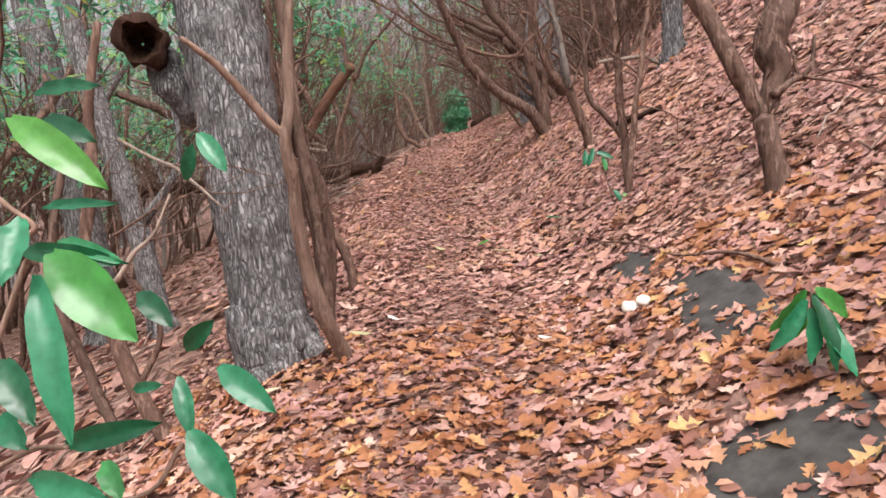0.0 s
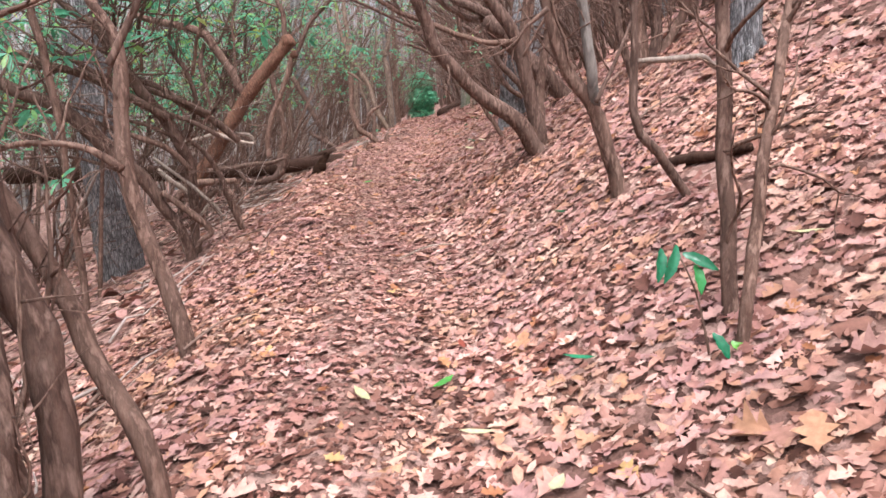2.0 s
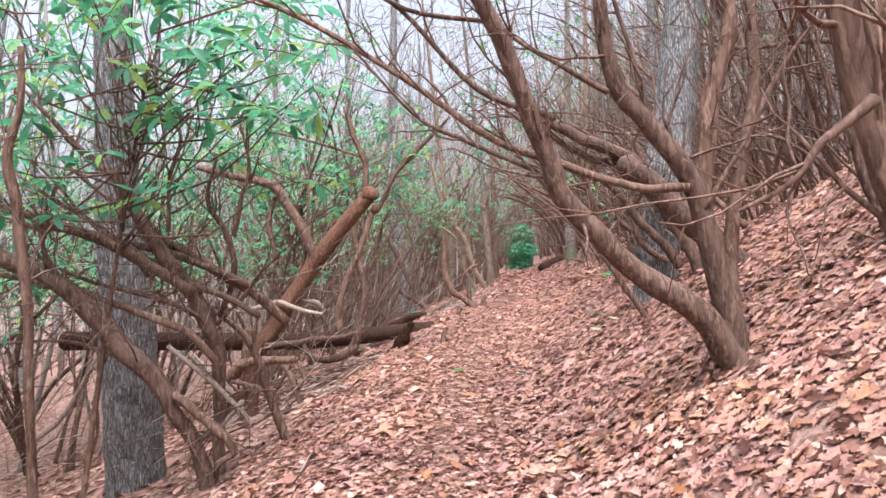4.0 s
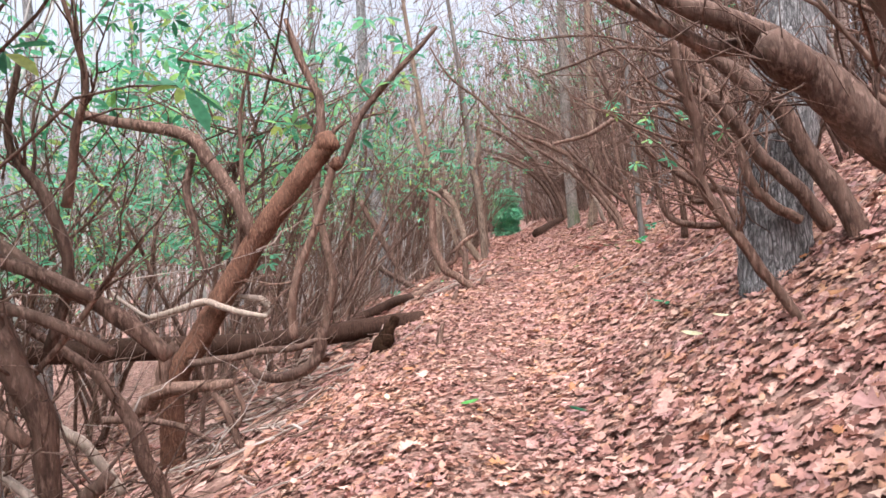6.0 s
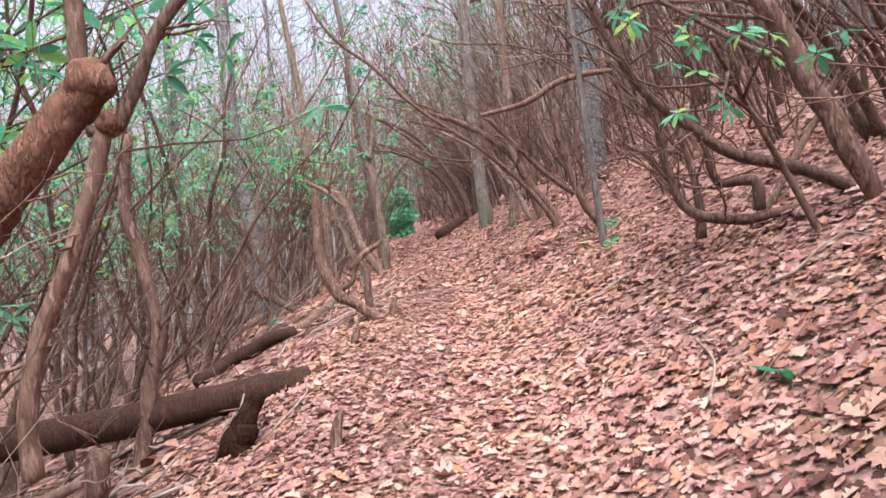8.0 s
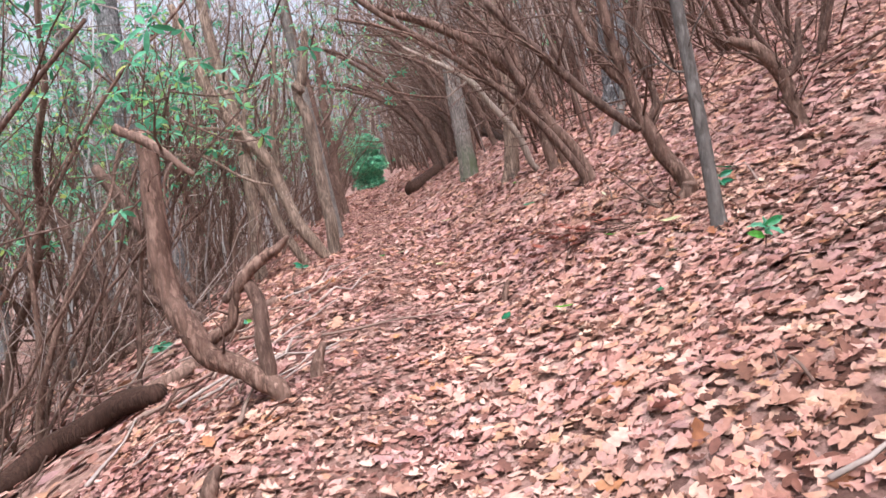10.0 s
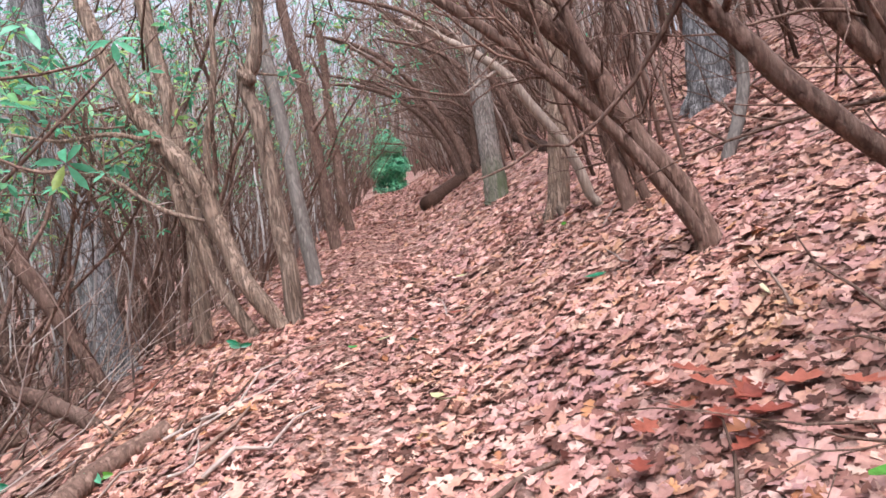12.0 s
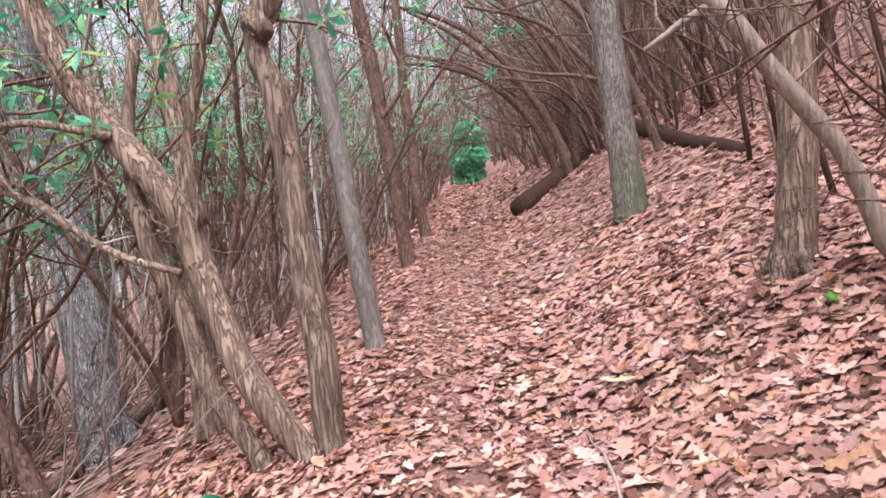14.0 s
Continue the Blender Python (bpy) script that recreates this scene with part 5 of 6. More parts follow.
def hollow_end(t, center, facing, radius):
    """The gaping rotten end of a broken limb: a rough rim round a dark cavity."""
    base = np.array(t.location)
    n = 22
    d = np.array(facing, float)
    d /= np.linalg.norm(d)
    u = np.cross(d, (0, 0, 1.0))
    u /= np.linalg.norm(u)
    w = np.cross(u, d)
    rows = ((0.9, -1.6, 0), (1.12, -0.5, 0), (1.1, 0.15, 0), (0.86, 0.2, 0), (0.68, -0.1, 1), (0.5, -0.9, 1), (0.05, -1.3, 1))
    verts, outer, inner = [], [], []
    for k, (f, s, dark) in enumerate(rows):
        for j in range(n):
            a = 2 * math.pi * j / n
            g = 1 + 0.4 * noise.noise((math.cos(a) * 1.9, math.sin(a) * 1.5, k * 0.4))
            verts.append(np.array(center) - base + radius * (f * g * (math.cos(a) * u + math.sin(a) * w) + (s + 0.3 * noise.noise((a * 2, k, 0))) * d))
    for k in range(len(rows) - 1):
        for j in range(n):
            q = (k * n + j, k * n + (j + 1) % n, (k + 1) * n + (j + 1) % n, (k + 1) * n + j)
            (inner if rows[k + 1][2] else outer).append(q)
    mesh_object("rim", verts, outer, LOGBARK, t, "rough broken bark rim")
    mesh_object("cavity", verts, inner, HOLLOW, t, "dark rotten hollow")


hollow_end(bpy.data.objects["oak_tree"], (-1.36, 4.12, 2.29), (0.35, -1.0, -0.1), 0.125)


def knob(t, name, material, at, radius, seed):
    """A lumpy swelling on a stem."""
    bm = bmesh.new()
    bmesh.ops.create_icosphere(bm, subdivisions=3, radius=radius)
    for v in bm.verts:
        v.co *= 1 + 0.45 * noise.noise(v.co * (1.2 / radius) + Vector((seed, 0, 0)))
        v.co += Vector(at) - t.location
    me = bpy.data.meshes.new(name)
    bm.to_mesh(me)
    bm.free()
    me.materials.append(material)
    me.shade_smooth()
    new(name, me).parent = t


knob(BURLED, "burl", SHAGBARK, (0.12, 23.93, 4.21), 0.085, 0)
knob(SNAG, "knob", SNAGBARK, (-1.37, 14.56, 3.41), 0.12, 3)
knob(SNAG, "knob", SNAGBARK, (-1.29, 14.53, 3.2), 0.06, 5)

# ---------------------------------------------------------------- leaf whorls on the shrubs beside the trail
TANGLE_LEAVES = [(-3.14, 10.3, 3.95), (-2.94, 10.26, 4.33), (-2.69, 10.24, 4.61), (-2.47, 10.33, 3.79), (-2.22, 10.28, 4.31), (-1.84, 10.32, 4.01), (-1.4, 10.33, 4.05), (-1.25, 10.32, 4.14), (-1.75, 10.37, 3.53), (-1.02, 10.37, 3.71), (-3.3, 10.36, 3.32), (-3.31, 10.38, 3.08), (-3.01, 10.36, 3.41), (-2.78, 10.22, 4.76), (-1.27, 10.4, 3.42), (-3.32, 10.22, 4.62), (-1.58, 10.28, 4.44), (-2.11, 10.24, 4.74)]
SNAG_LEAVES = [(-3.26, 15, 4.28), (-3.03, 14.97, 3.95), (-3.3, 14.97, 3.77), (-1.12, 14.9, 4.18), (-1.89, 14.89, 3.5), (-3.51, 14.95, 3.17), (-2.44, 14.86, 2.52), (-0.53, 14.86, 3.95), (-0.91, 14.89, 4.24), (-2.67, 14.96, 4.02), (-3.48, 14.99, 4.04), (-1.42, 14.92, 4.28), (-2.05, 14.93, 4.13), (-2.86, 14.97, 4.19)]
BANK_LEAVES = [(1.54, 14.61, 3.56), (1.66, 14.59, 3.44), (2.02, 14.58, 3.56), (2.12, 14.56, 3.48), (1.68, 14.58, 3.27), (2.53, 14.52, 3.29), (1.84, 14.56, 3.12)]
EDGE_LEAVES = [(-1.08, 20.89, 4.03), (-0.84, 20.83, 3.84), (-0.31, 20.72, 3.67), (-1.05, 20.79, 3.31), (-1.21, 20.93, 4.17), (-0.63, 20.83, 4.08), (-0.48, 20.83, 4.26), (-1.08, 20.83, 3.55)]
BURL_LEAVES = [(-1.76, 24, 4.48), (-1.52, 23.98, 4.38), (-1.35, 23.94, 4.04), (-1.18, 23.9, 3.62), (-1.52, 23.89, 3.49), (-0.8, 23.96, 4.24), (-1.72, 23.95, 3.99), (-0.39, 23.95, 4.28), (-1.79, 24.02, 4.64), (-0.97, 23.9, 3.68), (-1.39, 23.99, 4.49)]


def crowd(centers, seed, each, spread):
    r = np.random.default_rng(seed)
    return [np.array(c) + r.normal(size=3) * spread for c in centers for _ in range(each)]


def leafy_twigs(label, centers, seed, each, spread, size):
    """A slim leafy stem that carries whorls among its neighbours."""
    c = crowd(centers, seed, each, spread)
    m = np.mean(centers, axis=0)
    t = thing("rhododendron", label, "shrub", float(m[0]) - (0.9 if m[0] < 0.5 else -0.9), float(m[1]) + 0.5)
    b = t.location
    limb(t, "stem", RHODO, (b.x, b.y, b.z, 0.03), (b.x * 0.7 + m[0] * 0.3, b.y, b.z * 0.5 + m[2] * 0.5, 0.022), (m[0], m[1], m[2], 0.012))
    r = np.random.default_rng(seed + 1)
    lines = []
    for q in c[::2]:
        foot = np.array((b.x, b.y, b.z)) + (m - np.array((b.x, b.y, b.z))) * r.uniform(0.6, 1.0)
        k = foot * 0.55 + q * 0.45 + r.normal(size=3) * 0.15 - np.array((0, 0, 0.12))
        lines.append(smooth_line(np.array([(*foot, 0.011), (*k, 0.008), (*(k * 0.4 + q * 0.6 + r.normal(size=3) * 0.08), 0.006), (*q, 0.003)]), 2))
    v, f = joined(lines, 4)
    tagged(mesh_object("twig_spray", [p - np.array(b) for p in v], f, RHODO, t), "thin bare twigs", kind="stuff")
    foliage(t, c, seed + 2, size)


leafy_twigs("rhododendron with leafy twigs against the sky", TANGLE_LEAVES, 61, 7, 0.3, (0.13, 0.24))
leafy_twigs("rhododendron with green leaves above the broken trunk", SNAG_LEAVES, 64, 6, 0.32, (0.12, 0.21))
leafy_twigs("rhododendron twigs with a few yellow-green leaves", BANK_LEAVES, 67, 2, 0.12, (0.09, 0.14))
leafy_twigs("leafy rhododendron twigs at the slope edge", EDGE_LEAVES, 70, 4, 0.22, (0.08, 0.14))
leafy_twigs("green-leaved rhododendron twigs below the trail", BURL_LEAVES, 73, 4, 0.22, (0.08, 0.14))

# ---------------------------------------------------------------- logs
t = thing("fallen_log", "dark brown barkless log lying across dead branches", "log", -0.8, 17.0)
limb(t, "log", LOGBARK, (-0.72, 17.02, 1.33, 0.125), (-1.4, 17.0, 1.27, 0.14), (-3.0, 16.95, 1.14, 0.15), (-4.8, 16.9, 1.16, 0.16), (-7.5, 16.9, 1.2, 0.17), ring=18, ridge=0.06)
t = thing("fallen_log", "short dark sawn log lying beside the trail", "log", 2.4, 33.2)
limb(t, "log", LOGBARK, (2.4, 33.1, height(2.4, 33.1) + 0.15, 0.2), (3.2, 34.2, height(3.2, 34.2) + 0.1, 0.2), (4.3, 35.9, height(4.3, 35.9) + 0.05, 0.19), ring=18, ridge=0.04)

# ---------------------------------------------------------------- thicket: more shrubs of the same kind


def shrub(label, seed, stems, tall, lean, spread, leaves, twig, arch=0.0):
    """A many-stemmed rhododendron at the origin, leaning to +x."""
    r = np.random.default_rng(seed)
    t = thing("rhododendron", label, "shrub", 0, 0, "thicket of rhododendrons", 0.0)
    LINES[t.name] = []
    for i in range(stems):
        a = r.uniform(0, 2 * math.pi)
        p = np.array((0.18 * math.cos(a), 0.18 * math.sin(a), -0.12))
        d = np.array((lean * r.uniform(0.3, 1.5) + spread * math.cos(a), spread * math.sin(a), 1.0))
        d /= np.linalg.norm(d)
        rad = r.uniform(0.022, 0.05)
        n = 8
        step = tall * r.uniform(0.75, 1.15) / n
        pts = [(*p, rad * 1.3)]
        for j in range(n):
            d = d + r.normal(size=3) * 0.18 + np.array((0.03 * lean + 0.1 * arch, 0, 0.04 - 0.09 * arch * (j > 3)))
            d /= np.linalg.norm(d)
            p = p + d * step
            pts.append((*p, rad * (1 - 0.7 * (j + 1) / n)))
        line = smooth_line(np.array(pts), 3)
        v, f = tube(line, 7, 0, 0.15, seed + i)
        LINES[t.name].append(line)
        mesh_object("stem", v, f, RHODO, t)
    lines = twig_lines(LINES[t.name], twig, tall * 0.3, r, 0.25)
    v, f = joined(lines, 3)
    tagged(mesh_object("twig_spray", v, f, RHODO, t), "thin bare twigs", kind="stuff")
    if leaves:
        ends = [q[-1, :3] for q in lines if q[-1, 2] > tall * 0.5]
        r.shuffle(ends)
        if ends:
            foliage(t, ends[:leaves], seed + 50, local=True)
    return t


def tall_tree(label, seed, radius, tall):
    """A straight woodland tree with bare upper limbs, at the origin."""
    r = np.random.default_rng(seed)
    t = thing("woodland_tree", label, "tree", 0, 0, "woodland trees", 0.0)
    pts = [(0, 0, -0.2, radius * 1.5), (0, 0, 0.15, radius * 1.15)]
    dx, dy = r.normal(size=2) * 0.05
    for j in range(1, 9):
        z = tall * j / 8
        pts.append((dx * z + r.normal() * 0.06, dy * z + r.normal() * 0.06, z, radius * (1 - 0.8 * j / 8)))
    line = smooth_line(np.array(pts), 4)
    v, f = tube(line, 12, 0.05, 0.06, seed)
    mesh_object("trunk", v, f, GRAYBARK, t)
    lines = twig_lines([line], 16, tall * 0.25, r, 0.35)
    for q in lines:
        q[:, 3] *= 3
    v, f = joined(lines, 5)
    tagged(mesh_object("upper_branchwork", v, f, GRAYBARK, t), "bare upper branches", kind="stuff")
    return t


LEFT = [shrub("tall bare-stemmed rhododendron with leaves at its top", 101 + i, 5, 5.2, 0.2, 0.24, 36, 40) for i in range(3)]
LEAFY = [shrub("rhododendron with a green leafy crown", 121 + i, 4, 5.0, 0.12, 0.3, 110, 80) for i in range(3)]
RIGHT = [shrub("bare rhododendron leaning over the trail", 141 + i, 6, 5.0, 0.45, 0.22, 6, 60) for i in range(3)]
ARCHED = [shrub("bare rhododendron arched across the trail", 151 + i, 6, 5.6, 0.3, 0.25, 5, 60, 1.0) for i in range(2)]
TREES = [tall_tree("straight gray woodland tree with bare limbs", 161 + i, 0.13 + 0.05 * i, 17) for i in range(3)]
USED = set()


def plant(proto, x, y, turn, scale):
    z = height(x, y)
    m = pose(x, y, z, 0, 0, turn) @ Matrix.Scale(scale, 4)
    if proto.name in USED:
        return copy_thing(proto, m)
    USED.add(proto.name)
    proto.matrix_basis = m
    return proto


STOOD = [tuple(ob.location[:2]) for ob in scene.objects if ob.type == "EMPTY" and ob.location.y > 0.5]


def free(x, y, gap):
    return all((x - a) ** 2 + (y - b) ** 2 > gap * gap for a, b in STOOD)


def scatter(protos, count, near, far, y0, y1, turn, gap, scale=(0.8, 1.2), bias=1.0):
    """Stand copies at distances near to far from the trail's middle (negative: downhill)."""
    made = tries = 0
    while made < count and tries < count * 30:
        tries += 1
        y = rng.uniform(y0, y1)
        x = trail_x(y) + near + (far - near) * rng.random() ** bias
        if not free(x, y, gap):
            continue
        STOOD.append((x, y))
        plant(protos[made % len(protos)], x, y, turn + rng.uniform(-40, 40), rng.uniform(*scale))
        made += 1


scatter(LEFT, 16, -2.2, -7, 21, 34, 0, 0.9)
scatter(LEFT, 22, -1.9, -6.0, 34, 62, 0, 0.8, bias=1.2)
scatter(LEFT, 7, -3.6, -7.0, 18, 22, 0, 0.8)
scatter(LEAFY, 9, -6.5, -11, 10, 20, 0, 1.2, (0.9, 1.3))
scatter(LEAFY, 4, -4.0, -8, 4.5, 9, 0, 1.2, (0.9, 1.2))
scatter(LEAFY, 14, -5.0, -12, 20, 50, 0, 1.2, (1.0, 1.4))
scatter(RIGHT, 9, 4.2, 8.0, 16, 27, 180, 0.9, (0.7, 1.0))
scatter(ARCHED, 12, 2.4, 4.6, 24, 48, 180, 0.8, (0.8, 1.1))
scatter(RIGHT, 10, 2.8, 6.5, 28, 44, 180, 0.7, (0.75, 1.1))
scatter(ARCHED, 5, 4.0, 5.6, 13.5, 24, 180, 0.8, (0.75, 1.0))
scatter(RIGHT, 12, 3.0, 7.0, 44, 62, 180, 0.7, (0.8, 1.2))
scatter(RIGHT, 12, 3.6, 8.5, 4, 17, 180, 0.9, (0.7, 1.1))
scatter(TREES, 22, -5.0, -20, 5, 60, 0, 1.5, (0.8, 1.2))
scatter(TREES, 26, 4.5, 16, 8, 60, 0, 1.2, (0.8, 1.3))

# ---------------------------------------------------------------- evergreen at the far end of the trail


def evergreen(x, y):
    t = thing("holly", "dense green evergreen bush at the end of the trail", "bush", x, y)
    r = np.random.default_rng(5)
    z = t.location.z
    limb(t, "trunk", RHODO, (x, y, z, 0.12), (x + 0.1, y, z + 2, 0.08), (x, y, z + 3.6, 0.02))
    pts = []
    for _ in range(1100):
        h = r.uniform(0.1, 3.9)
        w = 1.55 * math.sqrt(max(0.05, 1 - ((h - 1.8) / 2.3) ** 2)) * math.sqrt(r.random()) * (0.85 + 0.2 * math.sin(h * 4 + 1))
        a = r.uniform(0, 2 * math.pi)
        pts.append((x + w * math.cos(a), y + w * math.sin(a), z + h))
    foliage(t, pts, 6, (0.2, 0.34), 7, EVERGREEN)


evergreen(2.75, 63)

# ---------------------------------------------------------------- far woods all round


def far_woods(name, label, seed, count, x0, x1, y0, y1, clear, tall, thick, lean, material=HAZE):
    """Many thin stems over a stretch of hillside, clear of the trail."""
    r = np.random.default_rng(seed)
    verts, faces = [], []
    for i in range(count):
        x, y = r.uniform(x0, x1), r.uniform(y0, y1)
        if abs(x - trail_x(y)) < clear:
            continue
        z = height(x, y)
        w, h = r.uniform(*thick), r.uniform(*tall)
        lx, ly = r.normal() * 0.1 * h + lean * h, r.normal() * 0.08 * h
        bend = r.normal(size=(7, 2)) * 0.035 * h * np.linspace(0.2, 1, 7)[:, None]
        line = np.array([(x + lx * s ** 1.3 + bend[q][0], y + ly * s + bend[q][1], z - 0.3 + (h + 0.3) * s, w * (1 - 0.85 * s)) for q, s in enumerate(np.linspace(0, 1, 7))])
        if i % 2:
            s = r.integers(2, 5)
            d = np.array((r.normal() * 0.5 + 2 * lean, r.normal() * 0.5, 1.0))
            o = line[s, :3]
            fork = np.array([(*o, line[s, 3] * 0.7), *[(*(o + d * h * 0.12 * q + r.normal(size=3) * 0.03 * h), line[s, 3] * (0.7 - 0.2 * q)) for q in (1, 2, 3)]])
            v, f = tube(fork, 4, 0, 0, 0)
            m = len(verts)
            verts += v
            faces += [tuple(q + m for q in g) for g in f]
        v, f = tube(line, 4, 0, 0, 0)
        o = len(verts)
        verts += v
        faces += [tuple(q + o for q in g) for g in f]
    return tagged(mesh_object(name, verts, faces, material), label, "woods", kind="stuff")


far_woods("far_woods", "distant bare woodland below the trail, paled as by haze", 31, 800, -40, -7, 5, 80, 7, (9, 19), (0.02, 0.07), 0.06, HAZEPALED)
far_woods("far_woods", "distant gray-brown bare woodland up the bank", 32, 1200, 5, 34, 3, 75, 5, (8, 16), (0.02, 0.08), -0.15)
far_woods("far_woods", "thin stems crowding the far end of the trail", 33, 500, -6, 12, 46, 76, 2.4, (4, 9), (0.02, 0.05), -0.05)
far_woods("far_woods", "thin stems arching from the bank over the trail", 39, 200, 3.2, 9.0, 23, 62, 2.3, (4.5, 8), (0.012, 0.03), -0.3)
far_woods("far_woods", "thin gray stems along the lower trail edge", 40, 150, -5.0, 0.0, 24, 60, 2.2, (4, 8), (0.012, 0.035), 0.08, HAZEPALED)
far_woods("far_woods", "bare woodland closing the view past the bend", 34, 800, -40, 40, 66, 110, 0, (14, 30), (0.05, 0.16), 0.0)
far_woods("far_woods", "bare woodland behind the start of the walk", 35, 300, -30, 30, -40, -6, 0, (6, 14), (0.04, 0.12), 0.0)


far_woods("far_woods", "tall thin bare stems rising behind the far trail", 59, 420, -9, 13, 28, 64, 3.0, (8, 15), (0.012, 0.04), -0.06)


def high_branches(label, seed, count, x0, x1, y0, y1, low, high, size, thick, material=HAZE):
    """Crooked bare branches that hang in the upper air between the trunks."""
    r = np.random.default_rng(seed)
    lines = []
    while len(lines) < count:
        x, y = r.uniform(x0, x1), r.uniform(y0, y1)
        h = r.uniform(low, high)
        if abs(x - trail_x(y)) < 1.4 and h < 3.2:
            continue
        p = np.array((x, y, height(x, y) + h))
        d = np.array((-0.5 * np.sign(x - trail_x(y)), r.normal() * 0.5, 0.75)) + r.normal(size=3) * 0.35
        w = r.uniform(*thick)
        n = 6
        q = [(*p, w)]
        for j in range(n):
            d = d / np.linalg.norm(d) + r.normal(size=3) * 0.22
            p = p + d * r.uniform(*size) / n
            q.append((*p, w * (1 - 0.8 * (j + 1) / n)))
        lines.append(np.array(q))
    v, f = joined(lines, 3)
    return tagged(mesh_object("high_branches", v, f, material), label, "branches", kind="stuff")


high_branches("tangle of bare branches arching over the far trail", 51, 3000, -9, 11, 24, 66, 2.2, 11, (1.2, 3.2), (0.008, 0.022))
high_branches("fine bare branches high over the trail", 60, 900, -6, 8, 20, 48, 5.5, 13, (1.2, 3.0), (0.006, 0.016))
high_branches("tangle of bare branches over the lower slope", 52, 750, -16, -2.5, 13, 40, 2.5, 9, (1.0, 2.6), (0.006, 0.016))
high_branches("tangle of bare branches over the bank", 53, 1100, 3.2, 15, 9, 40, 2.0, 9, (1.0, 2.8), (0.006, 0.018))


high_branches("thin crooked stems crowding the lower trail edge", 54, 420, -6.0, -1.7, 20, 36, 0, 0.1, (1.6, 3.2), (0.006, 0.013))
high_branches("thin crossing twigs among the lower stems", 55, 500, -5.5, -0.7, 20, 36, 0.4, 3.5, (0.6, 1.5), (0.003, 0.007))
high_branches("thin crooked stems crowding the bank", 56, 380, 4.4, 9, 13, 42, 0, 0.1, (1.4, 2.8), (0.006, 0.013), RHODO)
high_branches("dark crossing twigs and limbs along the bank", 58, 520, 3.5, 9, 4, 32, 0.3, 4.0, (0.8, 2.0), (0.005, 0.014), RHODO)
high_branches("thin crossing twigs around the fallen log", 57, 380, -6.5, -1.9, 9.8, 18, 0.05, 2.4, (0.6, 1.6), (0.003, 0.008))


def far_crowns(label, seed, count, x0, x1, y0, y1, clear, low, high, size, gaps=-0.12):
    r = np.random.default_rng(seed)
    c = []
    for i in range(count):
        x, y = r.uniform(x0, x1), r.uniform(y0, y1)
        if abs(x - trail_x(y)) < clear or noise.noise((x * 0.25, y * 0.25, seed)) < gaps:
            continue
        c.append((x, y, height(x, y) + r.uniform(low, high)))
    ob = leaf_mesh(LONG_LEAF, LONG_FACES, *whorls(np.array(c), r, size, 6), "far_foliage", GREENLEAF)
    return tagged(ob, label, "foliage", kind="stuff")


far_crowns("evergreen undergrowth on the slope below the trail", 36, 1700, -28, -9, 8, 62, 7, 2.0, 11, (0.2, 0.36), 0.02)
far_crowns("leafy rhododendron crowns below the trail", 41, 3000, -12, -3.0, 9.5, 30, 3.6, 2.6, 7.5, (0.13, 0.23), 0.06)
far_crowns("leafy rhododendron crowns farther along the slope", 42, 900, -12, -2.0, 26, 45, 3.0, 3.0, 8, (0.13, 0.22))
far_crowns("tall leafy crowns against the sky below the trail", 43, 2400, -14, -3.2, 11, 34, 3.4, 5.0, 11, (0.16, 0.28), 0.1)
far_crowns("leafy crowns closing over the far trail", 44, 2200, -9, 10, 30, 64, 0.0, 5.2, 11, (0.16, 0.28))
far_crowns("distant evergreen undergrowth past the bend", 37, 1200, -25, 25, 64, 90, 2.5, 0.5, 9, (0.3, 0.5))
far_crowns("sparse evergreen leaves up the bank", 38, 500, 7, 25, 8, 60, 7, 1.5, 7, (0.15, 0.3))

# ---------------------------------------------------------------- bare mud, fungus, sticks and seedlings
BARE = [(1.33, 3.1, 0.16, 0.42), (1.25, 3.95, 0.12, 0.28), (1.08, 2.05, 0.24, 0.2)]
# litter thinned at shrub feet: darker soil stands for shade and dark debris
SHADE_GAPS = [(2.14, 6.72, 0.16, 0.26), (1.84, 7.2, 0.12, 0.18), (1.76, 9.25, 0.14, 0.2)]


def mud(x, y, rx, ry, seed):
    verts, faces = [(x, y, rugged(x, y) + 0.012)], []
    n, rings = 26, 4
    for k in range(1, rings + 1):
        for j in range(n):
            a = 2 * math.pi * j / n
            f = k / rings * (1 + 0.22 * noise.noise((math.cos(a) * 1.6, math.sin(a) * 1.6, seed)))
            px, py = x + rx * 1.25 * f * math.cos(a), y + ry * 1.25 * f * math.sin(a)
            verts.append((px, py, rugged(px, py) + (0.012 if k < rings else -0.03)))
    faces += [(0, 1 + j, 1 + (j + 1) % n) for j in range(n)]
    for k in range(rings - 1):
        o = 1 + k * n
        faces += [(o + j, o + n + j, o + n + (j + 1) % n, o + (j + 1) % n) for j in range(n)]
    ob = mesh_object("mud_patch", verts, faces, MUD)
    return tagged(ob, "patch of bare dark gray mud among leaves", "mud", kind="structure")


for k, bare in enumerate(BARE):
    mud(*bare, k)


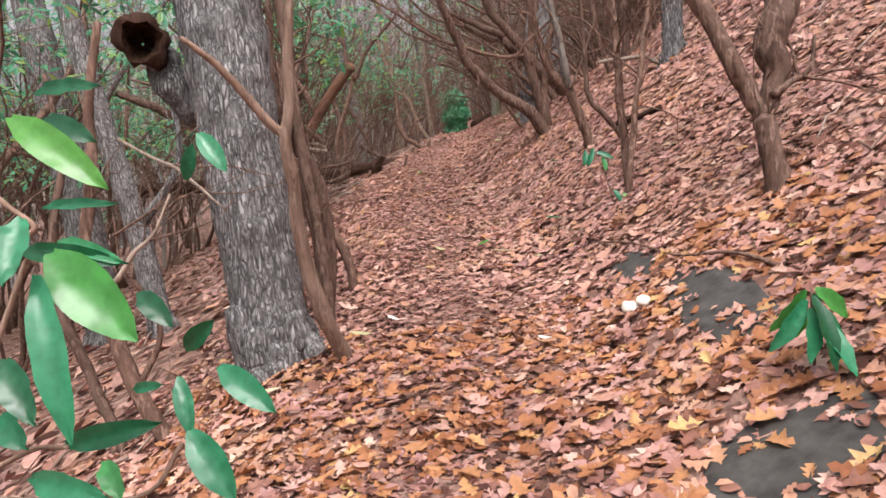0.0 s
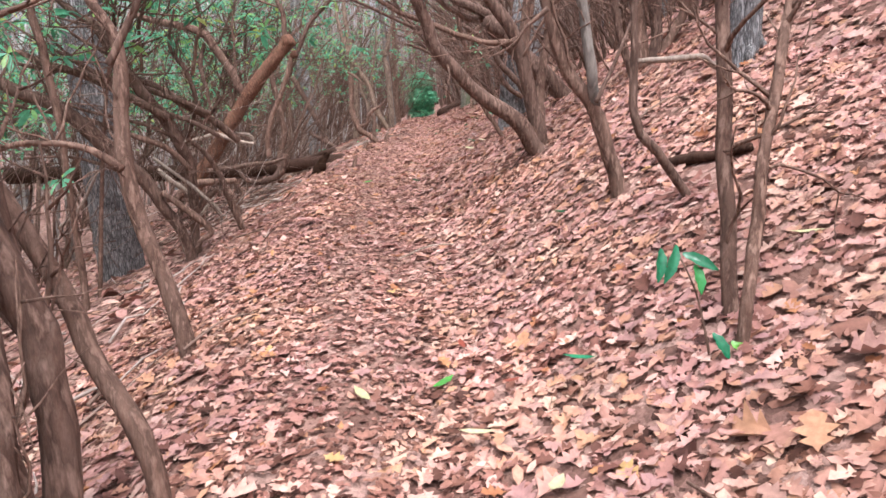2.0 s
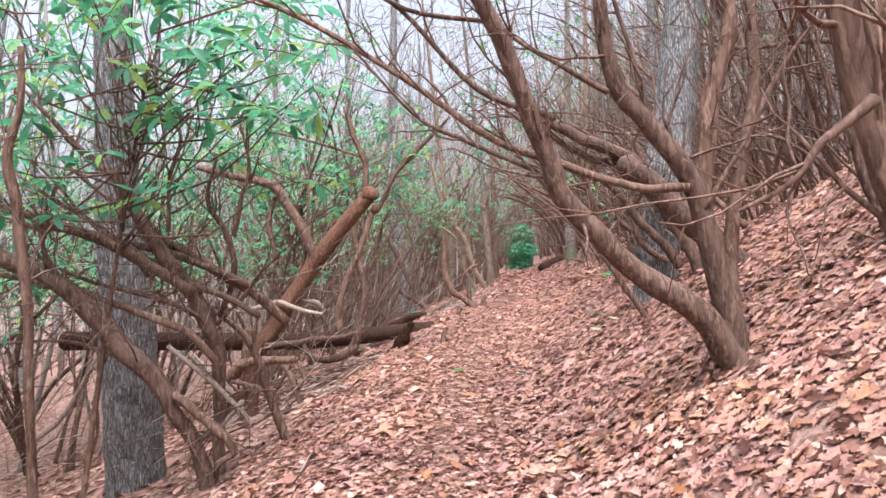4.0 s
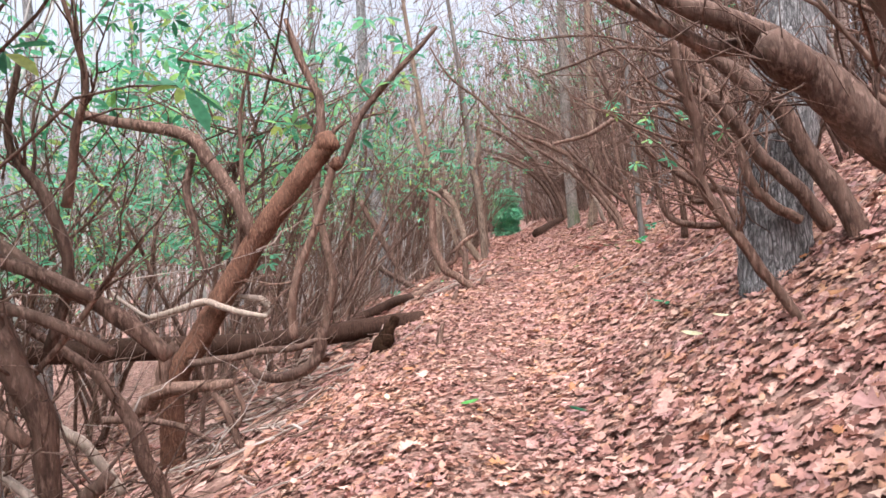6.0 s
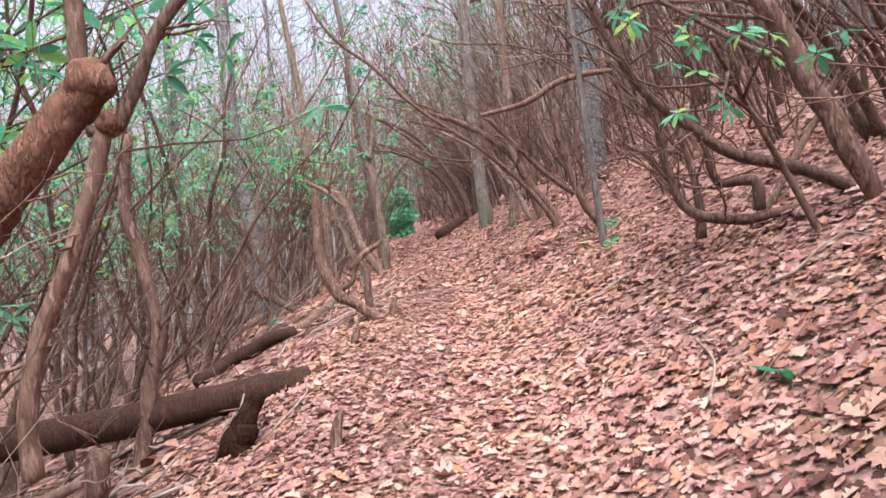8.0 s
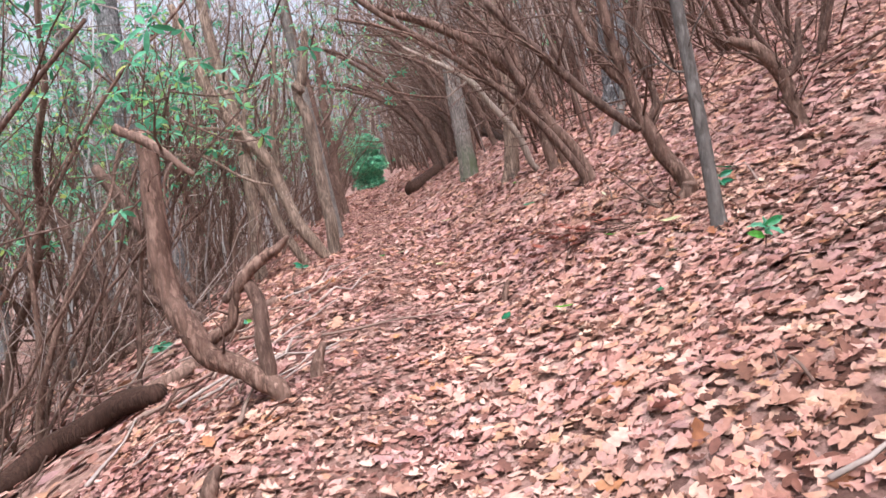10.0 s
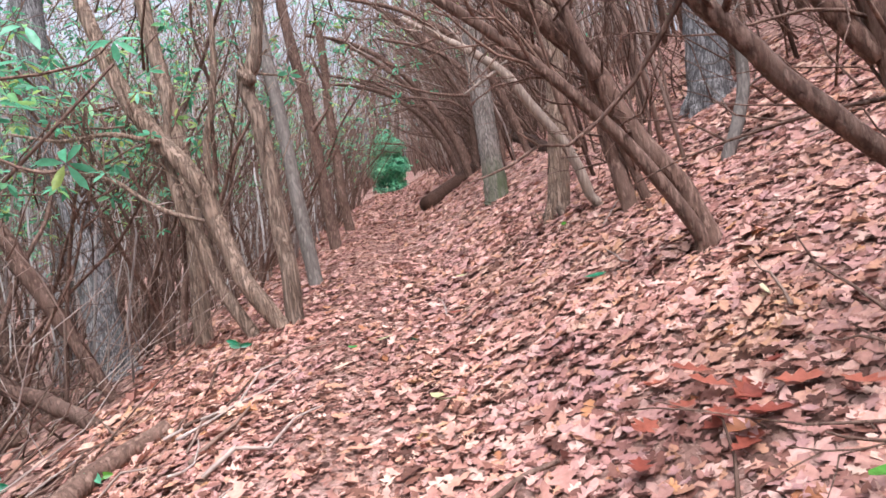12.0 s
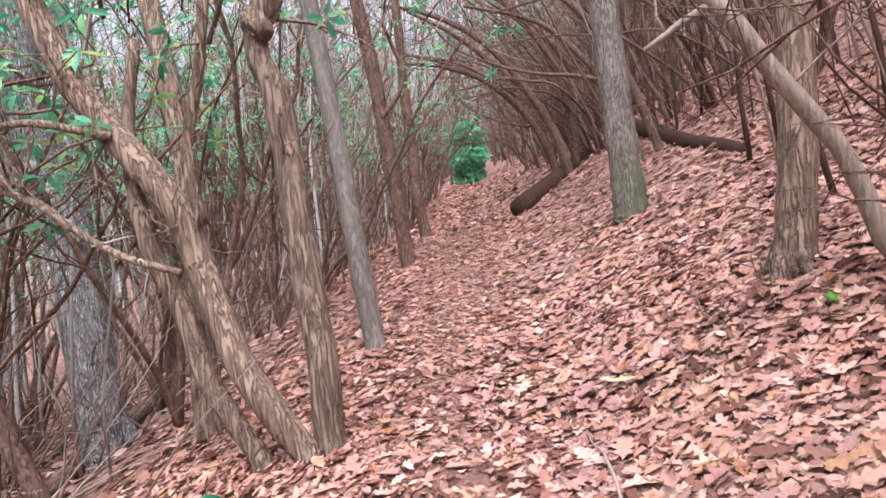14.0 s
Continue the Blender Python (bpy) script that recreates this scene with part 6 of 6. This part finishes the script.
def big_leaf(t, a, b, width, material=None):
    """One broad leaf from its stalk at a to its tip at b, folded along the midrib and curled."""
    a, b = np.array(a), np.array(b)
    base = np.array(t.location)
    d = b - a
    length = np.linalg.norm(d)
    d /= length
    side = np.cross(d, (0.25, -1.0, 0.35))
    side /= np.linalg.norm(side)
    nrm = np.cross(side, d)
    verts, faces = [], []
    rows, cols = 8, 5
    for i in range(rows + 1):
        s = i / rows
        w = width * 0.62 * math.sin(math.pi * min(1, s * 0.94 + 0.05)) ** 0.75
        for j in range(cols):
            c = (j / (cols - 1) - 0.5) * 2
            lift = 0.28 * abs(c) * w - 0.25 * length * (s - 0.4) ** 2 + 0.004 * math.sin(s * 17 + c * 3)
            verts.append(a - base + d * (s * length) + side * (c * w * 0.5 * 1.6) + nrm * lift)
    faces = [(i * cols + j, i * cols + j + 1, (i + 1) * cols + j + 1, (i + 1) * cols + j) for i in range(rows) for j in range(cols - 1)]
    return mesh_object("leaf", verts, faces, material or FRESHLEAF, t)


t = thing("rhododendron", "leafy rhododendron branch with broad glossy leaves", "shrub", -0.62, 1.3)
limb(t, "stem", RHODO, (-0.62, 1.3, 0.3, 0.014), (-0.6, 1.28, 0.8, 0.012), (-0.54, 1.27, 1.2, 0.01), (-0.48, 1.29, 1.5, 0.007), (-0.5, 1.4, 1.72, 0.004))
limb(t, "twig", VINE, (-0.49, 1.31, 1.6, 0.004), (-0.43, 1.3, 1.54, 0.004), (-0.4, 1.3, 1.51, 0.004), (-0.42, 1.3, 1.49, 0.004), (-0.44, 1.29, 1.46, 0.004))
limb(t, "twig", VINE, (-0.5, 1.27, 1.28, 0.004), (-0.42, 1.29, 1.45, 0.004), (-0.4, 1.29, 1.46, 0.004))
limb(t, "twig", VINE, (-0.53, 1.25, 1.16, 0.004), (-0.43, 1.25, 1.2, 0.004), (-0.38, 1.25, 1.2, 0.004))
limb(t, "twig", VINE, (-0.51, 1.24, 1.14, 0.004), (-0.29, 1.24, 1.12, 0.004), (-0.22, 1.25, 1.19, 0.004))
big_leaf(t, (-0.44, 1.35, 1.67), (-0.29, 1.29, 1.56), 0.051)
big_leaf(t, (-0.34, 1.22, 1.48), (-0.22, 1.16, 1.37), 0.07)
big_leaf(t, (-0.26, 1.54, 1.21), (-0.15, 1.47, 1.14), 0.05)
big_leaf(t, (-0.42, 1.28, 1.48), (-0.25, 1.22, 1.46), 0.031)
big_leaf(t, (-0.33, 1.17, 1.46), (-0.28, 1.09, 1.27), 0.041)
big_leaf(t, (-0.33, 1.53, 1.2), (-0.3, 1.47, 1.11), 0.035)
big_leaf(t, (-0.28, 1.42, 1.14), (-0.2, 1.36, 1.04), 0.057)
big_leaf(t, (-0.44, 1.33, 1.17), (-0.27, 1.28, 1.21), 0.038)
big_leaf(t, (-0.41, 1.2, 1.35), (-0.35, 1.14, 1.28), 0.04)
big_leaf(t, (-0.43, 1.23, 1.17), (-0.3, 1.17, 1.16), 0.039)
big_leaf(t, (-0.64, 2.32, 1.03), (-0.53, 2.28, 1.12), 0.062)
big_leaf(t, (-0.82, 3.24, 1.73), (-0.7, 3.16, 1.56), 0.087)
big_leaf(t, (-0.89, 3.21, 1.53), (-0.83, 3.18, 1.68), 0.063)
big_leaf(t, (-0.34, 1.18, 1.53), (-0.34, 1.12, 1.46), 0.041)
big_leaf(t, (-0.49, 1.51, 1.72), (-0.36, 1.46, 1.72), 0.028)
big_leaf(t, (-0.5, 1.49, 1.53), (-0.35, 1.43, 1.53), 0.019)
big_leaf(t, (-0.43, 1.42, 1.1), (-0.38, 1.36, 1.06), 0.038)
big_leaf(t, (-0.46, 1.46, 1.67), (-0.35, 1.4, 1.63), 0.04)
big_leaf(t, (-0.44, 1.66, 1.34), (-0.36, 1.6, 1.28), 0.045)
big_leaf(t, (-0.46, 1.24, 1.26), (-0.4, 1.19, 1.23), 0.039)
big_leaf(t, (-0.36, 1.28, 1.49), (-0.25, 1.22, 1.46), 0.023)
big_leaf(t, (-0.47, 1.63, 1.15), (-0.39, 1.58, 1.17), 0.022)

t = thing("seedling", "low seedling with broad drooping green leaves", "seedling", 1.3, 2.32)
limb(t, "stem", RHODO, (1.3, 2.32, height(1.3, 2.32), 0.006), (1.29, 2.31, height(1.3, 2.32) + 0.14, 0.005), (1.28, 2.3, height(1.3, 2.32) + 0.27, 0.004))
for k in range(11):
    a = k * 2.4
    r0 = 0.12 + 0.03 * math.sin(k * 3.3)
    z0 = height(1.3, 2.32) + 0.27 - 0.008 * k
    big_leaf(t, (1.28 + 0.015 * math.cos(a), 2.3 + 0.015 * math.sin(a), z0), (1.28 + r0 * math.cos(a), 2.3 + r0 * math.sin(a), z0 - 0.1 - 0.05 * (k % 3)), 0.06)
t = thing("seedling", "small sprig of narrow green leaves by a sapling", "seedling", 1.5, 5.25)
limb(t, "stem", RHODO, (1.5, 5.25, height(1.5, 5.25), 0.006), (1.45, 5.27, height(1.5, 5.25) + 0.25, 0.004), (1.38, 5.3, height(1.5, 5.25) + 0.42, 0.003))
for k, (x, y, z) in enumerate([(1.38, 5.3, 1.47), (1.32, 5.3, 1.46), (1.44, 5.28, 1.4), (1.5, 5.24, 1.15), (1.56, 5.22, 1.12), (1.4, 5.3, 1.44)]):
    big_leaf(t, (x, y, z), (x - 0.06 + 0.035 * k, y - 0.05, z - 0.13 + 0.015 * k), 0.045)

for x, y, s in ((1.05, 3.42, 0.04), (1.11, 3.4, 0.036)):
    bm = bmesh.new()
    bmesh.ops.create_icosphere(bm, subdivisions=3, radius=s)
    for v in bm.verts:
        v.co *= 1 + 0.25 * noise.noise(v.co * 30 + Vector((x * 9, 0, 0)))
        v.co.z *= 0.75
    me = bpy.data.meshes.new("fungus")
    bm.to_mesh(me)
    bm.free()
    me.materials.append(FUNGUS)
    me.shade_smooth()
    ob = tagged(new("fungus", me), "lumpy cream-white fungus among leaves", "fungus", "fungi by the mud")
    ob.location = (x, y, rugged(x, y) + 0.035)


def seedling(label, x, y, seed, tall=0.16, leaves=6, size=0.1):
    """A low evergreen seedling with a few broad leaves."""
    r = np.random.default_rng(seed)
    z = rugged(x, y)
    t = thing("seedling", label, "seedling", x, y)
    limb(t, "stem", RHODO, (x, y, z - 0.02, 0.004), (x + 0.01, y, z + tall * 0.5, 0.003), (x + 0.02, y - 0.01, z + tall, 0.002))
    for j in range(leaves):
        a = 2 * math.pi * j / leaves + r.uniform(-0.3, 0.3)
        o = np.array((x + 0.01, y, z + tall * r.uniform(0.5, 1.0)))
        big_leaf(t, o, o + np.array((math.cos(a) * size, math.sin(a) * size, r.uniform(-0.03, 0.05))), size * 0.42, GREENLEAF if j % 3 else FRESHLEAF)


seedling("small green seedling among dry leaves on the bank", 2.46, 17.83, 91)
seedling("small green seedling at the trail's lower edge", -0.75, 21.6, 92)
seedling("low green seedling beside the burled stems", -0.2, 23.3, 93, 0.12, 5)
seedling("yellow-green seedling at the slope edge", -1.77, 22.31, 95, 0.2, 8, 0.13)
seedling("small green seedling under the slim tree", 2.9, 18.9, 94, 0.2, 7)


def stick(label, radius, *xy):
    t = thing("stick", label, "stick", *xy[0])
    limb(t, "shaft", DEADWOOD if "pale" in label else LOGBARK if "rotten" in label else RHODO, *[(x, y, rugged(x, y) + 0.03 + 0.012 * (i % 2), radius * (1 - 0.12 * i)) for i, (x, y) in enumerate(xy)])


stick("long bent brown stick lying beside the mud", 0.013, (1.55, 3.0), (1.5, 3.3), (1.39, 3.73), (1.32, 4.22), (1.2, 4.76))
stick("short dark stick lying on the leaves", 0.016, (1.2, 19.88), (1.44, 20.03), (1.62, 20.06))
stick("thin dark stick lying on the slope", 0.012, (-1.66, 24.2), (-1.3, 24.4), (-1.1, 24.5))
stick("thick black rotten piece of wood on the bank", 0.042, (2.08, 7.1), (2.17, 6.93), (2.24, 6.8), (2.36, 6.6))
stick("thin pale stick on the leaves", 0.008, (0.35, 8.2), (0.6, 8.3), (0.8, 8.2))
stick("thin pale stick among the leaves", 0.008, (1.4, 14.0), (1.6, 14.3), (1.7, 14.7))
stick("thin pale stick by the log", 0.01, (-0.9, 15.9), (-0.7, 16.3), (-0.75, 16.8))

for x, y, h, r0 in ((1.45, 19.36, 0.13, 0.03), (-0.42, 15.15, 0.22, 0.045), (0.12, 18.8, 0.2, 0.05), (-0.32, 17.6, 0.16, 0.05)):
    t = thing("stump", "small broken brown stump in the leaves", "stump", x, y)
    z = height(x, y)
    limb(t, "stem", RHODO, (x, y, z, r0), (x + 0.02, y, z + h * 0.6, r0 * 0.8), (x + 0.06, y + 0.02, z + h, r0 * 0.45))


def brushwood(label, seed, count, x0, x1, y0, y1, size, thick, heading):
    """Dry sticks lying crisscross on the ground."""
    r = np.random.default_rng(seed)
    lines = []
    for _ in range(count):
        x, y = r.uniform(x0, x1), r.uniform(y0, y1)
        a = radians(heading) + r.normal() * 0.6
        n, w, s = 4, r.uniform(*thick), r.uniform(*size)
        q = []
        for j in range(n + 1):
            a += r.normal() * 0.12
            x, y = x + math.cos(a) * s / n, y + math.sin(a) * s / n
            q.append((x, y, rugged(x, y) + 0.03 + abs(r.normal()) * 0.04, w * (1 - 0.6 * j / n)))
        lines.append(np.array(q))
    v, f = joined(lines, 5)
    return tagged(mesh_object("brushwood", v, f, HAZE), label, "brushwood", kind="stuff")


brushwood("dry broken sticks lying at the trail's lower edge", 81, 50, -1.6, 0.2, 18.2, 22.5, (0.3, 1.1), (0.006, 0.018), 60)
brushwood("dry broken sticks under the fallen log", 82, 200, -3.6, -1.0, 13.2, 18.5, (0.3, 1.0), (0.006, 0.016), 150)
brushwood("thin dry sticks on the bank", 83, 50, 1.4, 4.0, 3.0, 24, (0.2, 0.7), (0.004, 0.01), 30)
brushwood("thin dry sticks below the trail edge", 84, 90, -3.5, -1.0, 3.0, 13, (0.3, 0.9), (0.005, 0.014), 100)


def fallen(x, y, material, label, size=0.12, oak=False):
    r = np.random.default_rng(int(x * 100 + y * 1000) % 9973)
    ob = leaf_mesh(OAK_LEAF if oak else LONG_LEAF, OAK_FACES if oak else LONG_FACES, np.zeros((1, 3)), np.array([(math.cos(x * 40), math.sin(x * 40), 0.08)]),
                   np.array([(r.normal() * 0.2, r.normal() * 0.2 - 0.15, 1.0)]), np.array([size]), np.array([0.4]), np.array([0.35]), "fallen_leaf", material)
    ob.location = (x, y, rugged(x, y) + 0.055)
    return tagged(ob, label, "leaf", "single leaves on the litter")


for x, y in ((1.60, 13.67), (-0.15, 12.84), (0.69, 12.31), (1.28, 18.78), (1.55, 18.55), (1.99, 18.04), (2.30, 18.41), (3.21, 19.15), (2.29, 19.21), (0.49, 5.85), (1.18, 5.61), (1.22, 22.22), (2.35, 21.78), (0.76, 22.37), (2.70, 23.30), (1.51, 7.40), (1.63, 13.75)):
    fallen(x, y, FRESHLEAF, "green fallen leaf on the dry litter", 0.15)
for x, y in ((1.48, 12.42), (1.66, 12.45), (-0.74, 13.32), (0.74, 14.55), (1.23, 21.15), (1.24, 21.08), (2.32, 19.00), (2.50, 18.99), (2.70, 20.36), (0.21, 5.77), (0.71, 5.37), (0.89, 5.02), (2.03, 5.67), (0.95, 22.47), (1.72, 23.65), (0.72, 14.62), (-0.24, 3.90), (-0.79, 3.42)):
    fallen(x, y, PALELEAF, "pale yellow-green leaf on the litter", 0.15)
for x, y in ((1.78, 14.80), (1.74, 14.84), (-0.10, 4.03), (0.60, 3.42)):
    fallen(x, y, WHITELEAF, "bleached pale leaf on the litter", 0.12)
for x, y in ((0.67, 6.17), (0.88, 5.76), (1.55, 22.64)):
    fallen(x, y, REDLEAF, "dark russet leaf on the litter", 0.12)
for k in range(16):
    fallen(2.2 + 0.22 * math.sin(k * 2.4) * (k / 9), 19.85 + 0.3 * math.cos(k * 2.4) * (k / 12), REDLEAF, "dark russet oak leaf on the litter", 0.17, True)

# ---------------------------------------------------------------- leaf litter


def litter(name, label, count, y0, y1, d0, d1, size, seed, blank, faces, thin=0.0, material=LITTER):
    r = np.random.default_rng(seed)
    y = r.uniform(y0, y1, count)
    tx = np.array([trail_x(a) for a in y])
    d = r.uniform(d0, d1, count)
    if thin:
        keep = r.random(count) > thin * np.exp(-((d + 0.2) / 0.47) ** 2)
        y, tx, d = y[keep], tx[keep], d[keep]
    x = tx + d
    keep = np.ones(len(x), bool)
    for a, c, rx, ry in BARE + SHADE_GAPS:
        q = ((x - a) / rx) ** 2 + ((y - c) / ry) ** 2
        keep &= q > r.uniform(0.15, 1.2, len(x))
    x, y = x[keep], y[keep]
    n = len(x)
    z = np.array([rugged(a, b) for a, b in zip(x, y)]) + r.uniform(0.003, 0.027, n)
    a = r.uniform(0, 2 * math.pi, n)
    along = np.stack([np.cos(a), np.sin(a), r.normal(0, 0.15, n)], 1)
    gx = np.array([height(p + 0.06, q) - height(p - 0.06, q) for p, q in zip(x, y)]) / 0.12
    gy = np.array([height(p, q + 0.06) - height(p, q - 0.06) for p, q in zip(x, y)]) / 0.12
    along[:, 2] += along[:, 0] * gx + along[:, 1] * gy
    up = np.stack([r.normal(0, 0.14, n) - gx, r.normal(0, 0.14, n) - gy, np.ones(n)], 1)
    sz = r.uniform(*size, n)
    ob = leaf_mesh(blank, faces, np.stack([x, y, z], 1), along, up, sz, r.normal(0.12, 0.36, n), r.normal(0.1, 0.4, n), name, material)
    return tagged(ob, label, "leaf litter", kind="stuff")


litter("leaf_litter", "thick carpet of dry tan and russet oak leaves", 70000, -0.6, 26, -2.1, 2.9, (0.045, 0.112), 41, OAK_LEAF * (1, 1.2), OAK_FACES, 0.86)
litter("leaf_litter", "dry curled brown leaves filling the carpet", 34000, -0.6, 26, -2.1, 2.9, (0.035, 0.085), 46, LONG_LEAF * (1, 1.6), LONG_FACES, 0.5)
litter("leaf_litter", "scattered dry oak leaves on the trail edges", 18000, 20, 36, -2.6, 5, (0.08, 0.17), 45, OAK_LEAF, OAK_FACES, 0.8)
litter("far_leaf_litter", "dry fallen leaves farther along the trail", 15000, 34, 62, -3, 7, (0.12, 0.24), 42, LONG_LEAF * (1, 1.9), LONG_FACES)
litter("slope_leaf_litter", "dry fallen leaves on the slope below the trail", 13000, 0, 40, -8, -2.1, (0.1, 0.2), 43, LONG_LEAF * (1, 1.9), LONG_FACES)
litter("bank_leaf_litter", "dry oak leaves covering the bank", 17000, 1, 28, 2.7, 5.6, (0.07, 0.14), 50, OAK_LEAF * (1, 1.3), OAK_FACES)
litter("bank_leaf_litter", "dry fallen leaves farther up the bank", 15000, 0, 40, 3.5, 12, (0.07, 0.13), 44, LONG_LEAF * (1, 1.9), LONG_FACES)
litter("leaf_litter", "large pale curled leaves lying on top", 1700, -0.4, 27, -1.8, 3.2, (0.11, 0.16), 51, OAK_LEAF * (1, 1.5), OAK_FACES, 0.9)
litter("leaf_litter", "bright amber oak leaves strewn near the oak", 4200, -0.4, 4.0, -1.6, 1.9, (0.05, 0.12), 47, OAK_LEAF * (1, 1.2), OAK_FACES, 0, AMBERLEAF)
litter("leaf_litter", "amber leaves scattered along the trail", 500, 4.2, 26, -2.0, 2.8, (0.06, 0.13), 48, OAK_LEAF * (1, 1.2), OAK_FACES, 0, AMBERLEAF)
litter("trodden_litter", "trodden russet leaf crumbs along the worn trail", 30000, 0, 34, -0.75, 0.35, (0.02, 0.05), 49, LONG_LEAF * (1, 1.8), LONG_FACES, 0, CRUMBS)
